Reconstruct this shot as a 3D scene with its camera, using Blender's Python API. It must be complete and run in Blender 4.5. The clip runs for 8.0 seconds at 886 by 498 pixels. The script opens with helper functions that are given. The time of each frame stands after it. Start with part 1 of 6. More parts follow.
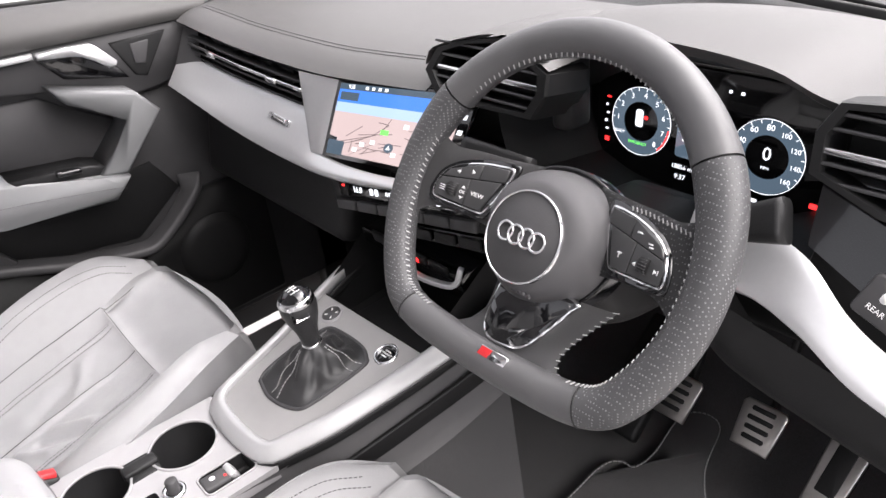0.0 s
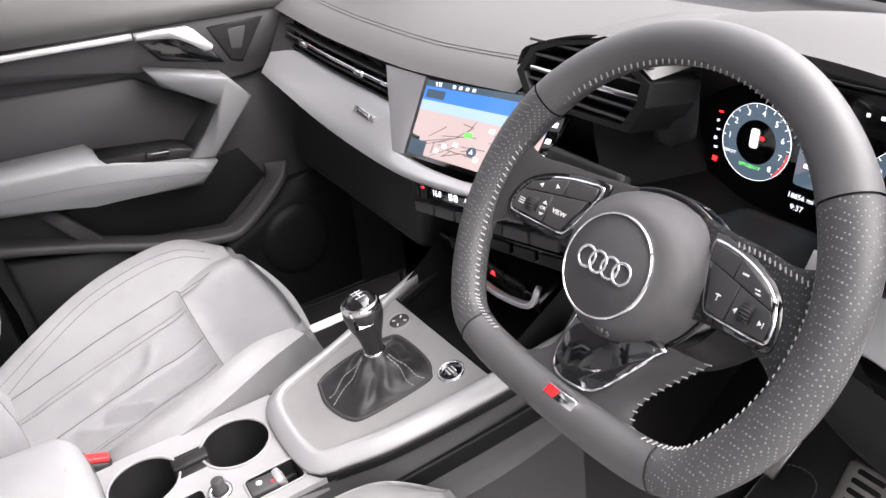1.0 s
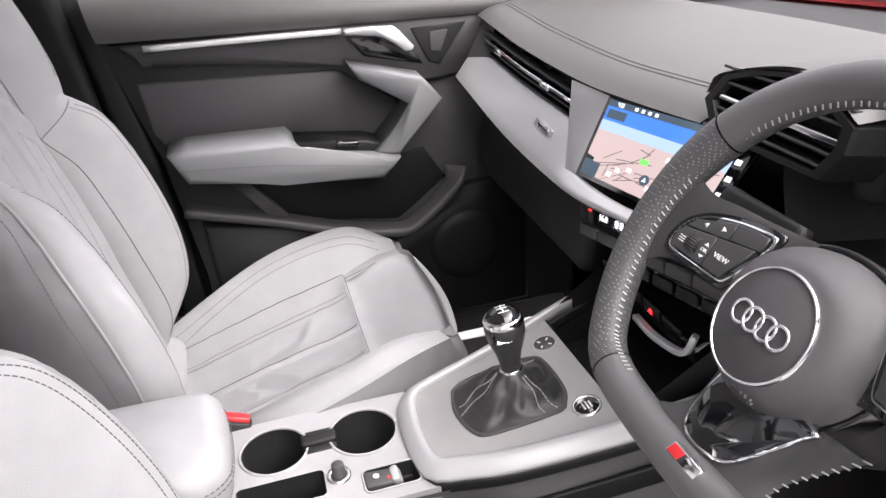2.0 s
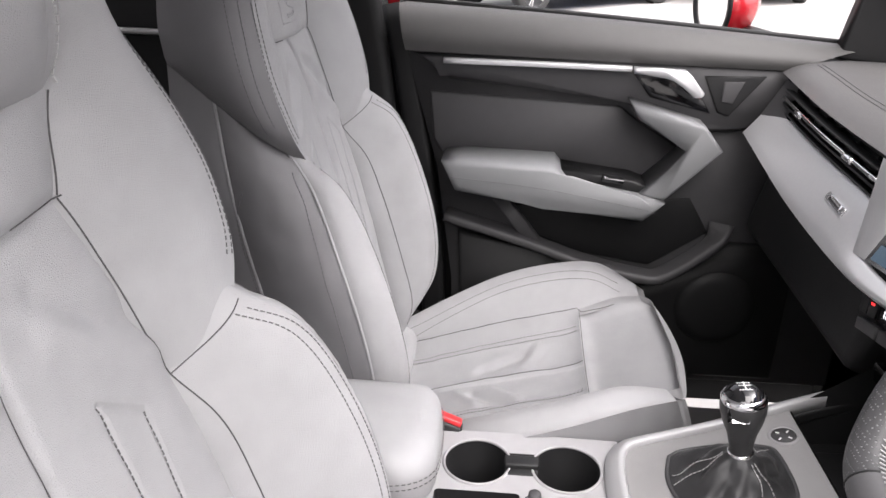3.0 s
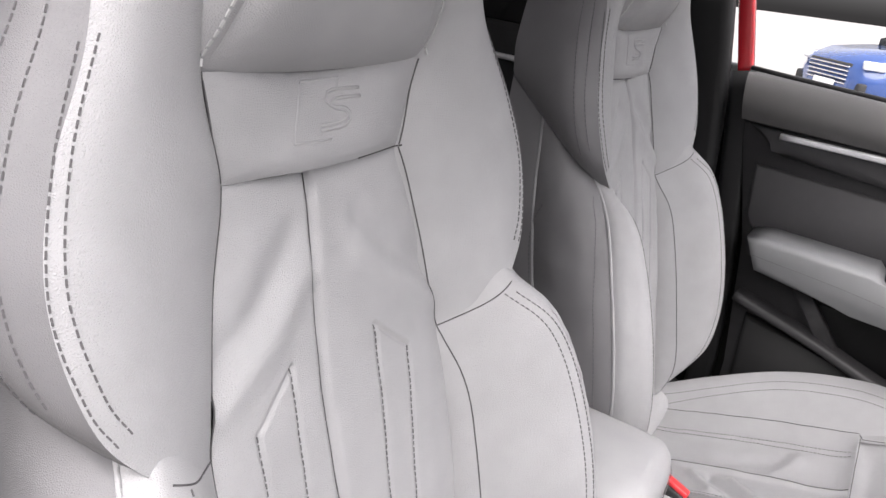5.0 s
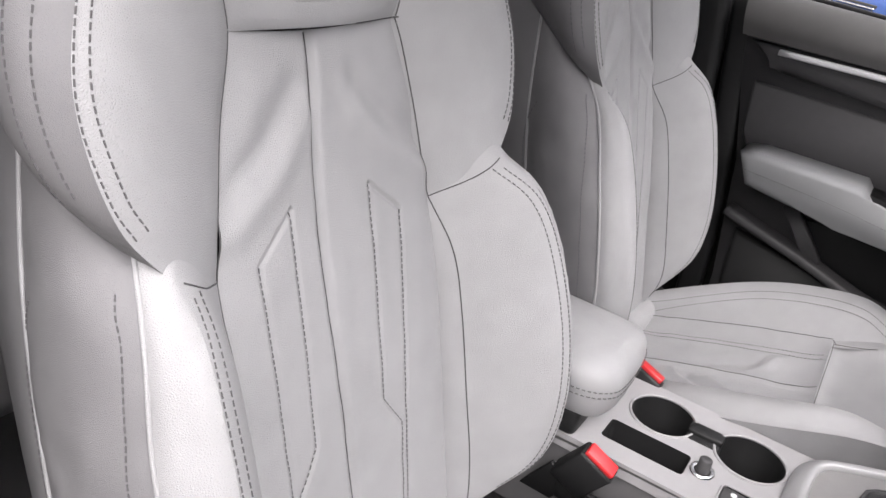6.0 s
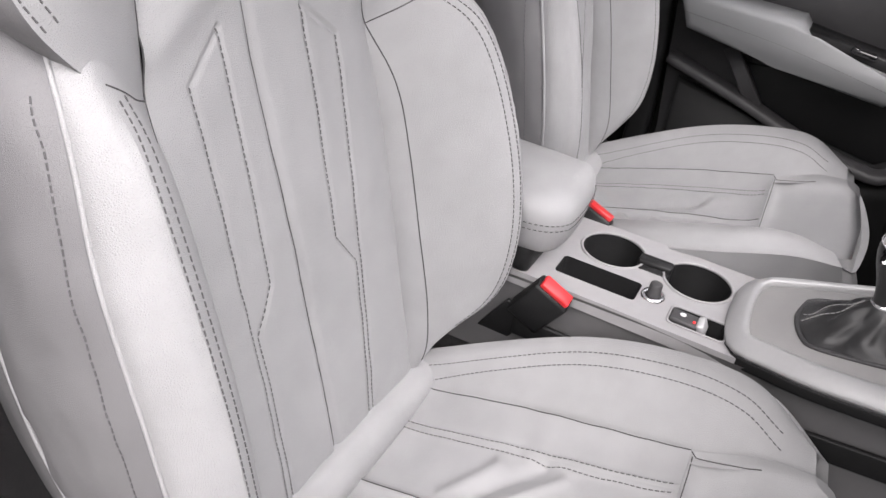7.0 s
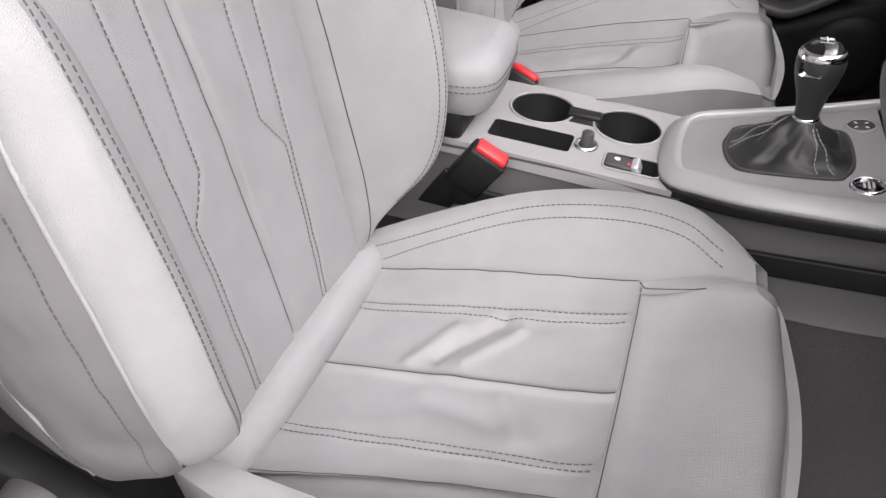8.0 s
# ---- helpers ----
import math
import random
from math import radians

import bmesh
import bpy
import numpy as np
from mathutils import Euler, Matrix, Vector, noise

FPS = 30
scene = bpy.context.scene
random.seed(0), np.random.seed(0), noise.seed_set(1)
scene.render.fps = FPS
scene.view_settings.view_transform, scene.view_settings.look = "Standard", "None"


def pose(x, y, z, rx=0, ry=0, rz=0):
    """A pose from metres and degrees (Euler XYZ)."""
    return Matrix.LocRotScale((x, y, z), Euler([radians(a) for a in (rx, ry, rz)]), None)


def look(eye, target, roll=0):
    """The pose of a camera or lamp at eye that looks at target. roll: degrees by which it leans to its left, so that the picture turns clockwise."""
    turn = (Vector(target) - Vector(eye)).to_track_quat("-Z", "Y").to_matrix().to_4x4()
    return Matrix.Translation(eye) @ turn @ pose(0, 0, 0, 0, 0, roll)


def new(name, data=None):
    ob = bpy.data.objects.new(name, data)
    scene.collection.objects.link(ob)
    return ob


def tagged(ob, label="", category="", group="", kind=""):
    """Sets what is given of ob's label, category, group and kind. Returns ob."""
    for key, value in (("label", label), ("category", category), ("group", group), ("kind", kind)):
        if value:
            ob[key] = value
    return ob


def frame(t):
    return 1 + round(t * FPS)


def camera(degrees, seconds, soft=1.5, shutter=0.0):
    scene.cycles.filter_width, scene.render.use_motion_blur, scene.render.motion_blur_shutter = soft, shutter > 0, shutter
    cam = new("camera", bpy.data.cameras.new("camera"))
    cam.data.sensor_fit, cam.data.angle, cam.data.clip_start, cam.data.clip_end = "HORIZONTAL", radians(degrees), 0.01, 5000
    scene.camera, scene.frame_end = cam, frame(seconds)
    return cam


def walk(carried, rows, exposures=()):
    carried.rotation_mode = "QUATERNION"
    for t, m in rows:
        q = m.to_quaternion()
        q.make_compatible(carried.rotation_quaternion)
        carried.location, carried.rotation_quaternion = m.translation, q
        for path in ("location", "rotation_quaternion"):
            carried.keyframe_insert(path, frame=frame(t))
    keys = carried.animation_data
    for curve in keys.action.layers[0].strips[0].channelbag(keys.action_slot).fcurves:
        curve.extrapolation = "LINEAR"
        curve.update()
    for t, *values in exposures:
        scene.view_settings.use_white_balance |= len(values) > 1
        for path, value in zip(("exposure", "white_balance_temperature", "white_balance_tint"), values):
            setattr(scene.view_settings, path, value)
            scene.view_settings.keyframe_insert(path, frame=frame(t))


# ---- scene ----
cam = camera(61.9, 8.0)
PATH = [
    (0, (0.784, -0.366, 1.115), (-0.576, 0.691, 0.098), -6.9),
    (0.5, (0.765, -0.342, 1.105), (-0.654, 0.642, 0.096), -6.5),
    (1, (0.741, -0.312, 1.092), (-0.765, 0.551, 0.1), -6.1),
    (1.2, (0.735, -0.301, 1.089), (-0.81, 0.501, 0.105), -5.8),
    (2.5, (0.737, -0.262, 1.076), (-1.061, -0.141, 0.208), -2.9),
    (3, (0.736, -0.286, 1.079), (-1.077, -0.479, 0.257), -0.3),
    (3.5, (0.741, -0.296, 1.074), (-1.037, -0.801, 0.312), 1.7),
    (4, (0.74, -0.303, 1.066), (-0.977, -1.036, 0.35), 3.8),
    (4.2, (0.745, -0.303, 1.063), (-0.948, -1.107, 0.366), 4.4),
    (5.5, (0.812, -0.22, 1.033), (-0.772, -1.178, 0.276), 8.2),
    (6, (0.834, -0.199, 1.009), (-0.726, -1.099, 0.139), 9.2),
    (6.5, (0.846, -0.181, 0.969), (-0.703, -0.995, 0.002), 8.8),
    (7, (0.846, -0.182, 0.943), (-0.686, -0.867, -0.145), 8.2),
    (7.5, (0.853, -0.178, 0.921), (-0.655, -0.741, -0.266), 6.7),
    (8, (0.865, -0.174, 0.902), (-0.614, -0.628, -0.366), 4.1),
]
walk(cam, [(t, look(eye, target, roll)) for t, eye, target, roll in PATH],
     exposures=[(0.0, 2.35, 6500, 15), (1.2, 2.4, 6500, 15), (2.5, 2.2, 6500, 15), (4.0, 2.0, 6500, 15), (5.5, 1.88, 6500, 15), (8.0, 1.72, 6500, 15)])

# ---- light ----
world = bpy.data.worlds.new("sky")
scene.world = world
world.use_nodes = True
sky = world.node_tree.nodes.new("ShaderNodeTexSky")
sky.sky_type, sky.sun_disc = "NISHITA", False
sky.sun_elevation, sky.sun_rotation = radians(54), radians(8)
sky.air_density, sky.dust_density, sky.ozone_density = 1.0, 6.0, 1.0
hue = world.node_tree.nodes.new("ShaderNodeHueSaturation")
hue.inputs["Saturation"].default_value = 0.12
world.node_tree.links.new(sky.outputs[0], hue.inputs["Color"])
background = world.node_tree.nodes["Background"]
background.inputs[1].default_value = 0.092
world.node_tree.links.new(hue.outputs[0], background.inputs[0])
sun = new("sun", bpy.data.lights.new("sun", "SUN"))
sun.data.energy, sun.data.angle, sun.data.color = 1.35, radians(60), (1.0, 0.97, 0.93)
sun.matrix_world = look((2.9, 0.5, 3.5), (0, 0, 0))

# ---- materials ----
def material(name, color, rough=0.5, metal=0.0, vary=0.08, scale=40.0, bump=0.0, bump_scale=400.0, coat=0.0,
             spec=0.5, cells=False, big=3.0, emit=0.0, sheen=0.0):
    """A node material: base colour varied at two scales, fine relief, gloss that follows the grain."""
    m = bpy.data.materials.new(name)
    m.use_nodes = True
    n, k = m.node_tree.nodes, m.node_tree.links
    b = n["Principled BSDF"]
    b.inputs["Metallic"].default_value, b.inputs["Coat Weight"].default_value = metal, coat
    b.inputs["Specular IOR Level"].default_value = spec
    b.inputs["Sheen Weight"].default_value = sheen
    where = n.new("ShaderNodeTexCoord")
    fine, wide = n.new("ShaderNodeTexNoise"), n.new("ShaderNodeTexNoise")
    fine.inputs["Scale"].default_value, wide.inputs["Scale"].default_value = scale, big
    fine.inputs["Detail"].default_value, wide.inputs["Detail"].default_value = 4, 3
    for t in (fine, wide):
        k.new(where.outputs["Object"], t.inputs["Vector"])
    both = n.new("ShaderNodeMath")
    both.operation = "ADD"
    k.new(fine.outputs[0], both.inputs[0]), k.new(wide.outputs[0], both.inputs[1])
    ramp = n.new("ShaderNodeMapRange")
    ramp.inputs["From Min"].default_value, ramp.inputs["From Max"].default_value = 0.6, 1.4
    ramp.inputs["To Min"].default_value, ramp.inputs["To Max"].default_value = 1 - vary, 1 + vary
    k.new(both.outputs[0], ramp.inputs["Value"])
    mix = n.new("ShaderNodeVectorMath")
    mix.operation = "SCALE"
    mix.inputs[0].default_value = color
    k.new(ramp.outputs[0], mix.inputs["Scale"])
    k.new(mix.outputs[0], b.inputs["Base Color"])
    gloss = n.new("ShaderNodeMapRange")
    gloss.inputs["To Min"].default_value, gloss.inputs["To Max"].default_value = max(0.02, rough - 0.08), min(1, rough + 0.08)
    k.new(wide.outputs[0], gloss.inputs["Value"])
    k.new(gloss.outputs[0], b.inputs["Roughness"])
    if emit:
        b.inputs["Emission Color"].default_value = (*color, 1)
        b.inputs["Emission Strength"].default_value = emit
    if bump:
        if cells:
            grain = n.new("ShaderNodeTexVoronoi")
            grain.feature = "DISTANCE_TO_EDGE"
        else:
            grain = n.new("ShaderNodeTexNoise")
            grain.inputs["Detail"].default_value = 3
        grain.inputs["Scale"].default_value = bump_scale
        k.new(where.outputs["Object"], grain.inputs["Vector"])
        relief = n.new("ShaderNodeBump")
        relief.inputs["Strength"].default_value, relief.inputs["Distance"].default_value = bump, 0.001
        k.new(grain.outputs[0], relief.inputs["Height"])
        k.new(relief.outputs[0], b.inputs["Normal"])
    return m


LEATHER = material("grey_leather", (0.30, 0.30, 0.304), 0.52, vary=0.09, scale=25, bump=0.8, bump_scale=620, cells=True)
# the same seat leather, darkened for the shade on the seat sides
LEATHER_SHADED = material("grey_leather_shaded", (0.135, 0.133, 0.137), 0.5, vary=0.08, scale=25, bump=0.38, bump_scale=900, cells=True)
THREAD = material("grey_thread", (0.085, 0.082, 0.085), 0.7, vary=0.15, scale=800)
THREAD_LIGHT = material("light_thread", (0.40, 0.40, 0.40), 0.7, vary=0.1, scale=800)
# dark colour for the shade down in the seat seams
SEAM_SHADE = material("seam_gap_shade", (0.06, 0.058, 0.06), 0.8, vary=0.1, scale=300)
GREY_PLASTIC = material("grey_grained_plastic", (0.30, 0.295, 0.30), 0.5, vary=0.05, scale=60, bump=0.25, bump_scale=700)
DARK_PLASTIC = material("dark_grained_plastic", (0.013, 0.013, 0.0135), 0.5, spec=0.32, vary=0.1, scale=60, bump=0.3, bump_scale=800)
MID_PLASTIC = material("dark_grey_plastic", (0.052, 0.051, 0.053), 0.52, spec=0.4, vary=0.07, scale=60, bump=0.25, bump_scale=700)
KEY_PLASTIC = material("dark_key_plastic", (0.045, 0.045, 0.046), 0.42, vary=0.06, scale=60, bump=0.15, bump_scale=700)
BLACK_GLOSS = material("piano_black", (0.006, 0.006, 0.007), 0.08, vary=0.1, coat=0.6)
BLACK_LEATHER = material("black_leather", (0.085, 0.084, 0.086), 0.38, vary=0.1, bump=0.3, bump_scale=1000, cells=True)
SILVER = material("satin_silver_paint", (0.66, 0.66, 0.67), 0.36, metal=0.55, vary=0.03, scale=200)
GAITER_LEATHER = material("gaiter_leather", (0.030, 0.030, 0.031), 0.34, vary=0.1, bump=0.25, bump_scale=1000, cells=True)
CHROME = material("chrome", (0.85, 0.85, 0.86), 0.1, metal=1.0, vary=0.02)
STEEL = material("brushed_steel", (0.55, 0.53, 0.51), 0.3, metal=1.0, vary=0.08, scale=150)
CONSOLE_SIDE = material("dark_console_skin", (0.12, 0.118, 0.12), 0.55, vary=0.06, scale=60, bump=0.25, bump_scale=700)
FRAME_GREY = material("satin_grey_paint", (0.40, 0.40, 0.405), 0.38, metal=0.25, vary=0.03, scale=200)
CARPET = material("black_carpet", (0.07, 0.068, 0.07), 0.95, spec=0.2, vary=0.3, scale=300, bump=0.8, bump_scale=1400, sheen=0.3)
DASH_TOP = material("grey_dash_skin", (0.072, 0.070, 0.069), 0.55, vary=0.05, scale=50, bump=0.3, bump_scale=800)
PLATE_GREY = material("warm_grey_plastic", (0.29, 0.285, 0.282), 0.42, vary=0.05, scale=60, bump=0.25, bump_scale=700)
DOOR_PAD = material("grey_door_leather", (0.17, 0.173, 0.177), 0.45, vary=0.05, scale=25, bump=0.2, bump_scale=900, cells=True)
RED = material("red_plastic", (0.62, 0.03, 0.035), 0.35, vary=0.08)
RED_PAINT = material("red_car_paint", (0.45, 0.012, 0.02), 0.25, vary=0.05, coat=1.0)
WHITE_MARK = material("white_print", (0.8, 0.8, 0.8), 0.5, vary=0.02)


# ---- builders ----
def mesh_part(name, bm, mat, parent=None, label="", smooth=True):
    """Links a bmesh as one mesh object, under a thing or part when parent is given."""
    me = bpy.data.meshes.new(name)
    bmesh.ops.recalc_face_normals(bm, faces=bm.faces) if len(bm.faces) < 20000 else None
    bm.to_mesh(me)
    bm.free()
    me.materials.append(mat)
    if smooth:
        me.polygons.foreach_set("use_smooth", [True] * len(me.polygons))
    ob = new(name, me)
    if parent:
        up = parent
        m = Matrix()
        while up:
            m = up.matrix_parent_inverse @ up.matrix_basis @ m if up.parent else up.matrix_basis @ m
            up = up.parent
        ob.parent, ob.matrix_parent_inverse = parent, m.inverted()
    if label:
        ob["label"] = label
    if "stitching" in name:
        ob["kind"] = "stuff"
    return ob


def thing(name, at, label, category, group="", kind=""):
    ob = new(name)
    ob.empty_display_size = 0.05
    ob.matrix_basis = Matrix.Translation(at)
    return tagged(ob, label, category, group, kind)


def spline(points, n):
    """n + 1 points evenly along a smooth curve through the given points."""
    p = [Vector(q) for q in points]
    if len(p) == 2:
        return [p[0].lerp(p[1], i / n) for i in range(n + 1)]
    fine = []
    ext = [2 * p[0] - p[1]] + p + [2 * p[-1] - p[-2]]
    for i in range(1, len(ext) - 2):
        a, b, c, d = ext[i - 1:i + 3]
        for j in range(12):
            t = j / 12
            fine.append(0.5 * (2 * b + (c - a) * t + (2 * a - 5 * b + 4 * c - d) * t * t + (3 * b - a - 3 * c + d) * t ** 3))
    fine.append(p[-1])
    run = [0.0]
    for a, b in zip(fine, fine[1:]):
        run.append(run[-1] + (b - a).length)
    out, j = [], 0
    for i in range(n + 1):
        s = run[-1] * i / n
        while j < len(run) - 2 and run[j + 1] < s:
            j += 1
        g = run[j + 1] - run[j]
        out.append(fine[j].lerp(fine[j + 1], (s - run[j]) / g if g > 1e-9 else 0))
    return out


def patch(low, high, left, right, nu, nv, puff=0.0, sharp=5, relief=None, bm=None, flip=False, edges=(1, 1, 1, 1)):
    """A surface between four border curves, puffed out along its normal between them like a padded panel.
    edges: which of low, high, left, right are drawn in to a seam."""
    bm = bm or bmesh.new()
    lo, hi = spline(low, nu), spline(high, nu)
    le, ri = spline(left, nv), spline(right, nv)
    grid = []
    for j in range(nv + 1):
        t = j / nv
        row = []
        for i in range(nu + 1):
            s = i / nu
            row.append((1 - t) * lo[i] + t * hi[i] + (1 - s) * le[j] + s * ri[j]
                       - ((1 - s) * (1 - t) * lo[0] + s * (1 - t) * lo[-1] + (1 - s) * t * hi[0] + s * t * hi[-1]))
        grid.append(row)

    def dip(x, a, b):
        x = 2 * x - 1
        return 1 - abs(x) ** sharp if (x < 0 and a) or (x >= 0 and b) else 1

    made = []
    for j in range(nv + 1):
        row = []
        for i in range(nu + 1):
            p = grid[j][i]
            du = grid[j][min(i + 1, nu)] - grid[j][max(i - 1, 0)]
            dv = grid[min(j + 1, nv)][i] - grid[max(j - 1, 0)][i]
            n = du.cross(dv)
            n = n.normalized() if n.length > 1e-12 else Vector((0, 0, 1))
            if flip:
                n = -n
            h = puff * dip(i / nu, edges[2], edges[3]) * dip(j / nv, edges[0], edges[1])
            if relief:
                h += relief(p)
            row.append(bm.verts.new(p + n * h))
        made.append(row)
    for j in range(nv):
        for i in range(nu):
            f = (made[j][i], made[j][i + 1], made[j + 1][i + 1], made[j + 1][i])
            bm.faces.new(f[::-1] if flip else f)
    return bm


def box(bm, size, m=Matrix(), bevel=0.0, seg=2):
    """A box with rounded edges in bm, at m."""
    made = bmesh.ops.create_cube(bm, size=1.0, matrix=m @ Matrix.Diagonal((*size, 1)))
    if bevel:
        edges = list({e for v in made["verts"] for e in v.link_edges})
        bmesh.ops.bevel(bm, geom=edges, offset=bevel, segments=seg, profile=0.5, affect="EDGES")
    return bm


def prism(outline, low, high, m=Matrix(), bevel=0.0, seg=2, bm=None):
    """A flat plate: the outline (x, y) from z low to z high, with its upper rim rounded, at m."""
    own = bmesh.new()
    base = [own.verts.new((x, y, low)) for x, y in outline]
    top = [own.verts.new((x, y, high)) for x, y in outline]
    n = len(outline)
    cap = own.faces.new(top)
    own.faces.new(base[::-1])
    for i in range(n):
        own.faces.new((base[i], base[(i + 1) % n], top[(i + 1) % n], top[i]))
    if bevel:
        bmesh.ops.bevel(own, geom=list(cap.edges), offset=bevel, segments=seg, profile=0.5, affect="EDGES")
    bmesh.ops.recalc_face_normals(own, faces=own.faces)
    bmesh.ops.transform(own, matrix=m, verts=own.verts)
    if bm is None:
        return own
    me = bpy.data.meshes.new("join")
    own.to_mesh(me)
    own.free()
    bm.from_mesh(me)
    bpy.data.meshes.remove(me)
    return bm


def sweep(path, shape, up=(0, 0, 1), closed=False, caps=True, bm=None, scale=None):
    """A shape (x across, y up) carried along a path."""
    bm = bm or bmesh.new()
    p = [Vector(q) for q in path]
    n = len(p)
    rings = []
    for i in range(n):
        a, b = (p[(i - 1) % n], p[(i + 1) % n]) if closed else (p[max(i - 1, 0)], p[min(i + 1, n - 1)])
        d = (b - a).normalized()
        u = Vector(up(i) if callable(up) else up)
        side = d.cross(u).normalized()
        over = side.cross(d)
        k = scale(i / max(n - 1, 1)) if scale else 1
        rings.append([bm.verts.new(p[i] + side * x * k + over * y * k) for x, y in shape])
    m = len(shape)
    for i in range(n if closed else n - 1):
        a, b = rings[i], rings[(i + 1) % n]
        for j in range(m):
            bm.faces.new((a[j], a[(j + 1) % m], b[(j + 1) % m], b[j]))
    if caps and not closed:
        bm.faces.new(rings[0][::-1])
        bm.faces.new(rings[-1])
    return bm


def circle(r, n=12, squash=1.0):
    return [(r * math.cos(2 * math.pi * i / n), r * squash * math.sin(2 * math.pi * i / n)) for i in range(n)]


def rounded(w, h, r, n=4):
    """A rectangle outline with rounded corners."""
    out = []
    for cx, cy, a in ((w / 2 - r, h / 2 - r, 0), (-w / 2 + r, h / 2 - r, 90), (-w / 2 + r, -h / 2 + r, 180), (w / 2 - r, -h / 2 + r, 270)):
        for i in range(n + 1):
            t = radians(a + 90 * i / n)
            out.append((cx + r * math.cos(t), cy + r * math.sin(t)))
    return out


def lathe(profile, m=Matrix(), n=32, bm=None):
    """A turned solid: profile of (radius, height) about z, at m."""
    bm = bm or bmesh.new()
    rings = []
    for r, z in profile:
        rings.append([bm.verts.new(m @ Vector((max(r, 1e-5) * math.cos(2 * math.pi * i / n), max(r, 1e-5) * math.sin(2 * math.pi * i / n), z))) for i in range(n)])
    for a, b in zip(rings, rings[1:]):
        for i in range(n):
            bm.faces.new((a[i], a[(i + 1) % n], b[(i + 1) % n], b[i]))
    return bm


def axes(o, x, y):
    """A matrix at o whose x and y run along the given directions."""
    x = Vector(x).normalized()
    y = (Vector(y) - x * x.dot(Vector(y))).normalized()
    z = x.cross(y)
    m = Matrix((x, y, z)).transposed().to_4x4()
    m.translation = o
    return m


def stitch_run(bm, curve, out, pitch=0.0062, long=0.0042, wide=0.0009, proud=0.0004):
    """Single stitches along a curve that lies on a surface; out gives the surface's normal."""
    run = sum((b - a).length for a, b in zip(curve, curve[1:]))
    n = max(2, int(run / pitch))
    pts = spline(curve, n) if len(curve) > 2 else [curve[0].lerp(curve[1], i / n) for i in range(n + 1)]
    for a, b in zip(pts, pts[1:]):
        d = (b - a)
        if d.length < 1e-6:
            continue
        c = (a + b) / 2
        m = axes(c, d, Vector(out).cross(d))
        z = m.col[2].to_3d()
        if z.dot(Vector(out)) < 0:
            m = axes(c, d, d.cross(Vector(out)))
        box(bm, (long, wide, wide), Matrix.Translation(Vector(out) * proud) @ m)
    return bm


def font_mesh(text, size, m, mat, name="lettering", parent=None, depth=0.0003, align="CENTER"):
    """Letters as a thin mesh in the plane of m."""
    cu = bpy.data.curves.new("text", "FONT")
    cu.body, cu.size, cu.extrude, cu.align_x, cu.align_y = text, size, depth, align, "CENTER"
    cu.resolution_u = 2
    tmp = new("text", cu)
    me = bpy.data.meshes.new_from_object(tmp.evaluated_get(bpy.context.evaluated_depsgraph_get()))
    bpy.data.objects.remove(tmp)
    bpy.data.curves.remove(cu)
    bm = bmesh.new()
    bm.from_mesh(me)
    bpy.data.meshes.remove(me)
    bmesh.ops.transform(bm, matrix=m, verts=bm.verts)
    return mesh_part(name, bm, mat, parent, smooth=False)

# ---- cabin shell ----
from mathutils.bvhtree import BVHTree


def yz(x):
    """A plane across the car at x: drawn with y and z."""
    return axes((x, 0, 0), (0, 1, 0), (0, 0, 1))


def yz_plate(outline, x0, x1, bevel=0.004, seg=2):
    """A plate facing the cabin from x0 to x1, its outline in y and z."""
    return prism(outline, x0, x1, axes((0, 0, 0), (0, 1, 0), (0, 0, 1)), bevel, seg)


RAMP = [(-1.6, 0.03), (-0.5, 0.03), (0.2, 0.03), (0.45, 0.03), (0.60, 0.038), (0.74, 0.12), (0.95, 0.32)]
bm = patch([(-0.74, -1.6, 0.03), (0.74, -1.6, 0.03)], [(-0.74, 0.95, 0.32), (0.74, 0.95, 0.32)],
      [(-0.74, y, z) for y, z in RAMP], [(0.74, y, z) for y, z in RAMP],
      30, 60, relief=lambda p: 0.004 * noise.noise(p * 9))
floor = tagged(mesh_part("floor", bm, CARPET), "black carpeted car floor rising under the pedals", "floor", kind="structure")
bm = box(bmesh.new(), (1.5, 0.03, 0.75), pose(0, 0.97, 0.45), 0.01)
tagged(mesh_part("wall_front", bm, CARPET), "black carpeted bulkhead behind the dashboard", "bulkhead", kind="structure")
# sill on the open side
bm = sweep(spline([(0.755, -1.0, 0.10), (0.755, 0.0, 0.10), (0.755, 0.9, 0.12)], 20), rounded(0.07, 0.14, 0.02))
tagged(mesh_part("door_sill", bm, MID_PLASTIC), "dark grey plastic sill of the open doorway", "sill", kind="structure")

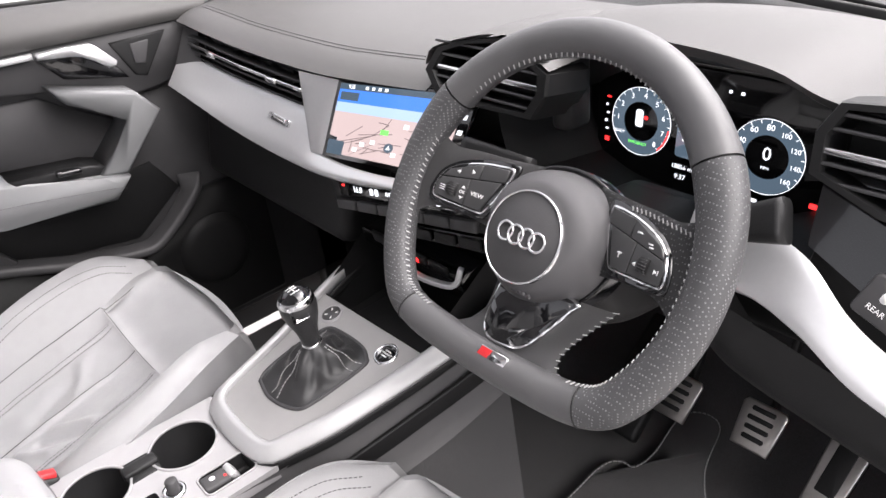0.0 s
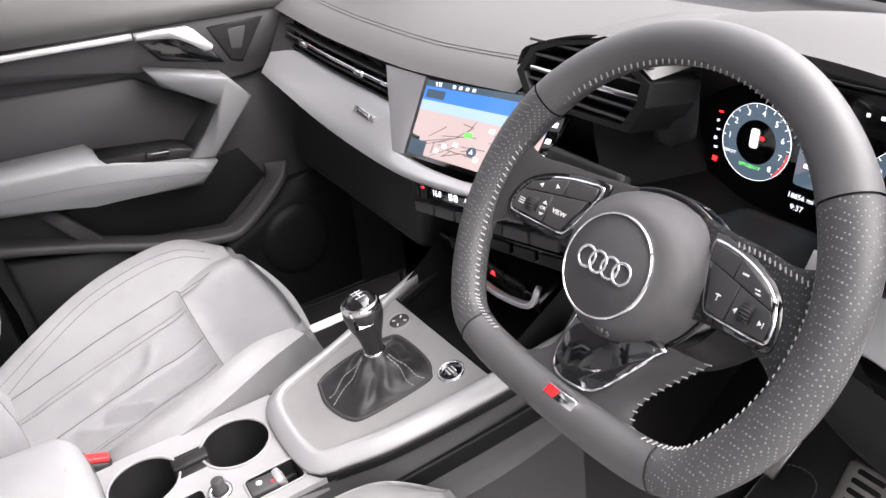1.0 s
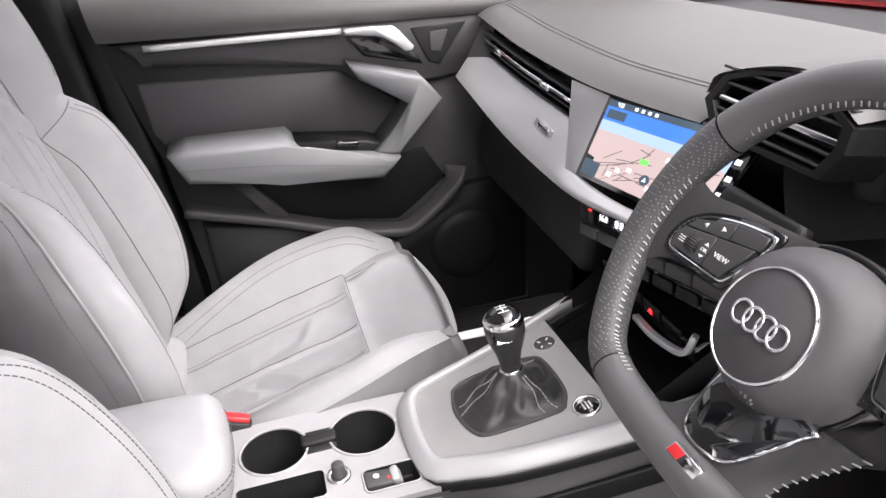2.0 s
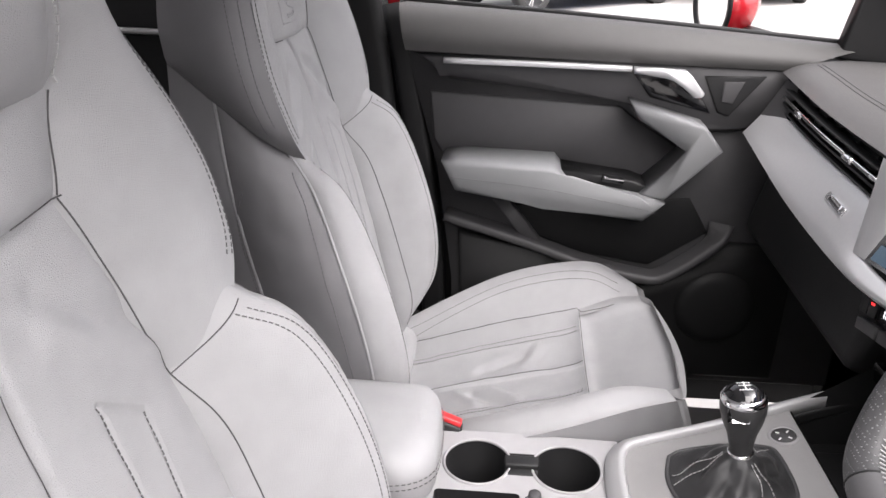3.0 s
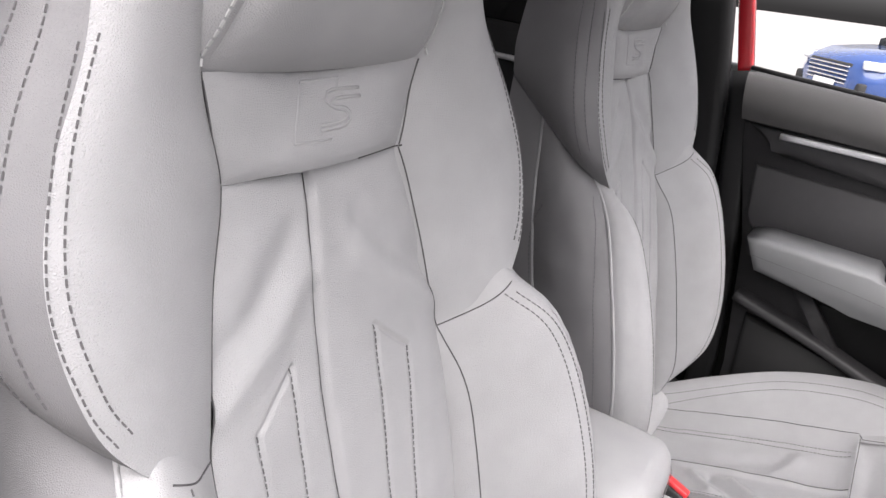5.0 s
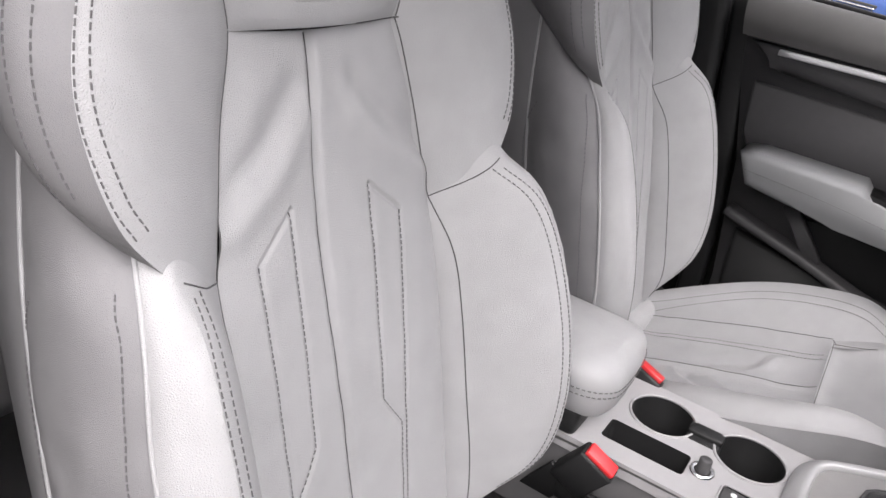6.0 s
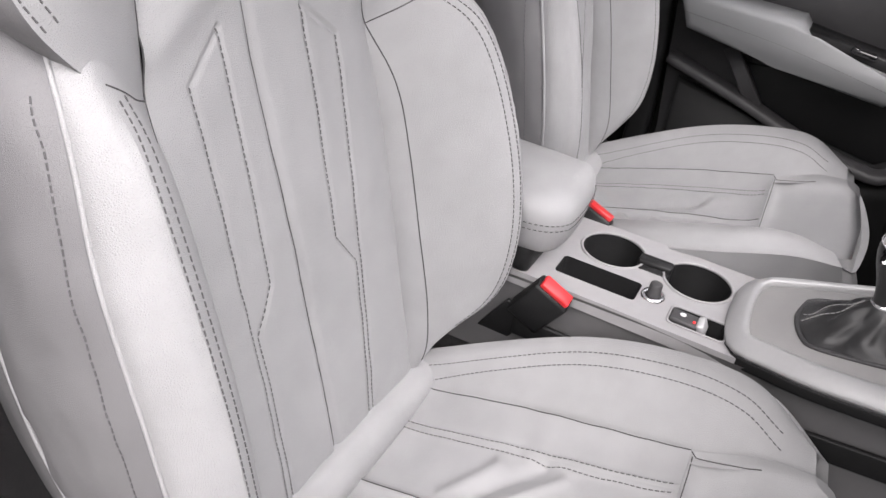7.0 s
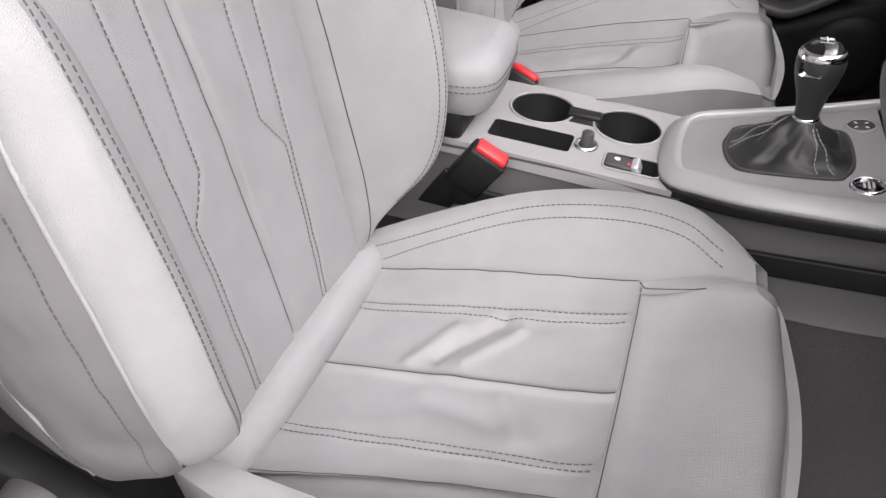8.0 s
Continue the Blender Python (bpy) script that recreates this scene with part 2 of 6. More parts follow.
# roof, pillars and the dark rear of the cabin
bm = patch([(-0.62, -1.9, 1.22), (0, -1.9, 1.26), (0.55, -1.9, 1.22)], [(-0.62, -0.10, 1.25), (0, -0.08, 1.28), (0.55, -0.10, 1.25)],
      [(-0.62, -1.9, 1.22), (-0.62, -0.8, 1.30), (-0.62, -0.10, 1.25)], [(0.55, -1.9, 1.22), (0.55, -0.8, 1.30), (0.55, -0.10, 1.25)], 16, 24)
bmesh.ops.solidify(bm, geom=bm.faces[:], thickness=0.03)
tagged(mesh_part("ceiling", bm, GREY_PLASTIC), "grey cloth roof lining of the car", "roof lining", kind="structure")
for sx in (-1, 1):
    bm = sweep(spline([(sx * 0.70, 0.62, 0.86), (sx * 0.675, 0.27, 1.07), (sx * 0.63, -0.10, 1.25)], 14), rounded(0.05, 0.07, 0.02), up=(sx, 0, 0.3))
    tagged(mesh_part("a_pillar", bm, DARK_PLASTIC), "black plastic windscreen pillar trim", "pillar", kind="structure")
bm = sweep(spline([(-0.75, -0.60, 0.05), (-0.755, -0.61, 0.55), (-0.745, -0.63, 0.88), (-0.63, -0.68, 1.28)], 20), rounded(0.05, 0.15, 0.02), up=(0, 1, 0))
tagged(mesh_part("b_pillar", bm, DARK_PLASTIC), "black plastic door pillar behind the passenger door", "pillar", kind="structure")
bm = sweep(spline([(-0.790, -0.538, 0.915), (-0.785, -0.550, 0.97), (-0.755, -0.575, 1.10), (-0.70, -0.60, 1.26)], 20), rounded(0.022, 0.03, 0.006), up=(0, 1, 0))
bs_ = sweep(spline([(-0.775, -0.470, 0.10), (-0.775, -0.475, 0.45), (-0.775, -0.520, 0.80), (-0.790, -0.540, 0.92)], 20), rounded(0.05, 0.05, 0.012), up=(1, 0, 0))
tagged(mesh_part("door_seal", bs_, DARK_PLASTIC), "black rubber seal round the door opening", "door seal", kind="structure")
tagged(mesh_part("red_door_frame", bm, RED_PAINT), "red painted edge of the door opening", "door frame", kind="structure")
# opaque panes added at the rear sides to darken the cabin behind the seats
for sx in (-1, 1):
    bm = prism([(-1.85, 0.93), (-0.70, 0.93), (-0.72, 1.24), (-1.80, 1.22)], -0.004, 0.004, axes((sx * 0.765, 0, 0), (0, 1, 0), (-sx * 0.35, 0, 1)) @ Matrix.Translation((0, 0, 0)))
    bmesh.ops.translate(bm, verts=bm.verts, vec=(sx * 0.32, 0, 0))
    tagged(mesh_part("window_1" if sx < 0 else "window_2", bm, BLACK_GLOSS, smooth=False), "opaque dark pane added at the rear side window to block light", "window", kind="structure")
# near rear side, out of view, closed off to keep light out
bm = yz_plate([(-1.9, 0.02), (-0.62, 0.02), (-0.62, 1.27), (-0.74, 1.27), (-0.74, 0.93), (-1.9, 0.95)], 0.76, 0.80, 0.004)
tagged(mesh_part("wall_right", bm, DARK_PLASTIC), "unseen black near rear door and pillar, added to keep light out", "wall", kind="structure")
bm = yz_plate([(-0.80, 0.0), (0.70, 0.0), (0.70, 0.80), (0.40, 0.835), (-0.50, 0.90), (-0.56, 0.93), (-0.80, 0.93)], -0.86, -0.815, 0.004)
tagged(mesh_part("wall_left", bm, DARK_PLASTIC), "black inner side of the car body", "wall", kind="structure")
for sx in (-1, 1):
    bm = yz_plate([(0.42, 0.02), (0.98, 0.02), (0.98, 0.80), (0.42, 0.78)], sx * 0.765 - 0.02, sx * 0.765 + 0.02, 0.004)
    tagged(mesh_part("kick_panel", bm, DARK_PLASTIC), "black kick panel beside the footwell", "panel", kind="structure")
bm = yz_plate([(0.30, 0.832), (0.66, 0.785), (0.66, 0.84), (0.42, 1.02), (0.37, 1.06), (0.345, 1.05)], -0.765, -0.735, 0.006)
tagged(mesh_part("mirror_sail", bm, DARK_PLASTIC), "black triangular trim at the foot of the pillar", "trim", kind="structure")
# full-height board, added out of view, shuts out light from the rear
bm = box(bmesh.new(), (1.5, 0.06, 1.3), pose(0, -1.95, 0.62), 0.01)
tagged(mesh_part("wall_rear", bm, DARK_PLASTIC), "unseen dark board added to close the cabin's rear to light", "wall", kind="structure")
# rear door of the far side and the rear bench
rear_door = thing("door_1", (-0.73, -1.15, 0.1), "closed black rear door trim with a thin silver strip", "car door", kind="structure")
mesh_part("door_panel", yz_plate([(-1.8, 0.1), (-0.68, 0.1), (-0.68, 0.93), (-1.8, 0.97)], -0.80, -0.74, 0.01), DARK_PLASTIC, rear_door)
mesh_part("trim_strip", box(bmesh.new(), (0.012, 0.62, 0.012), pose(-0.732, -1.05, 0.87, -2), 0.004), SILVER, rear_door, "satin silver trim strip")
mesh_part("armrest", box(bmesh.new(), (0.07, 0.5, 0.07), pose(-0.71, -1.1, 0.66), 0.02), DARK_PLASTIC, rear_door)
# the bench's shadow is put into its colour by the darkened leather
bench = thing("rear_bench", (0, -1.45, 0.1), "rear seat bench, its leather darkened for the shadow", "rear seat")
mesh_part("seat_cushion", box(bmesh.new(), (1.3, 0.5, 0.2), pose(0, -1.35, 0.30, 8), 0.05, 4), LEATHER_SHADED, bench)
mesh_part("backrest", box(bmesh.new(), (1.3, 0.16, 0.62), pose(0, -1.68, 0.64, 18), 0.05, 4), LEATHER_SHADED, bench)

# ---- passenger door ----
door = thing("door_2", (-0.78, -0.2, 0.1), "closed dark grey passenger door with grey padded armrest", "car door", kind="structure")
mesh_part("door_panel", yz_plate([(-0.43, 0.10), (0.50, 0.10), (0.50, 0.80), (0.20, 0.845), (-0.515, 0.87), (-0.505, 0.80), (-0.455, 0.60), (-0.425, 0.34)], -0.80, -0.745, 0.006), MID_PLASTIC, door)
bm = patch([(-0.715, -0.512, 0.842), (-0.715, -0.1, 0.824), (-0.715, 0.22, 0.812)], [(-0.775, -0.53, 0.928), (-0.775, -0.15, 0.898), (-0.775, 0.40, 0.845)],
      [(-0.715, -0.512, 0.842), (-0.712, -0.518, 0.875), (-0.735, -0.525, 0.915), (-0.775, -0.53, 0.928)],
      [(-0.715, 0.22, 0.812), (-0.712, 0.26, 0.830), (-0.735, 0.33, 0.845), (-0.775, 0.40, 0.845)], 40, 14, puff=0.006, sharp=6)
patch([(-0.715, -0.512, 0.842), (-0.76, -0.512, 0.842)], [(-0.775, -0.53, 0.928), (-0.80, -0.53, 0.92)], [(-0.715, -0.512, 0.842), (-0.712, -0.518, 0.875), (-0.735, -0.525, 0.915), (-0.775, -0.53, 0.928)],
      [(-0.76, -0.512, 0.842), (-0.80, -0.53, 0.92)], 4, 8, bm=bm)
mesh_part("window_ledge", bm, DASH_TOP, door, "soft grey padded window ledge")
# window seal, glass run
mesh_part("window_seal", sweep(spline([(-0.782, -0.53, 0.930), (-0.782, -0.15, 0.900), (-0.782, 0.40, 0.847)], 20), rounded(0.012, 0.012, 0.004)), DARK_PLASTIC, door, "black rubber window seal")
# band that carries the strip and the handle
mesh_part("upper_band", yz_plate([(-0.495, 0.835), (-0.44, 0.800), (-0.425, 0.785), (-0.09, 0.757), (-0.045, 0.730), (0.07, 0.690), (0.13, 0.690), (0.20, 0.715), (0.30, 0.70), (0.30, 0.805), (0.195, 0.812), (-0.1, 0.824)], -0.75, -0.722, 0.010, 3), MID_PLASTIC, door)
mesh_part("inset_panel", yz_plate([(-0.468, 0.760), (-0.09, 0.735), (-0.045, 0.700), (0.060, 0.640), (-0.02, 0.572), (-0.21, 0.605), (-0.435, 0.615), (-0.462, 0.66)], -0.75, -0.738, 0.006), MID_PLASTIC, door)
mesh_part("shadow_gap", yz_plate([(-0.505, 0.846), (-0.1, 0.829), (0.20, 0.817), (0.20, 0.811), (-0.1, 0.823), (-0.500, 0.839)], -0.75, -0.718, 0.001), DARK_PLASTIC, door)
mesh_part("trim_strip", sweep(spline([(-0.714, -0.437, 0.824), (-0.712, -0.25, 0.819), (-0.710, -0.078, 0.813)], 12), rounded(0.016, 0.011, 0.004), up=(0, 0, 1)), SILVER, door, "satin silver trim strip")
mesh_part("handle_bowl", yz_plate([(-0.073, 0.803), (0.03, 0.803), (0.082, 0.727), (-0.038, 0.757)], -0.73, -0.716, 0.008, 3), BLACK_GLOSS, door, "black recess behind the handle")
mesh_part("release_panel", yz_plate([(0.060, 0.800), (0.175, 0.800), (0.115, 0.722), (0.092, 0.730)], -0.73, -0.718, 0.004), DARK_PLASTIC, door, "dark trim with a small tweeter cover")
mesh_part("tweeter_cover", yz_plate([(0.098, 0.790), (0.135, 0.790), (0.118, 0.748), (0.096, 0.752)], -0.72, -0.7155, 0.002), MID_PLASTIC, door)
bm = yz_plate([(-0.075, 0.819), (-0.02, 0.817), (0.020, 0.814), (0.030, 0.806), (0.058, 0.772), (0.054, 0.764), (0.040, 0.763), (0.000, 0.799), (-0.015, 0.804), (-0.075, 0.807)], -0.705, -0.688, 0.004, 3)
mesh_part("door_handle", bm, SILVER, door, "bright satin chrome door release handle")
# armrest: level pad and the slanting grab bar
mesh_part("armrest", yz_plate([(-0.437, 0.640), (-0.40, 0.646), (-0.213, 0.638), (-0.187, 0.607), (-0.048, 0.580), (0.003, 0.565), (-0.037, 0.527), (-0.235, 0.550), (-0.41, 0.580)], -0.745, -0.640, 0.014, 4), DOOR_PAD, door, "padded grey armrest with a stitched seam")
mesh_part("grab_bar", yz_plate([(-0.078, 0.758), (0.063, 0.716), (0.101, 0.668), (0.003, 0.566), (-0.052, 0.577), (0.044, 0.670), (-0.060, 0.725)], -0.745, -0.660, 0.008, 3), DOOR_PAD, door, "grey padded angular grab bar")
mesh_part("switch_plate", yz_plate([(-0.212, 0.625), (-0.06, 0.604), (-0.025, 0.590), (-0.046, 0.578), (-0.185, 0.602)], -0.745, -0.668, 0.004), DARK_PLASTIC, door, "black window switch plate")
mesh_part("window_switch", box(bmesh.new(), (0.022, 0.045, 0.010), pose(-0.668, -0.10, 0.606, -7), 0.003), BLACK_GLOSS, door)
mesh_part("switch_mark", box(bmesh.new(), (0.004, 0.006, 0.0012), pose(-0.662, -0.115, 0.6125, -7), 0.0003), CHROME, door, "small silver mark on the switch")
bm = bmesh.new()
pts = [Vector((-0.6385, y, z)) for y, z in ((-0.425, 0.612), (-0.235, 0.592), (-0.05, 0.558), (-0.015, 0.548))]
stitch_run(bm, pts, (1, 0, 0), pitch=0.007)
mesh_part("stitching", bm, THREAD, door, smooth=False)
# lower moulding: ribs, pocket and speaker
mesh_part("pocket_ridge", sweep(spline([(-0.725, -0.436, 0.500), (-0.715, -0.263, 0.450), (-0.708, -0.145, 0.411), (-0.700, -0.02, 0.384), (-0.700, 0.03, 0.392), (-0.708, 0.119, 0.459), (-0.72, 0.135, 0.50)], 40), rounded(0.05, 0.020, 0.008), up=(0, 0, 1)), MID_PLASTIC, door, "dark grey rim of the door pocket")
mesh_part("pocket_rib", sweep([(-0.735, -0.326, 0.545), (-0.718, -0.246, 0.446)], rounded(0.03, 0.022, 0.006), up=(1, 0, 0)), MID_PLASTIC, door)
mesh_part("pocket_back", yz_plate([(-0.30, 0.52), (0.07, 0.545), (0.115, 0.47), (0.0, 0.39), (-0.14, 0.415), (-0.24, 0.45)], -0.75, -0.741, 0.003), DARK_PLASTIC, door, "black door pocket")
mesh_part("lower_panel", yz_plate([(-0.41, 0.46), (-0.14, 0.395), (0.0, 0.37), (0.13, 0.45), (0.30, 0.45), (0.30, 0.12), (-0.40, 0.12)], -0.75, -0.728, 0.01), DARK_PLASTIC, door, "black lower door moulding")
mesh_part("speaker_cover", lathe([(0, 0.012), (0.06, 0.012), (0.082, 0.006), (0.086, 0)], axes((-0.728, 0.15, 0.30), (0, 1, 0), (0, 0, 1)), 40), DARK_PLASTIC, door, "round black loudspeaker cover")

# ---- dashboard ----
dash = thing("dashboard", (0, 0.4, 0.5), "grey dashboard with satin silver band, vents and screens", "dashboard")
EDGE = [(-0.705, 0.195, 0.812), (-0.55, 0.183, 0.808), (-0.40, 0.172, 0.806), (-0.17, 0.160, 0.810), (-0.05, 0.165, 0.814), (0.09, 0.176, 0.822)]
bm = bmesh.new()
far = [(-0.74, 0.60, 0.800), (-0.3, 0.66, 0.805), (0.12, 0.68, 0.806)]
patch(EDGE, far, [EDGE[0], (-0.708, 0.23, 0.826), (-0.715, 0.32, 0.832), (-0.73, 0.48, 0.820), far[0]], [EDGE[-1], (0.09, 0.22, 0.838), (0.10, 0.32, 0.846), (0.11, 0.50, 0.832), far[-1]], 60, 30, puff=0.004, sharp=12, bm=bm)
under = [(x, y + 0.028, z - 0.022) for x, y, z in EDGE]
patch(EDGE, under, [EDGE[0], under[0]], [EDGE[-1], under[-1]], 60, 4, bm=bm, puff=0.002)
dash_top = mesh_part("top_pad", bm, DASH_TOP, dash, "soft grey dash top with a stitched seam")
bm = bmesh.new()
top_tree = BVHTree.FromPolygons([v.co.copy() for v in dash_top.data.vertices], [tuple(f.vertices) for f in dash_top.data.polygons])
for off in (0.052, 0.060):
    seam = [top_tree.ray_cast(Vector((p.x, p.y + off, 1.0)), Vector((0, 0, -1)))[0] for p in spline(EDGE[:6], 60)[2:-4]]
    stitch_run(bm, seam, (0, -0.1, 0.99), pitch=0.006, proud=0.0007)
mesh_part("stitching", bm, THREAD, dash, smooth=False)
# hood over the instruments
bm = bmesh.new()
HOOD = [(0.10, 0.215, 0.862), (0.18, 0.222, 0.889), (0.28, 0.226, 0.905), (0.38, 0.228, 0.910), (0.49, 0.226, 0.902), (0.56, 0.220, 0.884), (0.72, 0.215, 0.872)]
hood_far = [(0.10, 0.67, 0.808), (0.40, 0.66, 0.822), (0.74, 0.58, 0.810)]
patch(HOOD, hood_far, [HOOD[0], (0.10, 0.38, 0.850), hood_far[0]], [HOOD[-1], (0.73, 0.36, 0.872), hood_far[-1]], 50, 24, puff=0.012, sharp=3, bm=bm)
back_edge = [(x, y + 0.02, z - 0.016) for x, y, z in HOOD]
patch(HOOD, back_edge, [HOOD[0], back_edge[0]], [HOOD[-1], back_edge[-1]], 50, 4, bm=bm, puff=0.003)
mesh_part("instrument_hood", bm, DASH_TOP, dash, "grey hood over the instruments")
bm = bmesh.new()
inner = [(0.21, 0.345, 0.80), (0.30, 0.345, 0.845), (0.38, 0.345, 0.852), (0.47, 0.345, 0.845), (0.535, 0.345, 0.81)]
outer_h = [back_edge[1], back_edge[2], back_edge[3], back_edge[4], back_edge[5]]
patch(outer_h, inner, [outer_h[0], inner[0]], [outer_h[-1], inner[-1]], 40, 10, bm=bm)
low_o = [(0.185, 0.225, 0.715), (0.29, 0.235, 0.690), (0.43, 0.235, 0.690), (0.55, 0.225, 0.720)]
low_i = [(0.24, 0.34, 0.725), (0.31, 0.34, 0.705), (0.45, 0.34, 0.705), (0.525, 0.34, 0.735)]
patch(low_o, low_i, [low_o[0], low_i[0]], [low_o[-1], low_i[-1]], 30, 8, bm=bm)
patch([low_o[0], low_i[0]], [outer_h[0], inner[0]], [low_o[0], (0.165, 0.225, 0.80), outer_h[0]], [low_i[0], (0.215, 0.342, 0.765), inner[0]], 8, 12, bm=bm)
patch([low_o[-1], low_i[-1]], [outer_h[-1], inner[-1]], [low_o[-1], (0.565, 0.225, 0.80), outer_h[-1]], [low_i[-1], (0.545, 0.342, 0.77), inner[-1]], 8, 12, bm=bm)
mesh_part("instrument_surround", bm, DARK_PLASTIC, dash, "dark grey shroud round the instruments")
# body behind everything
mesh_part("dash_body", box(bmesh.new(), (1.44, 0.40, 0.16), pose(0, 0.56, 0.695), 0.03, 3), DARK_PLASTIC, dash)
mesh_part("dash_underside", box(bmesh.new(), (1.40, 0.34, 0.10), pose(0, 0.46, 0.60, -12), 0.03, 3), DARK_PLASTIC, dash, "black underside of the dashboard")
mesh_part("glovebox", box(bmesh.new(), (0.52, 0.10, 0.20), pose(-0.42, 0.235, 0.595, -14), 0.02, 3), DARK_PLASTIC, dash, "black glovebox lid")
# passenger silver band
bm = bmesh.new()
b_top = [(-0.690, 0.165, 0.735), (-0.60, 0.182, 0.750), (-0.40, 0.180, 0.748), (-0.20, 0.172, 0.742), (-0.150, 0.150, 0.690), (0.0, 0.150, 0.692), (0.20, 0.168, 0.722)]
b_low = [(-0.692, 0.138, 0.700), (-0.60, 0.132, 0.695), (-0.40, 0.129, 0.672), (-0.22, 0.128, 0.664), (-0.10, 0.130, 0.668), (0.06, 0.134, 0.694), (0.20, 0.150, 0.712)]
patch(b_low, b_top, [b_low[0], b_top[0]], [b_low[-1], b_top[-1]], 70, 10, puff=0.004, sharp=6, bm=bm)
b_back = [(x, y + 0.035, z - 0.016) for x, y, z in b_low]
patch(b_back, b_low, [b_back[0], b_low[0]], [b_back[-1], b_low[-1]], 70, 4, puff=0.004, bm=bm)
mesh_part("silver_band", bm, SILVER, dash, "satin silver trim band")
mesh_part("band_badge", sweep(spline([(-0.300, 0.1525, 0.7165), (-0.235, 0.1500, 0.7140)], 4), rounded(0.011, 0.004, 0.001), up=(0, -0.85, 0.5)), CHROME, dash, "small polished badge plate")
# passenger vent: dark recess with slats and a bright bar
vent = mesh_part("passenger_vent", patch([(-0.60, 0.20, 0.752), (-0.19, 0.19, 0.742)], [(-0.60, 0.215, 0.795), (-0.19, 0.20, 0.795)], [(-0.60, 0.20, 0.752), (-0.60, 0.215, 0.795)], [(-0.19, 0.19, 0.742), (-0.19, 0.20, 0.795)], 12, 4), DARK_PLASTIC, dash, "long air vent with dark slats")
for i, z in enumerate((0.754, 0.766, 0.790)):
    mesh_part("slat", sweep(spline([(-0.645, 0.196, z), (-0.42, 0.178, z - 0.002), (-0.195, 0.170, z - 0.004)], 16), rounded(0.022, 0.0035, 0.0012), up=(0, 0.2, 1)), DARK_PLASTIC, vent)
mesh_part("bright_bar", sweep(spline([(-0.645, 0.190, 0.778), (-0.42, 0.172, 0.776), (-0.195, 0.164, 0.774)], 16), rounded(0.012, 0.006, 0.002), up=(0, 0.2, 1)), CHROME, vent, "chrome bar across the slats")
for x in (-0.575, -0.525, -0.46, -0.40, -0.33, -0.26):
    mesh_part("vane", box(bmesh.new(), (0.002, 0.02, 0.036), pose(x, 0.196, 0.77, 0, 0, 20), 0), DARK_PLASTIC, vent)
for x, y in ((-0.53, 0.178), (-0.285, 0.164)):
    mesh_part("slider", box(bmesh.new(), (0.030, 0.014, 0.010), pose(x, y, 0.775, 10), 0.003), CHROME, vent, "chrome vent slider")
mesh_part("vent_end", patch([(-0.692, 0.165, 0.735), (-0.60, 0.182, 0.750)], [(-0.70, 0.205, 0.800), (-0.635, 0.205, 0.800)], [(-0.692, 0.165, 0.735), (-0.70, 0.205, 0.800)], [(-0.60, 0.182, 0.750), (-0.635, 0.205, 0.800)], 4, 6), MID_PLASTIC, vent)
# wedge beside the screen
S_TL, S_BL, S_BR, S_TR = (-0.088, 0.165, 0.808), (-0.137, 0.143, 0.690), (0.125, 0.165, 0.712), (0.160, 0.190, 0.818)
bm = patch([(-0.165, 0.140, 0.688), S_BL], [(-0.188, 0.160, 0.806), S_TL], [(-0.165, 0.140, 0.688), (-0.188, 0.160, 0.806)], [S_BL, S_TL], 6, 10, puff=0.002)
mesh_part("screen_wedge", bm, SILVER, dash, "flat silver panel beside the screen")


def quad_frame(tl, bl, br):
    """The plane of a flat screen: x to its right, y up, in shares of its width and height."""
    tl, bl, br = Vector(tl), Vector(bl), Vector(br)
    m = Matrix((br - bl, tl - bl, (br - bl).cross(tl - bl).normalized())).transposed().to_4x4()
    m.translation = bl
    return m


def emitter(name, color, strength):
    m = bpy.data.materials.new(name)
    m.use_nodes = True
    b = m.node_tree.nodes["Principled BSDF"]
    b.inputs["Base Color"].default_value = (0.01, 0.01, 0.01, 1)
    b.inputs["Roughness"].default_value = 0.12
    b.inputs["Emission Color"].default_value = (*color, 1)
    b.inputs["Emission Strength"].default_value = strength
    return m


GLOW_WHITE, GLOW_RED, GLOW_GREEN = emitter("lit_white", (0.9, 0.95, 1.0), 0.38), emitter("lit_red", (1.0, 0.03, 0.03), 0.5), emitter("lit_green", (0.15, 0.9, 0.12), 0.4)
GLOW_BLUE, GLOW_GREY, GLOW_DIM = emitter("lit_blue", (0.06, 0.22, 0.75), 0.32), emitter("lit_map", (0.78, 0.62, 0.60), 0.22), emitter("lit_slate", (0.05, 0.075, 0.10), 0.4)
GLOW_ROAD, GLOW_PALE = emitter("lit_road", (0.40, 0.30, 0.30), 0.14), emitter("lit_pale_sky", (0.45, 0.62, 0.9), 0.28)
screen = mesh_part("touch_screen", prism([(0, 0), (1, 0), (1, 1), (0, 1)], -0.012, 0.0, quad_frame(S_TL, S_BL, S_BR)), BLACK_GLOSS, dash, "lit touch screen with a street map")


def on_screen(name, outline, mat, h=0.0006, parent=None, label=""):
    return mesh_part(name, prism(outline, 0.0, h, quad_frame(S_TL, S_BL, S_BR)), mat, parent or screen, label, smooth=False)


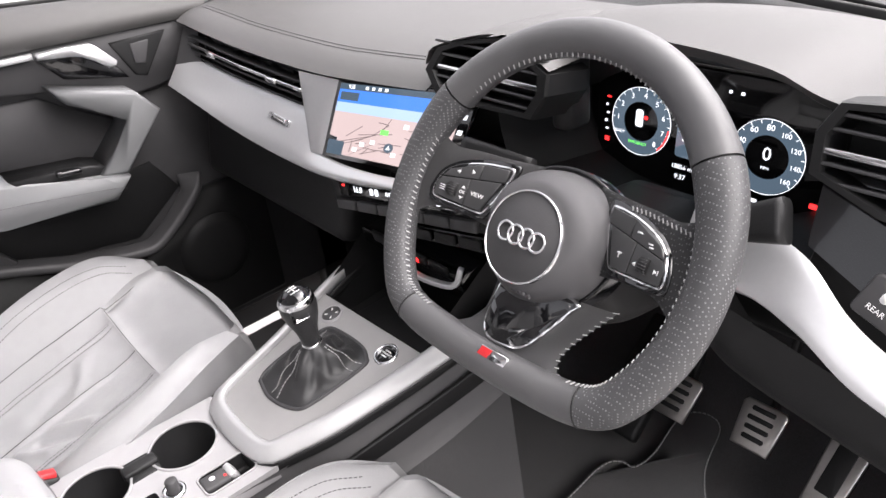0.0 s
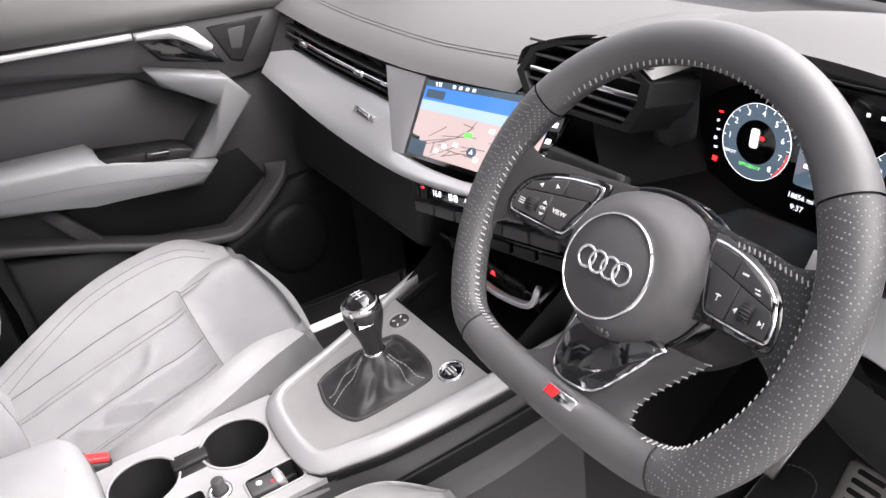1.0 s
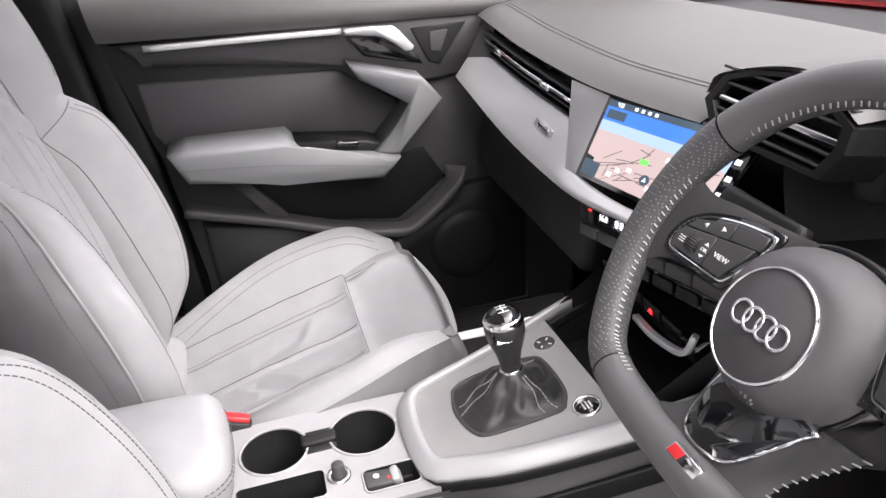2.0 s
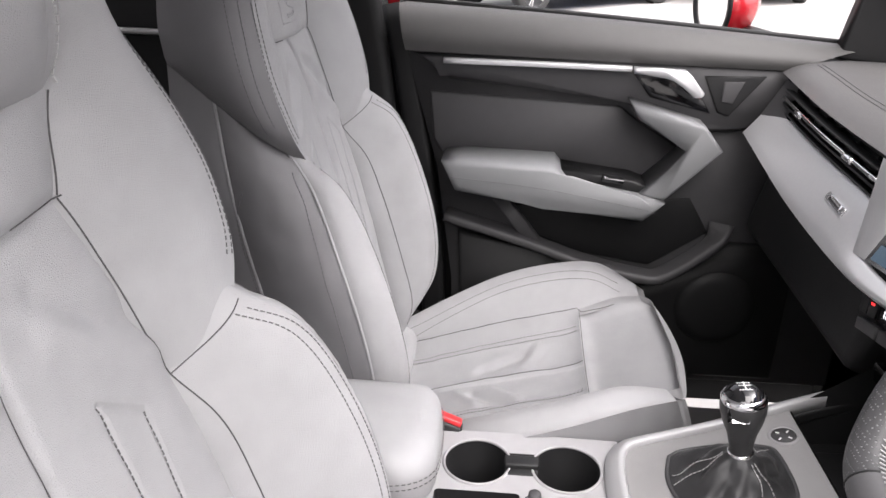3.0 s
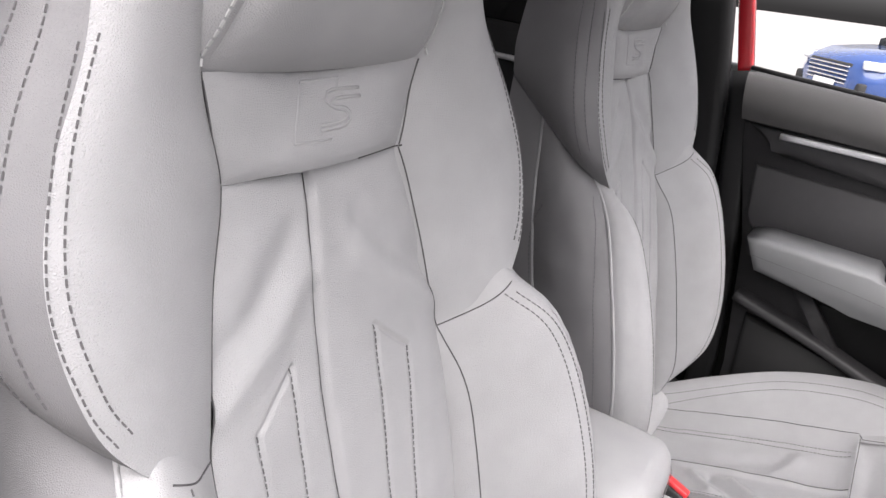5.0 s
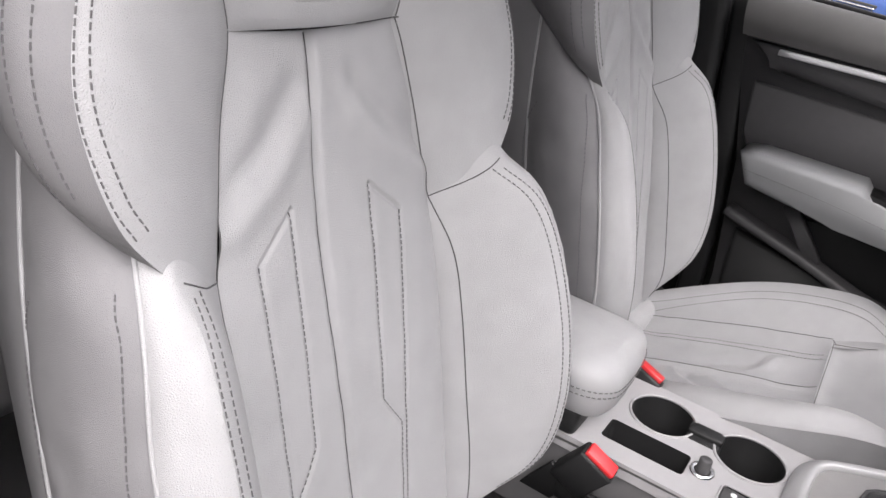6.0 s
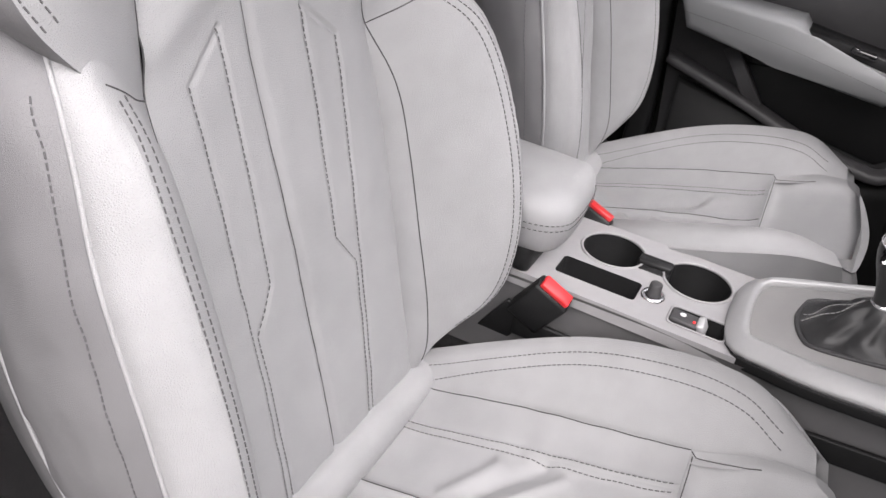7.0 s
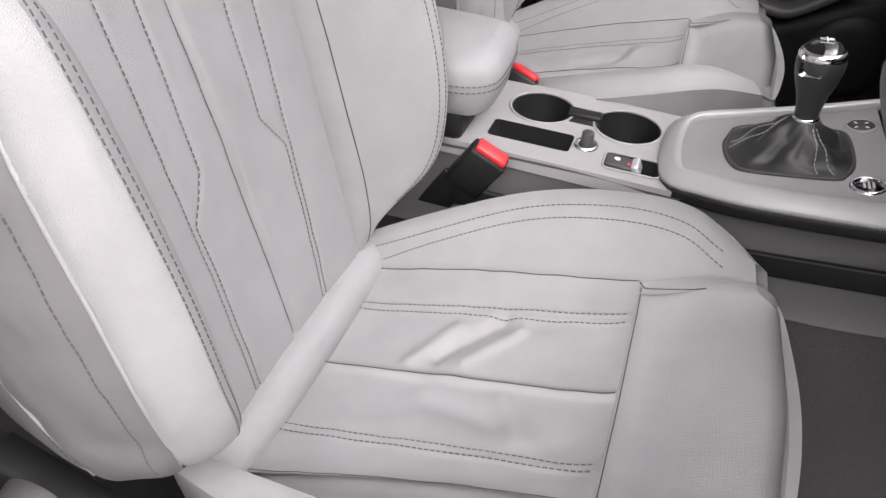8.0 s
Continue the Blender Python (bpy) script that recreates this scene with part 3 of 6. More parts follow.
on_screen("map_area", [(0.10, 0.06), (0.94, 0.06), (0.94, 0.62), (0.03, 0.62), (0.03, 0.30), (0.10, 0.28)], GLOW_GREY, label="pinkish street map")
on_screen("map_sky", [(0.03, 0.62), (0.94, 0.62), (0.94, 0.74), (0.03, 0.74)], GLOW_PALE)
on_screen("map_sky", [(0.03, 0.74), (0.94, 0.74), (0.94, 0.90), (0.03, 0.90)], GLOW_BLUE, label="blue sky above the map")
on_screen("status_bar", [(0.03, 0.90), (0.94, 0.90), (0.94, 0.97), (0.03, 0.97)], GLOW_DIM)
on_screen("info_box", [(0.03, 0.05), (0.17, 0.05), (0.17, 0.24), (0.03, 0.24)], GLOW_DIM, 0.0009)
on_screen("button_box", [(0.05, 0.77), (0.20, 0.77), (0.20, 0.87), (0.05, 0.87)], GLOW_DIM, 0.0009)
rng = random.Random(4)
for i in range(26):
    x, y, a, l = rng.uniform(0.2, 0.85), rng.uniform(0.12, 0.56), rng.uniform(-0.6, 0.6) + (1.2 if i % 3 == 0 else 0), rng.uniform(0.08, 0.3)
    dx, dy = math.cos(a) * l / 2, math.sin(a) * l / 2
    px, py = -math.sin(a) * 0.003, math.cos(a) * 0.005
    q = [(min(0.93, max(0.11, u)), min(0.61, max(0.07, v))) for u, v in ((x - dx - px, y - dy - py), (x + dx - px, y + dy - py), (x + dx + px, y + dy + py), (x - dx + px, y - dy + py))]
    if len(set(q)) == 4:
        on_screen("street", q, GLOW_ROAD, 0.0008)
on_screen("place_mark", [(0.44, 0.41), (0.50, 0.41), (0.50, 0.47), (0.44, 0.47)], GLOW_GREEN, 0.0010)
for x, y in ((0.56, 0.16), (0.30, 0.22), (0.38, 0.27), (0.60, 0.52), (0.72, 0.30), (0.68, 0.14), (0.84, 0.40), (0.25, 0.14)):
    on_screen("place_mark", [(x, y), (x + 0.035, y), (x + 0.035, y + 0.05), (x, y + 0.05)], GLOW_WHITE, 0.0010)
on_screen("position_mark", [(0.53 + 0.035 * math.cos(k * math.pi / 8), 0.26 + 0.06 * math.sin(k * math.pi / 8)) for k in range(16)], GLOW_DIM, 0.0011)
on_screen("position_arrow", [(0.515, 0.24), (0.545, 0.24), (0.53, 0.295)], GLOW_WHITE, 0.0013)
for i, x in enumerate((0.24, 0.29, 0.34, 0.39)):
    on_screen("status_icon", [(x, 0.92), (x + 0.022, 0.92), (x + 0.022, 0.955), (x, 0.955)], GLOW_WHITE, 0.0010)
sm = quad_frame(S_TL, S_BL, S_BR)
right_s, up_s = sm.col[0].to_3d().normalized(), sm.col[1].to_3d().normalized()
font_mesh("9:37", 0.008, axes(sm @ Vector((0.13, 0.935, 0.0010)), right_s, up_s), GLOW_WHITE, "clock_digits", screen)
for i in range(4):
    on_screen("side_icon", [(0.955, 0.72 - i * 0.17), (0.985, 0.72 - i * 0.17), (0.985, 0.77 - i * 0.17), (0.955, 0.77 - i * 0.17)], GLOW_WHITE, 0.0008)

# climate panel
CL = axes((-0.135, 0.150, 0.628), (0.33, 0.018, 0.058), (0, 0.12, 1))
climate = mesh_part("climate_panel", prism([(0, -0.026), (0.34, -0.026), (0.34, 0.022), (0, 0.022)], -0.03, 0.0, CL, 0.003), DARK_PLASTIC, dash, "black climate control panel with keys")
mesh_part("climate_glass", prism([(0.045, -0.006), (0.31, -0.006), (0.31, 0.019), (0.045, 0.019)], 0.0, 0.0012, CL, 0.0004), BLACK_GLOSS, climate)
mesh_part("side_key", prism([(0.004, -0.004), (0.022, -0.004), (0.022, 0.018), (0.004, 0.018)], 0.0, 0.003, CL, 0.001), DARK_PLASTIC, climate)
mesh_part("side_key", prism([(0.024, -0.004), (0.042, -0.004), (0.042, 0.018), (0.024, 0.018)], 0.0, 0.003, CL, 0.001), DARK_PLASTIC, climate)
mesh_part("key_light", prism([(0.029, 0.011), (0.037, 0.011), (0.037, 0.014), (0.029, 0.014)], 0.003, 0.0036, CL), GLOW_RED, climate, "small lit red lamp")
for i in range(6):
    x = 0.016 + i * 0.051
    mesh_part("climate_key", prism([(x, -0.024), (x + 0.046, -0.024), (x + 0.046, -0.009), (x, -0.009)], 0.0, 0.009, CL, 0.002, 2), MID_PLASTIC, climate)
font_mesh("16.0", 0.013, CL @ Matrix.Translation((0.066, 0.007, 0.0016)), GLOW_WHITE, "display_digits", climate)
font_mesh("A/C", 0.009, CL @ Matrix.Translation((0.140, 0.007, 0.0016)), GLOW_WHITE, "display_digits", climate)
for x in (0.100, 0.112, 0.175, 0.21, 0.245):
    mesh_part("display_icon", prism(rounded(0.008, 0.010, 0.002), 0.0012, 0.0018, CL @ Matrix.Translation((x, 0.007, 0))), GLOW_WHITE, climate)
# second row of keys behind the wheel and the shelf below
mesh_part("key_panel", prism([(0, -0.012), (0.26, -0.012), (0.26, 0.012), (0, 0.012)], -0.03, 0.0, axes((-0.06, 0.19, 0.572), (0.33, 0.018, 0.058), (0, 0.12, 1)), 0.003), BLACK_GLOSS, dash, "black gloss row of keys")
for i in range(5):
    mesh_part("row_key", prism(rounded(0.042, 0.016, 0.003), 0.0, 0.004, axes((-0.03 + i * 0.05, 0.191 + i * 0.0027, 0.578 + i * 0.0088), (0.33, 0.018, 0.058), (0, 0.12, 1)), 0.001), DARK_PLASTIC, dash)

# air vent beside the instruments, driver side, in a six-sided housing
def vent_pod(outline, y, depth, slats, label):
    m = axes((0, y - 0.85 * 0.18, 0), (1, 0, 0), (0, 0.18, 1)) @ Matrix.Diagonal((1, 1.016, 1, 1))
    pod = mesh_part("air_vent", bmesh.new(), DARK_PLASTIC, dash, label)
    ring = bmesh.new()
    n = len(outline)
    cx, cz = sum(p[0] for p in outline) / n, sum(p[1] for p in outline) / n
    def row(k, d):
        return [ring.verts.new(m @ Vector((cx + (x - cx) * k, cz + (z - cz) * k, d))) for x, z in outline]
    rows = [row(1.0, -depth), row(1.0, -0.004), row(0.98, 0.0), row(0.86, 0.0), row(0.83, -0.006), row(0.80, -0.045)]
    for a, b in zip(rows, rows[1:]):
        for i in range(n):
            ring.faces.new((a[i], a[(i + 1) % n], b[(i + 1) % n], b[i]))
    ring.faces.new(rows[-1])
    ring.to_mesh(pod.data)
    ring.free()
    for x0, x1, z, bright in slats:
        mesh_part("bright_bar" if bright else "slat", box(bmesh.new(), (x1 - x0, 0.010 if bright else 0.03, 0.0055 if bright else 0.003), m @ Matrix.Translation(((x0 + x1) / 2, z, -0.006 if bright else -0.016)) @ pose(0, 0, 0, 80), 0.001), CHROME if bright else MID_PLASTIC, pod)
    return pod


pod = vent_pod([(0.088, 0.848), (0.108, 0.876), (0.150, 0.890), (0.222, 0.902), (0.284, 0.872), (0.283, 0.850), (0.266, 0.822), (0.112, 0.818)], 0.180, 0.068,
               [(0.105, 0.275, 0.882, 0), (0.105, 0.275, 0.868, 0), (0.110, 0.272, 0.855, 1), (0.110, 0.268, 0.842, 0), (0.115, 0.262, 0.830, 0)], "dark angular air vent with slats and a chrome bar")
mesh_part("pod_roof", patch([(0.088, 0.182, 0.853), (0.108, 0.185, 0.878), (0.222, 0.186, 0.905), (0.284, 0.186, 0.875)], [(0.09, 0.32, 0.862), (0.12, 0.33, 0.874), (0.22, 0.33, 0.90), (0.29, 0.32, 0.88)],
          [(0.088, 0.182, 0.853), (0.09, 0.32, 0.862)], [(0.284, 0.186, 0.875), (0.29, 0.32, 0.88)], 24, 6, puff=0.002), DASH_TOP, dash)
vent_pod([(0.550, 0.832), (0.548, 0.866), (0.562, 0.892), (0.60, 0.896), (0.715, 0.885), (0.715, 0.80), (0.61, 0.810)], 0.200, 0.10,
         [(0.56, 0.71, 0.88, 0), (0.556, 0.71, 0.868, 0), (0.556, 0.71, 0.852, 1), (0.558, 0.71, 0.840, 0), (0.565, 0.71, 0.826, 0)], "dark air vent with slats and a chrome bar")
mesh_part("pod_filler", box(bmesh.new(), (0.03, 0.04, 0.10), pose(0.258, 0.250, 0.838), 0.008), DARK_PLASTIC, dash)
# silver panel and lower trim on the driver's side
bm = bmesh.new()
r_top = [(0.46, 0.185, 0.775), (0.53, 0.175, 0.782), (0.575, 0.165, 0.775), (0.618, 0.155, 0.742), (0.66, 0.15, 0.722), (0.72, 0.148, 0.705)]
r_low = [(0.46, 0.150, 0.715), (0.53, 0.145, 0.735), (0.585, 0.135, 0.725), (0.63, 0.125, 0.705), (0.665, 0.120, 0.695), (0.72, 0.118, 0.680)]
patch(r_low, r_top, [r_low[0], r_top[0]], [r_low[-1], r_top[-1]], 40, 10, puff=0.004, sharp=6, bm=bm)
r_back = [(x, y + 0.04, z - 0.02) for x, y, z in r_low]
patch(r_back, r_low, [r_back[0], r_low[0]], [r_back[-1], r_low[-1]], 40, 4, puff=0.004, bm=bm)
mesh_part("silver_band", bm, SILVER, dash, "satin silver trim band")
mesh_part("gloss_panel", patch([(0.565, 0.185, 0.775), (0.72, 0.165, 0.705)], [(0.555, 0.225, 0.835), (0.72, 0.225, 0.80)], [(0.565, 0.185, 0.775), (0.555, 0.225, 0.835)], [(0.72, 0.165, 0.705), (0.72, 0.225, 0.80)], 8, 8), BLACK_GLOSS, dash, "gloss black switch panel")
SW = axes((0.652, 0.166, 0.752), (1, -0.10, -0.35), (0, 0.45, 1))
light_sw = mesh_part("light_switch", prism(rounded(0.07, 0.036, 0.005), 0.0, 0.006, SW, 0.002), MID_PLASTIC, dash, "grey lamp switch keys")
font_mesh("REAR", 0.0065, SW @ Matrix.Translation((-0.018, -0.008, 0.0062)), WHITE_MARK, "lettering", light_sw)
mesh_part("fog_symbol", prism(rounded(0.007, 0.009, 0.003), 0.006, 0.0064, SW @ Matrix.Translation((-0.018, 0.004, 0))), WHITE_MARK, light_sw)
mesh_part("knee_panel", patch([(0.50, 0.30, 0.56), (0.72, 0.26, 0.56)], [(0.46, 0.165, 0.71), (0.72, 0.135, 0.675)], [(0.50, 0.30, 0.56), (0.50, 0.185, 0.62), (0.46, 0.165, 0.71)], [(0.72, 0.26, 0.56), (0.72, 0.16, 0.60), (0.72, 0.135, 0.675)], 20, 12, puff=0.006), DARK_PLASTIC, dash, "black knee panel under the dashboard")
mesh_part("column_trim", patch([(0.20, 0.28, 0.58), (0.50, 0.28, 0.58)], [(0.18, 0.20, 0.715), (0.48, 0.20, 0.715)], [(0.20, 0.28, 0.58), (0.18, 0.20, 0.715)], [(0.50, 0.28, 0.58), (0.48, 0.20, 0.715)], 16, 10, puff=0.006), DARK_PLASTIC, dash)

# ---- seats ----
LEAN = radians(12.2)
BACK_UP, BACK_OUT = Vector((0, -math.sin(LEAN), math.cos(LEAN))), Vector((0, math.cos(LEAN), math.sin(LEAN)))
SIT_ON, SIT_UP = Vector((0, 0.966, 0.258)), Vector((0, -0.258, 0.966))


def bump_at(d, r):
    return math.exp(-(d / r) ** 2)


def to_line(u, v, pts):
    """Distance from (u, v) to a polyline."""
    best = 9.0
    for (a, b), (c, d) in zip(pts, pts[1:]):
        lx, ly = c - a, d - b
        t = max(0, min(1, ((u - a) * lx + (v - b) * ly) / (lx * lx + ly * ly)))
        best = min(best, math.hypot(u - a - t * lx, v - b - t * ly))
    return best


def seat(side, shift, label):
    """A sports seat with a built-in head restraint. side 1: its outer side is the car's right."""
    ox = 0.37 * side
    sh = Vector(shift)

    def B(u, v, w):
        return Vector((ox + side * u, -0.475, 0.28)) + sh + BACK_UP * v + BACK_OUT * w

    def C(u, f, w):
        return Vector((ox + side * u, -0.462, 0.276)) + sh + SIT_ON * f + SIT_UP * w

    def back_uv(p):
        q = p - B(0, 0, 0)
        return q.x * side, q.dot(BACK_UP)

    def sit_uf(p):
        q = p - C(0, 0, 0)
        return q.x * side, q.dot(SIT_ON)

    root = thing("car_seat", (ox, -0.30 + sh.y, 0.04), label, "car seat", group="front seats")
    flip = side < 0
    # rear shell
    shell = bmesh.new()
    patch([B(-0.19, 0.0, -0.10), B(0.19, 0.0, -0.10)], [B(-0.14, 0.93, -0.04), B(0.14, 0.93, -0.04)],
          [B(-0.19, 0.0, -0.10), B(-0.238, 0.26, -0.13), B(-0.238, 0.55, -0.100), B(-0.2, 0.73, -0.068), B(-0.14, 0.93, -0.04)],
          [B(0.19, 0.0, -0.10), B(0.238, 0.26, -0.13), B(0.238, 0.55, -0.100), B(0.2, 0.73, -0.068), B(0.14, 0.93, -0.04)], 12, 30, puff=-0.02, sharp=4, bm=shell)
    patch([B(-0.10, 0.935, 0.01), B(0.10, 0.935, 0.01)], [B(-0.14, 0.93, -0.04), B(0.14, 0.93, -0.04)], [B(-0.10, 0.935, 0.01), B(-0.14, 0.93, -0.04)],
          [B(0.10, 0.935, 0.01), B(0.14, 0.93, -0.04)], 8, 6, puff=0.01, bm=shell)
    back = mesh_part("backrest", shell, MID_PLASTIC, root)
    base = bmesh.new()
    box(base, (0.42, 0.36, 0.10), Matrix.Translation(C(0, 0.2, -0.16)) @ pose(0, 0, 0, 15), 0.02)
    cushion = mesh_part("seat_cushion", base, MID_PLASTIC, root)
    trees = {back: [], cushion: []}

    def panel(name, low, high, left, right, nu, nv, parent, mat=LEATHER, label="", **kw):
        bm = patch(low, high, left, right, nu, nv, flip=flip ^ kw.pop("turn", False), **kw)
        trees[parent].append(bm.copy())
        return mesh_part(name, bm, mat, parent, label)

    # backrest centre, with its long stitched pockets and the creases of use
    middle = [(0.009, 0.626), (0.020, 0.55), (0.024, 0.46), (0.019, 0.347), (0.012, 0.22), (0.004, 0.07), (0.0, 0.0)]
    slots = []

    def slot_u(k, u):
        return k * u + 0.008

    for k in (-1, 1):
        slots.append([(slot_u(k, 0.050), 0.490), (slot_u(k, 0.092), 0.456), (slot_u(k, 0.086), 0.30), (slot_u(k, 0.083), 0.23), (slot_u(k, 0.079), 0.02)])
        slots.append([(slot_u(k, 0.050), 0.490), (slot_u(k, 0.050), 0.266), (slot_u(k, 0.077), 0.226), (slot_u(k, 0.071), 0.02)])

    def back_relief(p):
        u, v = back_uv(p)
        h = -0.0060 * bump_at(to_line(u, v, middle), 0.0045) if v < 0.64 else 0
        h += 0.004 * bump_at(v - 0.33, 0.16)
        for k in (-1, 1):
            h -= 0.0024 * bump_at(to_line(u, v, slots[0 if k < 0 else 2]), 0.0022)
            h -= 0.0024 * bump_at(to_line(u, v, slots[1 if k < 0 else 3]), 0.0022)
            # folds that run up and out from the pocket's tip
            h += 0.0042 * bump_at(to_line(u, v, [(k * 0.128, 0.485), (k * 0.07, 0.520), (k * 0.035, 0.556)]), 0.015)
            h -= 0.0042 * bump_at(to_line(u, v, [(k * 0.13, 0.515), (k * 0.08, 0.545), (k * 0.04, 0.585)]), 0.014)
        n = noise.noise(Vector((u * 14, v * 9, side)))
        return h + 0.0016 * n + 0.0009 * noise.noise(Vector((u * 40, v * 30, side + 3)))

    hw = [(0.165, 0.0), (0.162, 0.12), (0.158, 0.22), (0.155, 0.32), (0.15, 0.40), (0.135, 0.467), (0.118, 0.56), (0.098, 0.632)]
    edge_w = -0.006
    inner = {k: [B(k * u, v, edge_w) for u, v in hw] for k in (-1, 1)}
    panel("backrest_centre", [B(-0.165, 0, edge_w), B(0, 0, -0.010), B(0.165, 0, edge_w)], [B(-0.098, 0.632, edge_w), B(0.008, 0.628, -0.010), B(0.098, 0.632, edge_w)],
          inner[-1], inner[1], 160, 290, back, puff=0.008, sharp=9, relief=back_relief, turn=True,
          label="creased grey leather centre panel with stitched pockets")
    # badge panel between the shoulders
    top_l, top_r = B(-0.114, 0.706, 0.012), B(0.114, 0.704, 0.012)
    panel("badge_panel", [inner[-1][-1], B(0, 0.630, 0), inner[1][-1]], [top_l, B(0, 0.703, -0.006), top_r],
          [inner[-1][-1], top_l], [inner[1][-1], top_r], 50, 24, back, puff=0.007, sharp=5, turn=True,
          relief=lambda p: 0.002 * noise.noise(p * 22))
    # head restraint, standing proud of the panel below it
    cheek = [(0.112, 0.702, 0.008), (0.102, 0.735, 0.036), (0.090, 0.77, 0.054), (0.082, 0.83, 0.062), (0.08, 0.935, 0.01)]
    hl, hr = [B(-u, v, w) for u, v, w in cheek], [B(u, v, w) for u, v, w in cheek]
    panel("head_restraint", [hl[0], B(0, 0.700, 0.0), hr[0]], [hl[-1], B(0, 0.945, 0.012), hr[-1]], hl, hr,
          40, 40, back, puff=0.012, sharp=6, turn=True, edges=(1, 1, 1, 1))
    for k in (-1, 1):
        t = k > 0
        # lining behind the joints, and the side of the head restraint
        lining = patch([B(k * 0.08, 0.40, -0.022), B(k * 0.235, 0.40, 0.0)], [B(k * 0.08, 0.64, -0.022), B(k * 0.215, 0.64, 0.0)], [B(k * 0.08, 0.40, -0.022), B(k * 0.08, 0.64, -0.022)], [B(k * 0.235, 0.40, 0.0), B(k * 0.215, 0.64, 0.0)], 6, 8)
        mesh_part("lining", lining, LEATHER_SHADED, back)
        cheek_back = [(0.122, 0.702, -0.004), (0.140, 0.735, 0.004), (0.148, 0.77, 0.010), (0.150, 0.83, 0.010), (0.13, 0.935, -0.02)]
        panel("head_side", [B(k * 0.112, 0.702, 0.008), B(k * 0.122, 0.702, -0.004)], [B(k * 0.08, 0.935, 0.01), B(k * 0.13, 0.935, -0.02)],
              [B(k * u, v, w) for u, v, w in cheek], [B(k * u, v, w) for u, v, w in cheek_back], 18, 36, back, puff=0.010, sharp=4, turn=t)
        # shoulder wing
        wing_in = [B(k * 0.131, 0.448, -0.011), B(k * 0.112, 0.56, -0.010), B(k * 0.092, 0.632, -0.010), B(k * 0.107, 0.705, 0.002), B(k * 0.12, 0.80, 0.045), B(k * 0.10, 0.935, 0.01)]
        wing_out = [B(k * 0.203, 0.486, 0.042), B(k * 0.234, 0.532, 0.043), B(k * 0.244, 0.60, 0.040), B(k * 0.229, 0.66, 0.037), B(k * 0.196, 0.725, 0.034), B(k * 0.176, 0.80, 0.028), B(k * 0.15, 0.93, 0.0)]
        panel("shoulder_wing", [wing_in[0], B(k * 0.168, 0.466, 0.024), wing_out[0]], [wing_in[-1], wing_out[-1]], wing_in, wing_out, 40, 60, back,
              puff=0.012, sharp=4, turn=t)
        wing_back = [B(k * 0.234, 0.645, -0.080), B(k * 0.236, 0.655, -0.080), B(k * 0.234, 0.67, -0.078), B(k * 0.226, 0.70, -0.074), B(k * 0.20, 0.75, -0.066), B(k * 0.17, 0.81, -0.058), B(k * 0.14, 0.92, -0.042)]
        # wing, bolster and backrest sides have their shade put into the leather colour
        panel("wing_side", [wing_out[0], B(k * 0.240, 0.545, 0.000), wing_back[0]], [wing_out[-1], wing_back[-1]], wing_out, wing_back, 30, 50, back, LEATHER_SHADED,
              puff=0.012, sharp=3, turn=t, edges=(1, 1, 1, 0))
        # side bolster: face towards the sitter, crest, outer strip, side
        da, dw = (0.014, 0.022) if k < 0 else (-0.010, 0.012)
        bol_in = [B(k * (u - 0.014), v, -0.016) for u, v in reversed(hw[:6])]
        crest = [B(k * 0.188, 0.530, 0.020), B(k * 0.202, 0.488, 0.047), B(k * (0.216 + da * 0.4), 0.45, 0.072 + dw * 0.5), B(k * (0.226 + da * 0.7), 0.38, 0.086 + dw * 0.8), B(k * (0.230 + da), 0.28, 0.092 + dw), B(k * (0.228 + da), 0.19, 0.088 + dw), B(k * (0.212 + da), 0.115, 0.070 + dw * 0.7), B(k * 0.178, 0.07, 0.03)]
        panel("bolster", [bol_in[0], B(k * 0.160, 0.505, 0.004), crest[0]], [bol_in[-1], crest[-1]], bol_in, crest, 36, 60, back, puff=0.016, sharp=4, turn=not t)
        outer = [B(k * 0.206, 0.535, 0.010), B(k * 0.224, 0.488, 0.036), B(k * (0.240 + da * 0.4), 0.45, 0.045 + dw * 0.4), B(k * (0.256 + da * 0.7), 0.38, 0.050 + dw * 0.7), B(k * (0.262 + da), 0.28, 0.052 + dw * 0.9), B(k * (0.258 + da), 0.19, 0.046 + dw * 0.9), B(k * (0.240 + da), 0.10, 0.030 + dw * 0.6), B(k * 0.19, 0.05, 0.0)]
        panel("bolster_edge", [crest[0], outer[0]], [crest[-1], outer[-1]], crest, outer, 14, 60, back, puff=0.008, sharp=3, turn=not t,
              relief=lambda p: 0.0012 * noise.noise(Vector((p.x * 30, p.y * 30, p.z * 160))))
        seam = [B(k * 0.232, 0.600, -0.040), B(k * 0.250, 0.48, -0.050), B(k * 0.262, 0.36, -0.05), B(k * 0.268, 0.26, -0.045), B(k * 0.264, 0.17, -0.04), B(k * 0.25, 0.09, -0.04), B(k * 0.2, 0.04, -0.05)]
        panel("bolster_side", [outer[0], B(k * 0.230, 0.56, -0.01), seam[0]], [outer[-1], seam[-1]], outer, seam, 24, 60, back, LEATHER_SHADED, puff=0.008, sharp=4, turn=not t,
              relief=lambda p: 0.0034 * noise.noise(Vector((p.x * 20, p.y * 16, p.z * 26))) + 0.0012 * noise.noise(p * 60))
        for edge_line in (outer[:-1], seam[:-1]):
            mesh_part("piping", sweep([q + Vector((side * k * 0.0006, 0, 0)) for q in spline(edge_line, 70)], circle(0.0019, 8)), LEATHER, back)
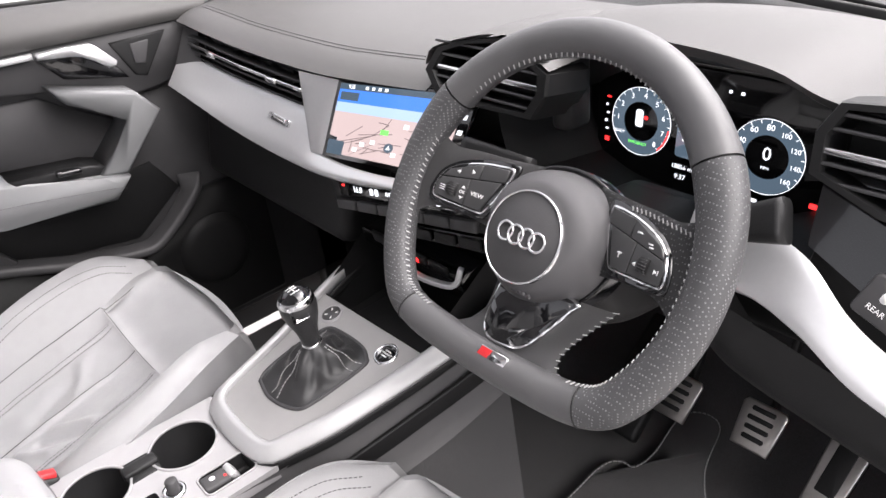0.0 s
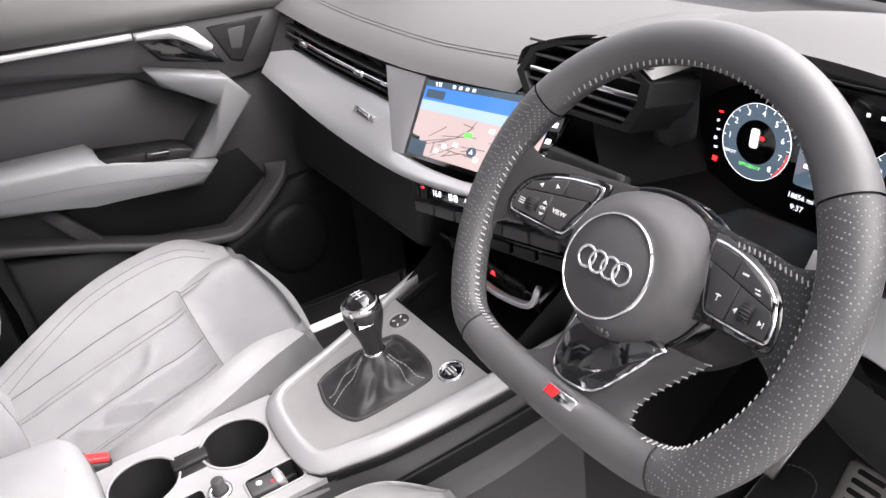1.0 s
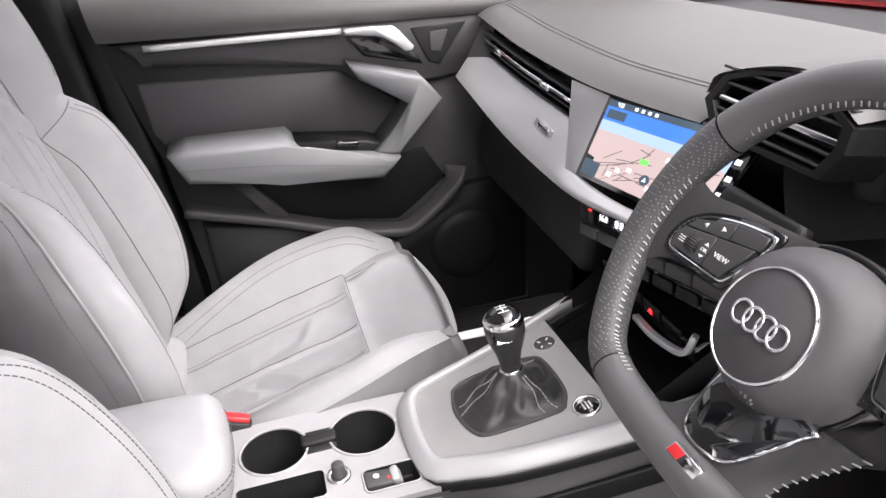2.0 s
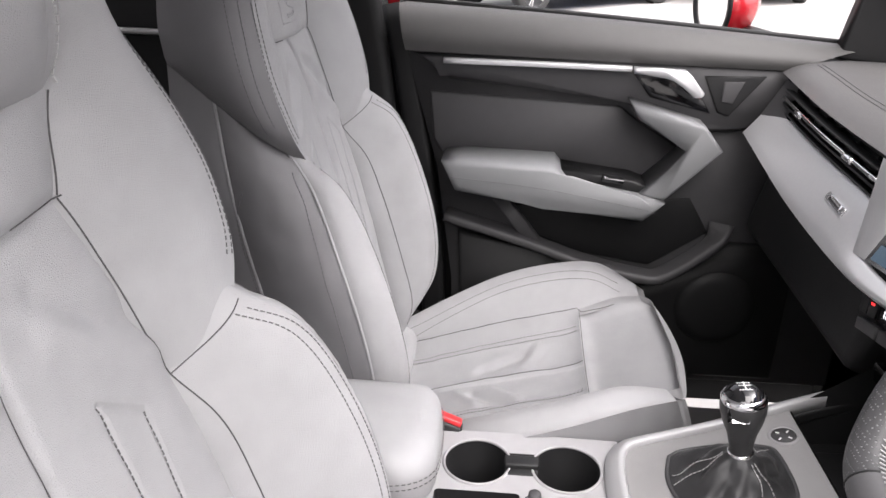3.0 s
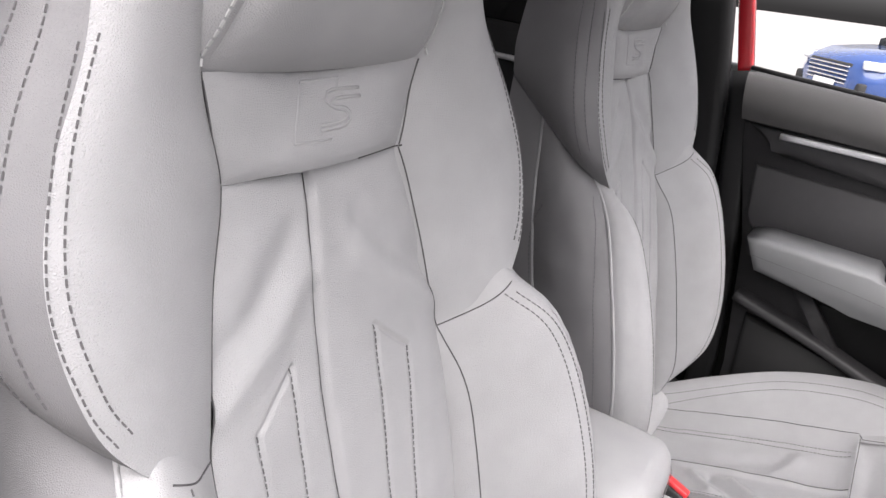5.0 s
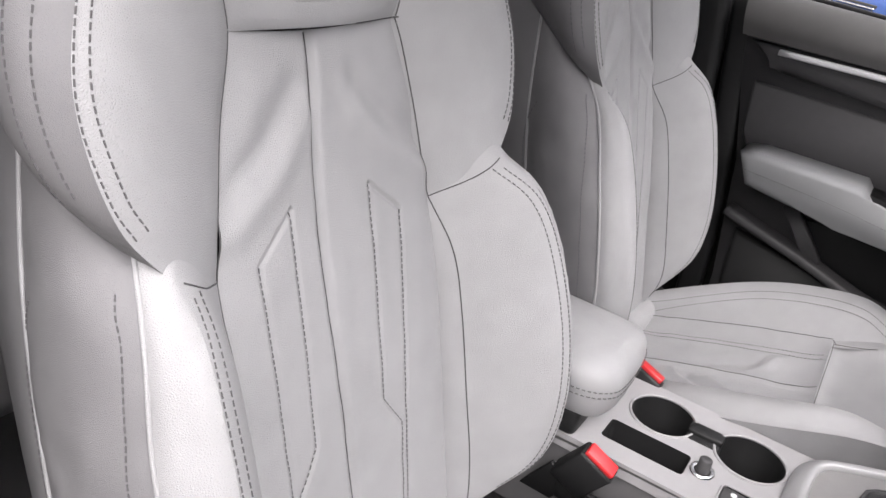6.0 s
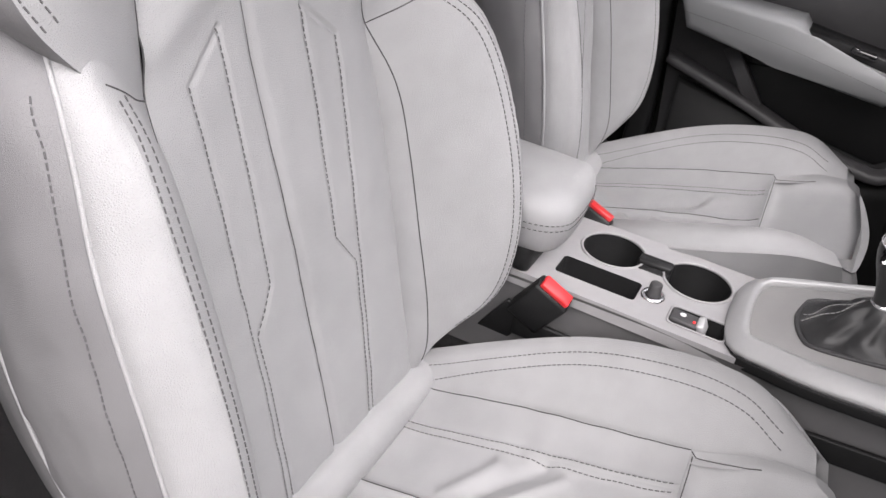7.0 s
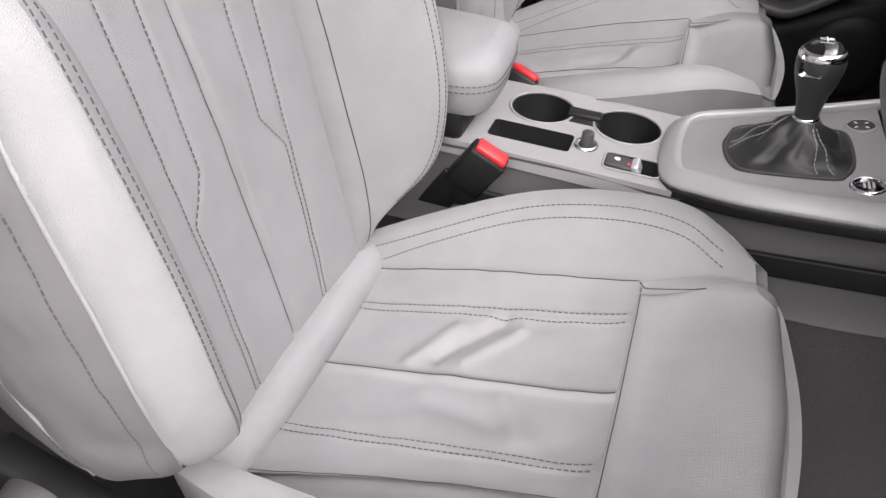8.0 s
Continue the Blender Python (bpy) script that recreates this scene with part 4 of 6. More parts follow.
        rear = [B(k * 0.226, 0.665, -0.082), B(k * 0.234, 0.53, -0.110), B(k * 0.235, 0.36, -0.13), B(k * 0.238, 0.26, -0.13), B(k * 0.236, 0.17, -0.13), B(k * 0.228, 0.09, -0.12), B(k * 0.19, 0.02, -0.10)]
        panel("backrest_side", [seam[0], rear[0]], [seam[-1], rear[-1]], seam, rear, 20, 60, back, LEATHER_SHADED, puff=0.006, sharp=3, turn=not t, edges=(1, 1, 1, 0))

    # cushion
    sit_mid = [(0.0, 0.0), (0.0, 0.33)]

    def sit_relief(p):
        u, f = sit_uf(p)
        h = -0.0060 * bump_at(u, 0.0045)
        for k in (-1, 1):
            h -= 0.0022 * bump_at(u - k * 0.100, 0.0022) + 0.0022 * bump_at(u - k * 0.093, 0.0022)
        # soft folds across the inner half
        for a, b, r, g in (((-0.03, 0.13), (-0.085, 0.19), 0.010, 1.0), ((-0.025, 0.165), (-0.075, 0.215), 0.008, -0.8), ((-0.02, 0.10), (-0.07, 0.14), 0.009, -0.7),
                           ((-0.075, 0.20), (-0.088, 0.25), 0.010, 0.35), ((0.03, 0.15), (0.05, 0.22), 0.016, 0.8), ((0.02, 0.22), (0.07, 0.25), 0.014, -0.7)):
            h += 0.0060 * g * bump_at(to_line(u, f, [a, b]), r)
        return h + 0.0024 * noise.noise(Vector((u * 12, f * 12, 5 + side))) + 0.0012 * noise.noise(Vector((u * 35, f * 35, 8)))

    EW = 0.024
    li, ri = [C(-0.165, -0.01, 0.006), C(-0.150, 0.17, 0.020), C(-0.143, 0.333, EW)], [C(0.165, -0.01, 0.006), C(0.150, 0.17, 0.020), C(0.143, 0.333, EW)]
    front = [C(-0.143, 0.333, EW), C(-0.07, 0.330, 0.002), C(0, 0.329, -0.006), C(0.07, 0.330, 0.002), C(0.143, 0.333, EW)]
    panel("cushion_centre", [li[0], C(0, -0.01, -0.008), ri[0]], front, li, ri, 110, 110, cushion, puff=0.008, sharp=10, relief=sit_relief, turn=True,
          label="creased grey leather cushion centre with stitched channels")
    tip = [C(-0.152, 0.448, 0.020), C(-0.148, 0.466, 0.016), C(-0.130, 0.478, 0.012), C(-0.06, 0.487, 0.008), C(0, 0.490, 0.006), C(0.06, 0.487, 0.008), C(0.130, 0.478, 0.012), C(0.148, 0.466, 0.016), C(0.152, 0.448, 0.020)]
    pad_rear = [C(-0.146, 0.330, 0.018), C(-0.07, 0.327, -0.002), C(0, 0.326, -0.010), C(0.07, 0.327, -0.002), C(0.146, 0.330, 0.018)]
    panel("thigh_rest", pad_rear, tip, [pad_rear[0], C(-0.152, 0.40, 0.026), tip[0]], [pad_rear[-1], C(0.152, 0.40, 0.026), tip[-1]], 60, 44, cushion,
          puff=0.022, sharp=9, turn=True, edges=(1, 0, 1, 1), relief=lambda p: 0.0016 * noise.noise(p * 11))
    foot = [C(-0.150, 0.452, -0.12), C(-0.128, 0.474, -0.12), C(0, 0.486, -0.12), C(0.128, 0.474, -0.12), C(0.150, 0.452, -0.12)]
    panel("thigh_front", tip, foot, [tip[0], C(-0.155, 0.456, -0.03), foot[0]], [tip[-1], C(0.155, 0.456, -0.03), foot[-1]], 30, 20, cushion, puff=0.014, sharp=4, turn=True, edges=(0, 1, 1, 1))
    # roll at the foot of the backrest
    roll = bmesh.new()
    line = [C(-0.19 + 0.38 * i / 24, -0.022, 0.004) for i in range(25)]
    sweep(line, circle(0.031, 20), up=SIT_UP, bm=roll)
    mesh_part("rear_roll", roll, LEATHER, cushion)
    for k in (-1, 1):
        t = k > 0
        inn = [C(k * 0.158, -0.03, -0.006), C(k * 0.141, 0.17, 0.010), C(k * 0.134, 0.333, EW - 0.012), C(k * 0.150, 0.40, 0.010), C(k * 0.148, 0.450, 0.000)]
        top = [C(k * 0.172, -0.04, 0.040), C(k * 0.205, 0.09, 0.066), C(k * 0.226, 0.20, 0.082), C(k * 0.224, 0.30, 0.086), C(k * 0.204, 0.385, 0.078), C(k * 0.168, 0.446, 0.036)]
        panel("cushion_bolster", [inn[0], top[0]], [inn[-1], top[-1]], inn, top, 30, 60, cushion, puff=0.012, sharp=4, turn=t)
        edge = [C(k * 0.19, -0.05, 0.030), C(k * 0.235, 0.09, 0.045), C(k * 0.256, 0.20, 0.055), C(k * 0.252, 0.30, 0.058), C(k * 0.226, 0.395, 0.052), C(k * 0.176, 0.458, 0.018)]
        panel("cushion_edge", [top[0], edge[0]], [top[-1], edge[-1]], top, edge, 12, 60, cushion, puff=0.007, sharp=3, turn=t)
        down = [C(k * 0.20, -0.05, -0.13), C(k * 0.245, 0.10, -0.13), C(k * 0.258, 0.20, -0.13), C(k * 0.25, 0.30, -0.13), C(k * 0.21, 0.40, -0.13), C(k * 0.12, 0.47, -0.12)]
        panel("cushion_side", [edge[0], down[0]], [edge[-1], down[-1]], edge, down, 20, 50, cushion, LEATHER, puff=0.008, sharp=3, turn=t, edges=(1, 1, 1, 0))
    for k in (-1, 1):
        rail = bmesh.new()
        box(rail, (0.03, 0.5, 0.04), Matrix.Translation((ox + k * 0.18, -0.30 + sh.y, 0.06)), 0.006)
        for f in (-0.18, 0.12):
            box(rail, (0.026, 0.04, 0.16), Matrix.Translation((ox + k * 0.18, -0.30 + f + sh.y, 0.14)), 0.006)
        mesh_part("seat_rail", rail, DARK_PLASTIC, root, "black steel seat rail")

    # side trim with the recliner wheel
    trim = prism([(-0.68, 0.14), (0.0, 0.10), (0.0, 0.19), (-0.30, 0.23), (-0.50, 0.32), (-0.62, 0.365), (-0.70, 0.33)], 0.0, 0.03, axes((ox + side * 0.245, sh.y, 0), (0, 1, 0), (0, 0, 1)), 0.006)
    if side < 0:
        bmesh.ops.translate(trim, verts=trim.verts, vec=(-0.03, 0, 0))
    mesh_part("side_trim", trim, DARK_PLASTIC, root, "black plastic trim on the seat side")
    mesh_part("recliner_wheel", lathe([(0.0, 0.024), (0.028, 0.024), (0.034, 0.020), (0.037, 0.004), (0.037, 0.0)], axes((ox + side * 0.275, -0.575 + sh.y, 0.322), (0, side, 0), (0, 0, 1)), 36), MID_PLASTIC, root, "ribbed grey recliner wheel")

    # stitching, laid on the leather
    def surface(bms):
        soup_v, soup_f = [], []
        for bm in bms:
            o = len(soup_v)
            bm.verts.index_update()
            soup_v += [v.co.copy() for v in bm.verts]
            soup_f += [tuple(v.index + o for v in f.verts) for f in bm.faces]
            bm.free()
        return BVHTree.FromPolygons(soup_v, soup_f)

    tree, sit_tree = surface(trees[back]), surface(trees[cushion])
    bs, cs = bmesh.new(), bmesh.new()

    def lay(bm, pts, place, out, start=0.3, n=None, **kw):
        """Stitches along a smooth line of (a, b) on the surface below."""
        flat = spline([(a, b, 0) for a, b in pts], n or 40) if len(pts) > 2 else [Vector((*pts[0], 0)).lerp(Vector((*pts[1], 0)), i / 12) for i in range(13)]
        on = []
        for g in flat:
            hit = (sit_tree if bm is cs else tree).ray_cast(place(g.x, g.y, start), -out)
            if hit[0] and (not on or (hit[0] - on[-1]).length < 0.03):
                on.append(hit[0])
        if len(on) > 2:
            stitch_run(bm, on, out, **kw)

    for k in (-1, 1):
        for a in ([(0.092, 0.456), (0.086, 0.30), (0.079, 0.02)], [(0.050, 0.490), (0.050, 0.36), (0.050, 0.266)], [(0.077, 0.226), (0.074, 0.12), (0.071, 0.02)],
                  [(0.050, 0.266), (0.077, 0.226)]):
            lay(bs, [(slot_u(k, u), v) for u, v in a], B, BACK_OUT)
        for d in (0.006, 0.015):
            lay(bs, [(k * (u - d), v + d * 0.4) for u, v in ((0.206, 0.72), (0.234, 0.66), (0.249, 0.60), (0.242, 0.545), (0.230, 0.518))], B, BACK_OUT, n=60)
        for d in (0.0, 0.010):
            lay(bs, [(k * (u + (0.012 if k < 0 else -0.010) * g - d), v) for u, v, g in ((0.198, 0.478, 0), (0.215, 0.44, 0.4), (0.224, 0.38, 0.7), (0.229, 0.28, 1), (0.226, 0.19, 1), (0.212, 0.125, 1), (0.19, 0.085, 0.3))], B, BACK_OUT, n=80)
        for u in (0.092, 0.102):
            lay(cs, [(k * u, 0.005), (k * u, 0.10), (k * u, 0.2), (k * u, 0.325)], C, SIT_UP, n=60)
        for d in (0.004, 0.014):
            lay(cs, [(k * (u - d), f) for u, f in ((0.176, -0.02), (0.203, 0.09), (0.223, 0.20), (0.221, 0.30), (0.205, 0.372), (0.184, 0.415))], C, SIT_UP, n=80)
        # seams on the outside
        for line in ([(0.49, 0.030), (0.45, 0.041), (0.38, 0.045), (0.28, 0.047), (0.19, 0.042), (0.10, 0.026)], [(0.48, -0.034), (0.44, -0.054), (0.36, -0.055), (0.26, -0.05), (0.17, -0.045), (0.09, -0.045)],
                     [(0.55, 0.030), (0.60, 0.028), (0.66, 0.027), (0.72, 0.024), (0.80, 0.02)], [(0.545, 0.018), (0.60, 0.016), (0.66, 0.015), (0.72, 0.012), (0.80, 0.01)]):
            out = Vector((side * k, 0, 0))
            on = []
            for q in spline([(a, b, 0) for a, b in line], 50):
                hit = tree.ray_cast(B(k * 0.5, q.x, q.y), -out)
                if hit[0] and (not on or (hit[0] - on[-1]).length < 0.03):
                    on.append(hit[0])
            if len(on) > 2:
                stitch_run(bs, on, out)
    # seams: dark lines laid in as the shade in the gap where two hides meet
    def joint(parent, pts, place, out, on_tree, n=70):
        flat = spline([(a, b, 0) for a, b in pts], n)
        on = []
        for g in flat:
            hit = on_tree.ray_cast(place(g.x, g.y, 0.3), -out)
            if hit[0] and (not on or (hit[0] - on[-1]).length < 0.03):
                on.append(hit[0] + out * 0.0001)
        if len(on) > 2:
            mesh_part("seam", sweep(on, circle(0.0007, 6), up=out), SEAM_SHADE, parent)

    joint(back, middle, B, BACK_OUT, tree)
    joint(back, [(-0.100, 0.633), (-0.05, 0.631), (0.0, 0.629), (0.05, 0.631), (0.100, 0.633)], B, BACK_OUT, tree)
    joint(cushion, [(0.0, -0.004), (0.0, 0.1), (0.0, 0.2), (0.0, 0.328)], C, SIT_UP, sit_tree)
    joint(cushion, [(-0.142, 0.334), (-0.07, 0.331), (0, 0.330), (0.07, 0.331), (0.142, 0.334)], C, SIT_UP, sit_tree)
    for k in (-1, 1):
        joint(back, [(k * (u - 0.0005), v) for u, v in hw], B, BACK_OUT, tree)
        joint(back, [(k * u, v) for u, v in ((0.137, 0.455), (0.168, 0.468), (0.200, 0.487))], B, BACK_OUT, tree, 20)
        joint(back, [(k * u, v) for u, v in ((0.098, 0.634), (0.106, 0.67), (0.114, 0.704))], B, BACK_OUT, tree, 20)
        joint(cushion, [(k * u, f) for u, f in ((0.160, 0.0), (0.149, 0.17), (0.1425, 0.333), (0.150, 0.40))], C, SIT_UP, sit_tree)
    hs = bmesh.new()
    for k in (-1, 1):
        lay(hs, [(k * (u + 0.007), v + 0.004) for u, v, w in cheek[:4]], B, BACK_OUT, n=50, pitch=0.0068, long=0.0048, wide=0.0016)
    mesh_part("stitching", hs, THREAD_LIGHT, back, "pale coarse stitching on the head restraint", smooth=False)
    mesh_part("stitching", bs, THREAD, back, "dark grey seam stitching", smooth=False)
    mesh_part("stitching", cs, THREAD, cushion, "grey seam stitching", smooth=False)
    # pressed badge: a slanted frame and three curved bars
    if side:
        mark = bmesh.new()
        o, ux, uy = B(0, 0, 0), Vector((side, 0, 0)), BACK_UP
        def lift(u, v):
            hit = tree.ray_cast(B(u * side, v, 0.3), -BACK_OUT)
            return hit[0] if hit[0] else B(u * side, v, 0)
        runs = [[(-0.036, 0.651), (0.004, 0.650)], [(-0.036, 0.651), (-0.020, 0.693)], [(-0.020, 0.693), (0.022, 0.694)], [(0.022, 0.694), (0.019, 0.687)]]
        for d in (0.0, 0.0065):
            runs.append([(0.042, 0.6855 - d), (0.012 + d * 0.6, 0.6855 - d), (0.004 + d * 0.9, 0.679 - d * 0.35), (0.010 + d * 0.4, 0.6735 - d * 0.2), (0.026 - d * 0.3, 0.671 - d * 0.2), (0.029 - d * 0.3, 0.665 + d * 0.1), (0.022 - d * 0.3, 0.6585 + d * 0.5), (-0.006, 0.657 + d * 0.6)])
        for r in runs:
            pts = [lift(-u, v) for u, v in (spline([(a, b, 0) for a, b in r], 16) and [(q.x, q.y) for q in spline([(a, b, 0) for a, b in r], 16)])]
            sweep(pts, circle(0.0011 if len(r) == 2 else 0.0014, 6, 0.5), up=BACK_OUT, bm=mark)
        mesh_part("pressed_badge", mark, LEATHER, back, "badge pressed into the leather")
    return root


driver_seat = seat(1, (0, 0, 0), "light grey leather sports seat beside the steering wheel, creased")
passenger_seat = seat(-1, (0.010, -0.018, 0.022), "light grey leather passenger sports seat beside the far door")

# ---- centre console ----
def plate_z(y):
    """Height of the gear plate, which rises towards the dashboard."""
    return 0.471 + 0.2217 * (y - 0.06)


TRAY = 0.415
console = thing("centre_console", (0, -0.15, 0.05), "grey centre console with silver frame and cup holders", "console")
bm = bmesh.new()
left = [(-0.112, -0.62, 0.40), (-0.112, -0.30, 0.412), (-0.112, -0.14, 0.410), (-0.125, 0.06, 0.44), (-0.150, 0.22, 0.48)]
right = [(0.088, -0.62, 0.40), (0.088, -0.30, 0.412), (0.092, -0.14, 0.410), (0.128, 0.06, 0.44), (0.145, 0.22, 0.48)]
lower = bmesh.new()
for edge, sx in ((left, -1), (right, 1)):
    mid = [(x + sx * 0.012, y, z - 0.125) for x, y, z in edge]
    foot = [(x + sx * 0.03, y, 0.04) for x, y, z in edge]
    patch(edge, mid, [edge[0], mid[0]], [edge[-1], mid[-1]], 30, 10, puff=0.006, sharp=8, bm=bm)
    patch([(x - sx * 0.006, y, z) for x, y, z in mid], foot, [(mid[0][0] - sx * 0.006, mid[0][1], mid[0][2]), foot[0]], [(mid[-1][0] - sx * 0.006, mid[-1][1], mid[-1][2]), foot[-1]], 30, 8, puff=0.004, sharp=8, bm=lower)
mesh_part("console_carpet", lower, CARPET, console, "black carpet low on the console side")
patch([left[0], right[0]], [(-0.142, -0.62, 0.04), (0.118, -0.62, 0.04)], [left[0], (-0.142, -0.62, 0.04)], [right[0], (0.118, -0.62, 0.04)], 6, 6, bm=bm)
mesh_part("console_body", bm, CONSOLE_SIDE, console, "dark grey console side panels")
mesh_part("side_rib", sweep(spline([(0.100, -0.40, 0.345), (0.104, -0.12, 0.350), (0.140, 0.10, 0.395), (0.155, 0.22, 0.42)], 24), rounded(0.008, 0.030, 0.003)), DARK_PLASTIC, console, "dark moulding on the console side")

# tray with two cup wells, an oblong well and a switch well cut through it
CUPS = [(-0.047, -0.325, 0.0435), (-0.043, -0.207, 0.0445)]
bm = bmesh.new()


def well_wall(bm, outline, z0, z1, taper=0.9):
    cx, cy = sum(p[0] for p in outline) / len(outline), sum(p[1] for p in outline) / len(outline)
    rows = []
    for k, z in ((1.0, z0), (0.985, z0 - 0.003), (taper, z1), (taper * 0.96, z1 - 0.002)):
        rows.append([bm.verts.new((cx + (x - cx) * k, cy + (y - cy) * k, z)) for x, y in outline])
    n = len(outline)
    for a, b in zip(rows, rows[1:]):
        for i in range(n):
            bm.faces.new((a[i], a[(i + 1) % n], b[(i + 1) % n], b[i]))
    bm.faces.new(rows[-1])


def ring_of(outline, at):
    return [(x + at[0], y + at[1]) for x, y in outline]


cup_lines = [ring_of(circle(r, 32), (x, y)) for x, y, r in CUPS]
slot_line = ring_of(rounded(0.044, 0.108, 0.006), (0.031, -0.322))
sw_line = ring_of(rounded(0.040, 0.070, 0.008), (0.050, -0.188))
tray_line = [(-0.108, -0.60), (0.084, -0.60), (0.086, -0.30), (0.088, -0.135), (-0.106, -0.135), (-0.110, -0.30)]
top = bmesh.new()
loops = []
for line in [tray_line] + cup_lines + [slot_line, sw_line]:
    vs = [top.verts.new((x, y, TRAY)) for x, y in line]
    loops += [top.edges.new((vs[i], vs[(i + 1) % len(vs)])) for i in range(len(vs))]
bmesh.ops.triangle_fill(top, use_beauty=True, use_dissolve=False, edges=loops, normal=(0, 0, 1))
outer = [v for v in top.verts if len(v.link_faces) and (abs(v.co.x) > 0.08 or v.co.y < -0.55)]
rim_low = {}
for (x, y), (x2, y2) in zip(tray_line, tray_line[1:] + tray_line[:1]):
    a, b = top.verts.new((x, y, TRAY)), top.verts.new((x2, y2, TRAY))
    c, d = top.verts.new((x2 * 1.02, y2, TRAY - 0.02)), top.verts.new((x * 1.02, y, TRAY - 0.02))
    top.faces.new((a, b, c, d))
mesh_part("tray_top", top, GREY_PLASTIC, console, "grey grained plastic tray top", smooth=False)
for line, (x, y, r) in zip(cup_lines, CUPS):
    b = bmesh.new()
    well_wall(b, line, TRAY, TRAY - 0.075, 0.86)
    well = mesh_part("cup_holder", b, DARK_PLASTIC, console, "round black cup holder well")
    mesh_part("cup_rim", sweep([(x + (r + 0.001) * math.cos(2 * math.pi * i / 40), y + (r + 0.001) * math.sin(2 * math.pi * i / 40), TRAY) for i in range(40)], circle(0.0022, 8), closed=True), GREY_PLASTIC, well)
bm = box(box(bmesh.new(), (0.044, 0.044, 0.055), pose(-0.046, -0.266, TRAY - 0.026), 0.003), (0.020, 0.046, 0.012), pose(-0.046, -0.266, TRAY + 0.002), 0.003)
mesh_part("cup_divider", bm, DARK_PLASTIC, console, "black clip between the cup holders")
b = bmesh.new()
well_wall(b, slot_line, TRAY, TRAY - 0.045, 0.95)
mesh_part("oblong_well", b, DARK_PLASTIC, console, "narrow black storage well")
b = bmesh.new()
well_wall(b, sw_line, TRAY, TRAY - 0.022, 0.92)
mesh_part("switch_well", b, DARK_PLASTIC, console)
mesh_part("switch_rim", sweep([(x, y, TRAY + 0.0008) for x, y in sw_line], circle(0.0016, 6), closed=True), GREY_PLASTIC, console)
sw = mesh_part("parking_brake_switch", box(bmesh.new(), (0.026, 0.036, 0.014), pose(0.049, -0.204, TRAY - 0.004, -4), 0.003), MID_PLASTIC, console, "grey parking brake switch with a silver tip")
mesh_part("switch_tip", box(bmesh.new(), (0.024, 0.010, 0.016), pose(0.049, -0.182, TRAY - 0.002, 25), 0.003), SILVER, sw, "satin silver switch tip")
mesh_part("switch_lamp", box(bmesh.new(), (0.004, 0.003, 0.001), pose(0.054, -0.192, TRAY + 0.0035, -4), 0.0003), GLOW_RED, sw, "lit red lamp")
mesh_part("switch_symbol", prism(circle(0.004, 16), 0, 0.0005, pose(0.047, -0.207, TRAY + 0.0033, -4)), WHITE_MARK, sw)
kn = mesh_part("volume_knob", lathe([(0, 0.020), (0.006, 0.020), (0.0078, 0.0185), (0.0085, 0.003), (0.0085, 0)], pose(0.028, -0.250, TRAY + 0.001), 28), MID_PLASTIC, console, "small dark knob in a bright collar")
mesh_part("collar", lathe([(0.009, 0.0005), (0.0095, 0.003), (0.0145, 0.003), (0.0155, 0)], pose(0.028, -0.250, TRAY + 0.001), 32), CHROME, kn, "polished knob collar")

# gear plate between the arms of the silver frame
FRAME = [(-0.150, 0.222), (-0.134, 0.118), (-0.104, -0.005), (-0.088, -0.105), (-0.080, -0.128), (-0.060, -0.141), (-0.010, -0.146), (0.050, -0.143), (0.074, -0.132), (0.084, -0.110), (0.108, -0.048), (0.134, 0.070), (0.150, 0.178), (0.156, 0.222)]
line = spline([(x, y, plate_z(y) + 0.004) for x, y in FRAME], 70)
mesh_part("silver_frame", sweep(line, [(-0.011, -0.014), (-0.011, 0.004), (-0.008, 0.006), (-0.003, 0.006), (0.000, 0.004), (0.013, -0.007), (0.014, -0.010), (0.013, -0.014)]), FRAME_GREY, console, "satin silver frame round the gear plate")
mesh_part("frame_skirt", sweep([p - Vector((0, 0, 0.022)) for p in line], rounded(0.028, 0.018, 0.005)), DARK_PLASTIC, console, "dark moulding below the silver frame")
PLATE = [(-0.064, -0.136), (0.062, -0.136), (0.080, -0.118), (0.106, -0.040), (0.120, 0.030), (0.130, 0.092), (-0.126, 0.086), (-0.104, -0.005), (-0.086, -0.116)]
GAITER = [(-0.048, -0.078), (-0.006, -0.086), (0.040, -0.076), (0.056, -0.055), (0.066, 0.025), (0.058, 0.040), (0.030, 0.050), (-0.030, 0.048), (-0.048, 0.036), (-0.058, -0.010), (-0.057, -0.060)]
pm = Matrix(((1, 0, 0, 0), (0, 1, 0, 0), (0, 0.2217, 1, plate_z(0)), (0, 0, 0, 1)))
mesh_part("gear_plate", prism(PLATE, -0.012, 0.0, pm, 0.002), PLATE_GREY, console, "matt grey plate round the gear lever")
g_line = spline([(x, y, 0) for x, y in GAITER + GAITER[:1]], 72)[:-1]
mesh_part("gaiter_ring", sweep([pm @ Vector((p.x, p.y, 0.001)) for p in g_line], circle(0.0028, 8), closed=True), MID_PLASTIC, console, "dark rim of the gaiter")


def disc(name, x, y, r, mat, ring_mat, label, mark=None):
    m = pm @ Matrix.Translation((x, y, 0))
    d = mesh_part(name, lathe([(0, 0.002), (r * 0.78, 0.002), (r * 0.8, 0.0005)], m, 36), mat, console, label)
    mesh_part("button_ring", lathe([(r * 0.8, 0.0008), (r * 0.83, 0.0028), (r * 0.95, 0.0028), (r, 0)], m, 36), ring_mat, d)
    return d, m


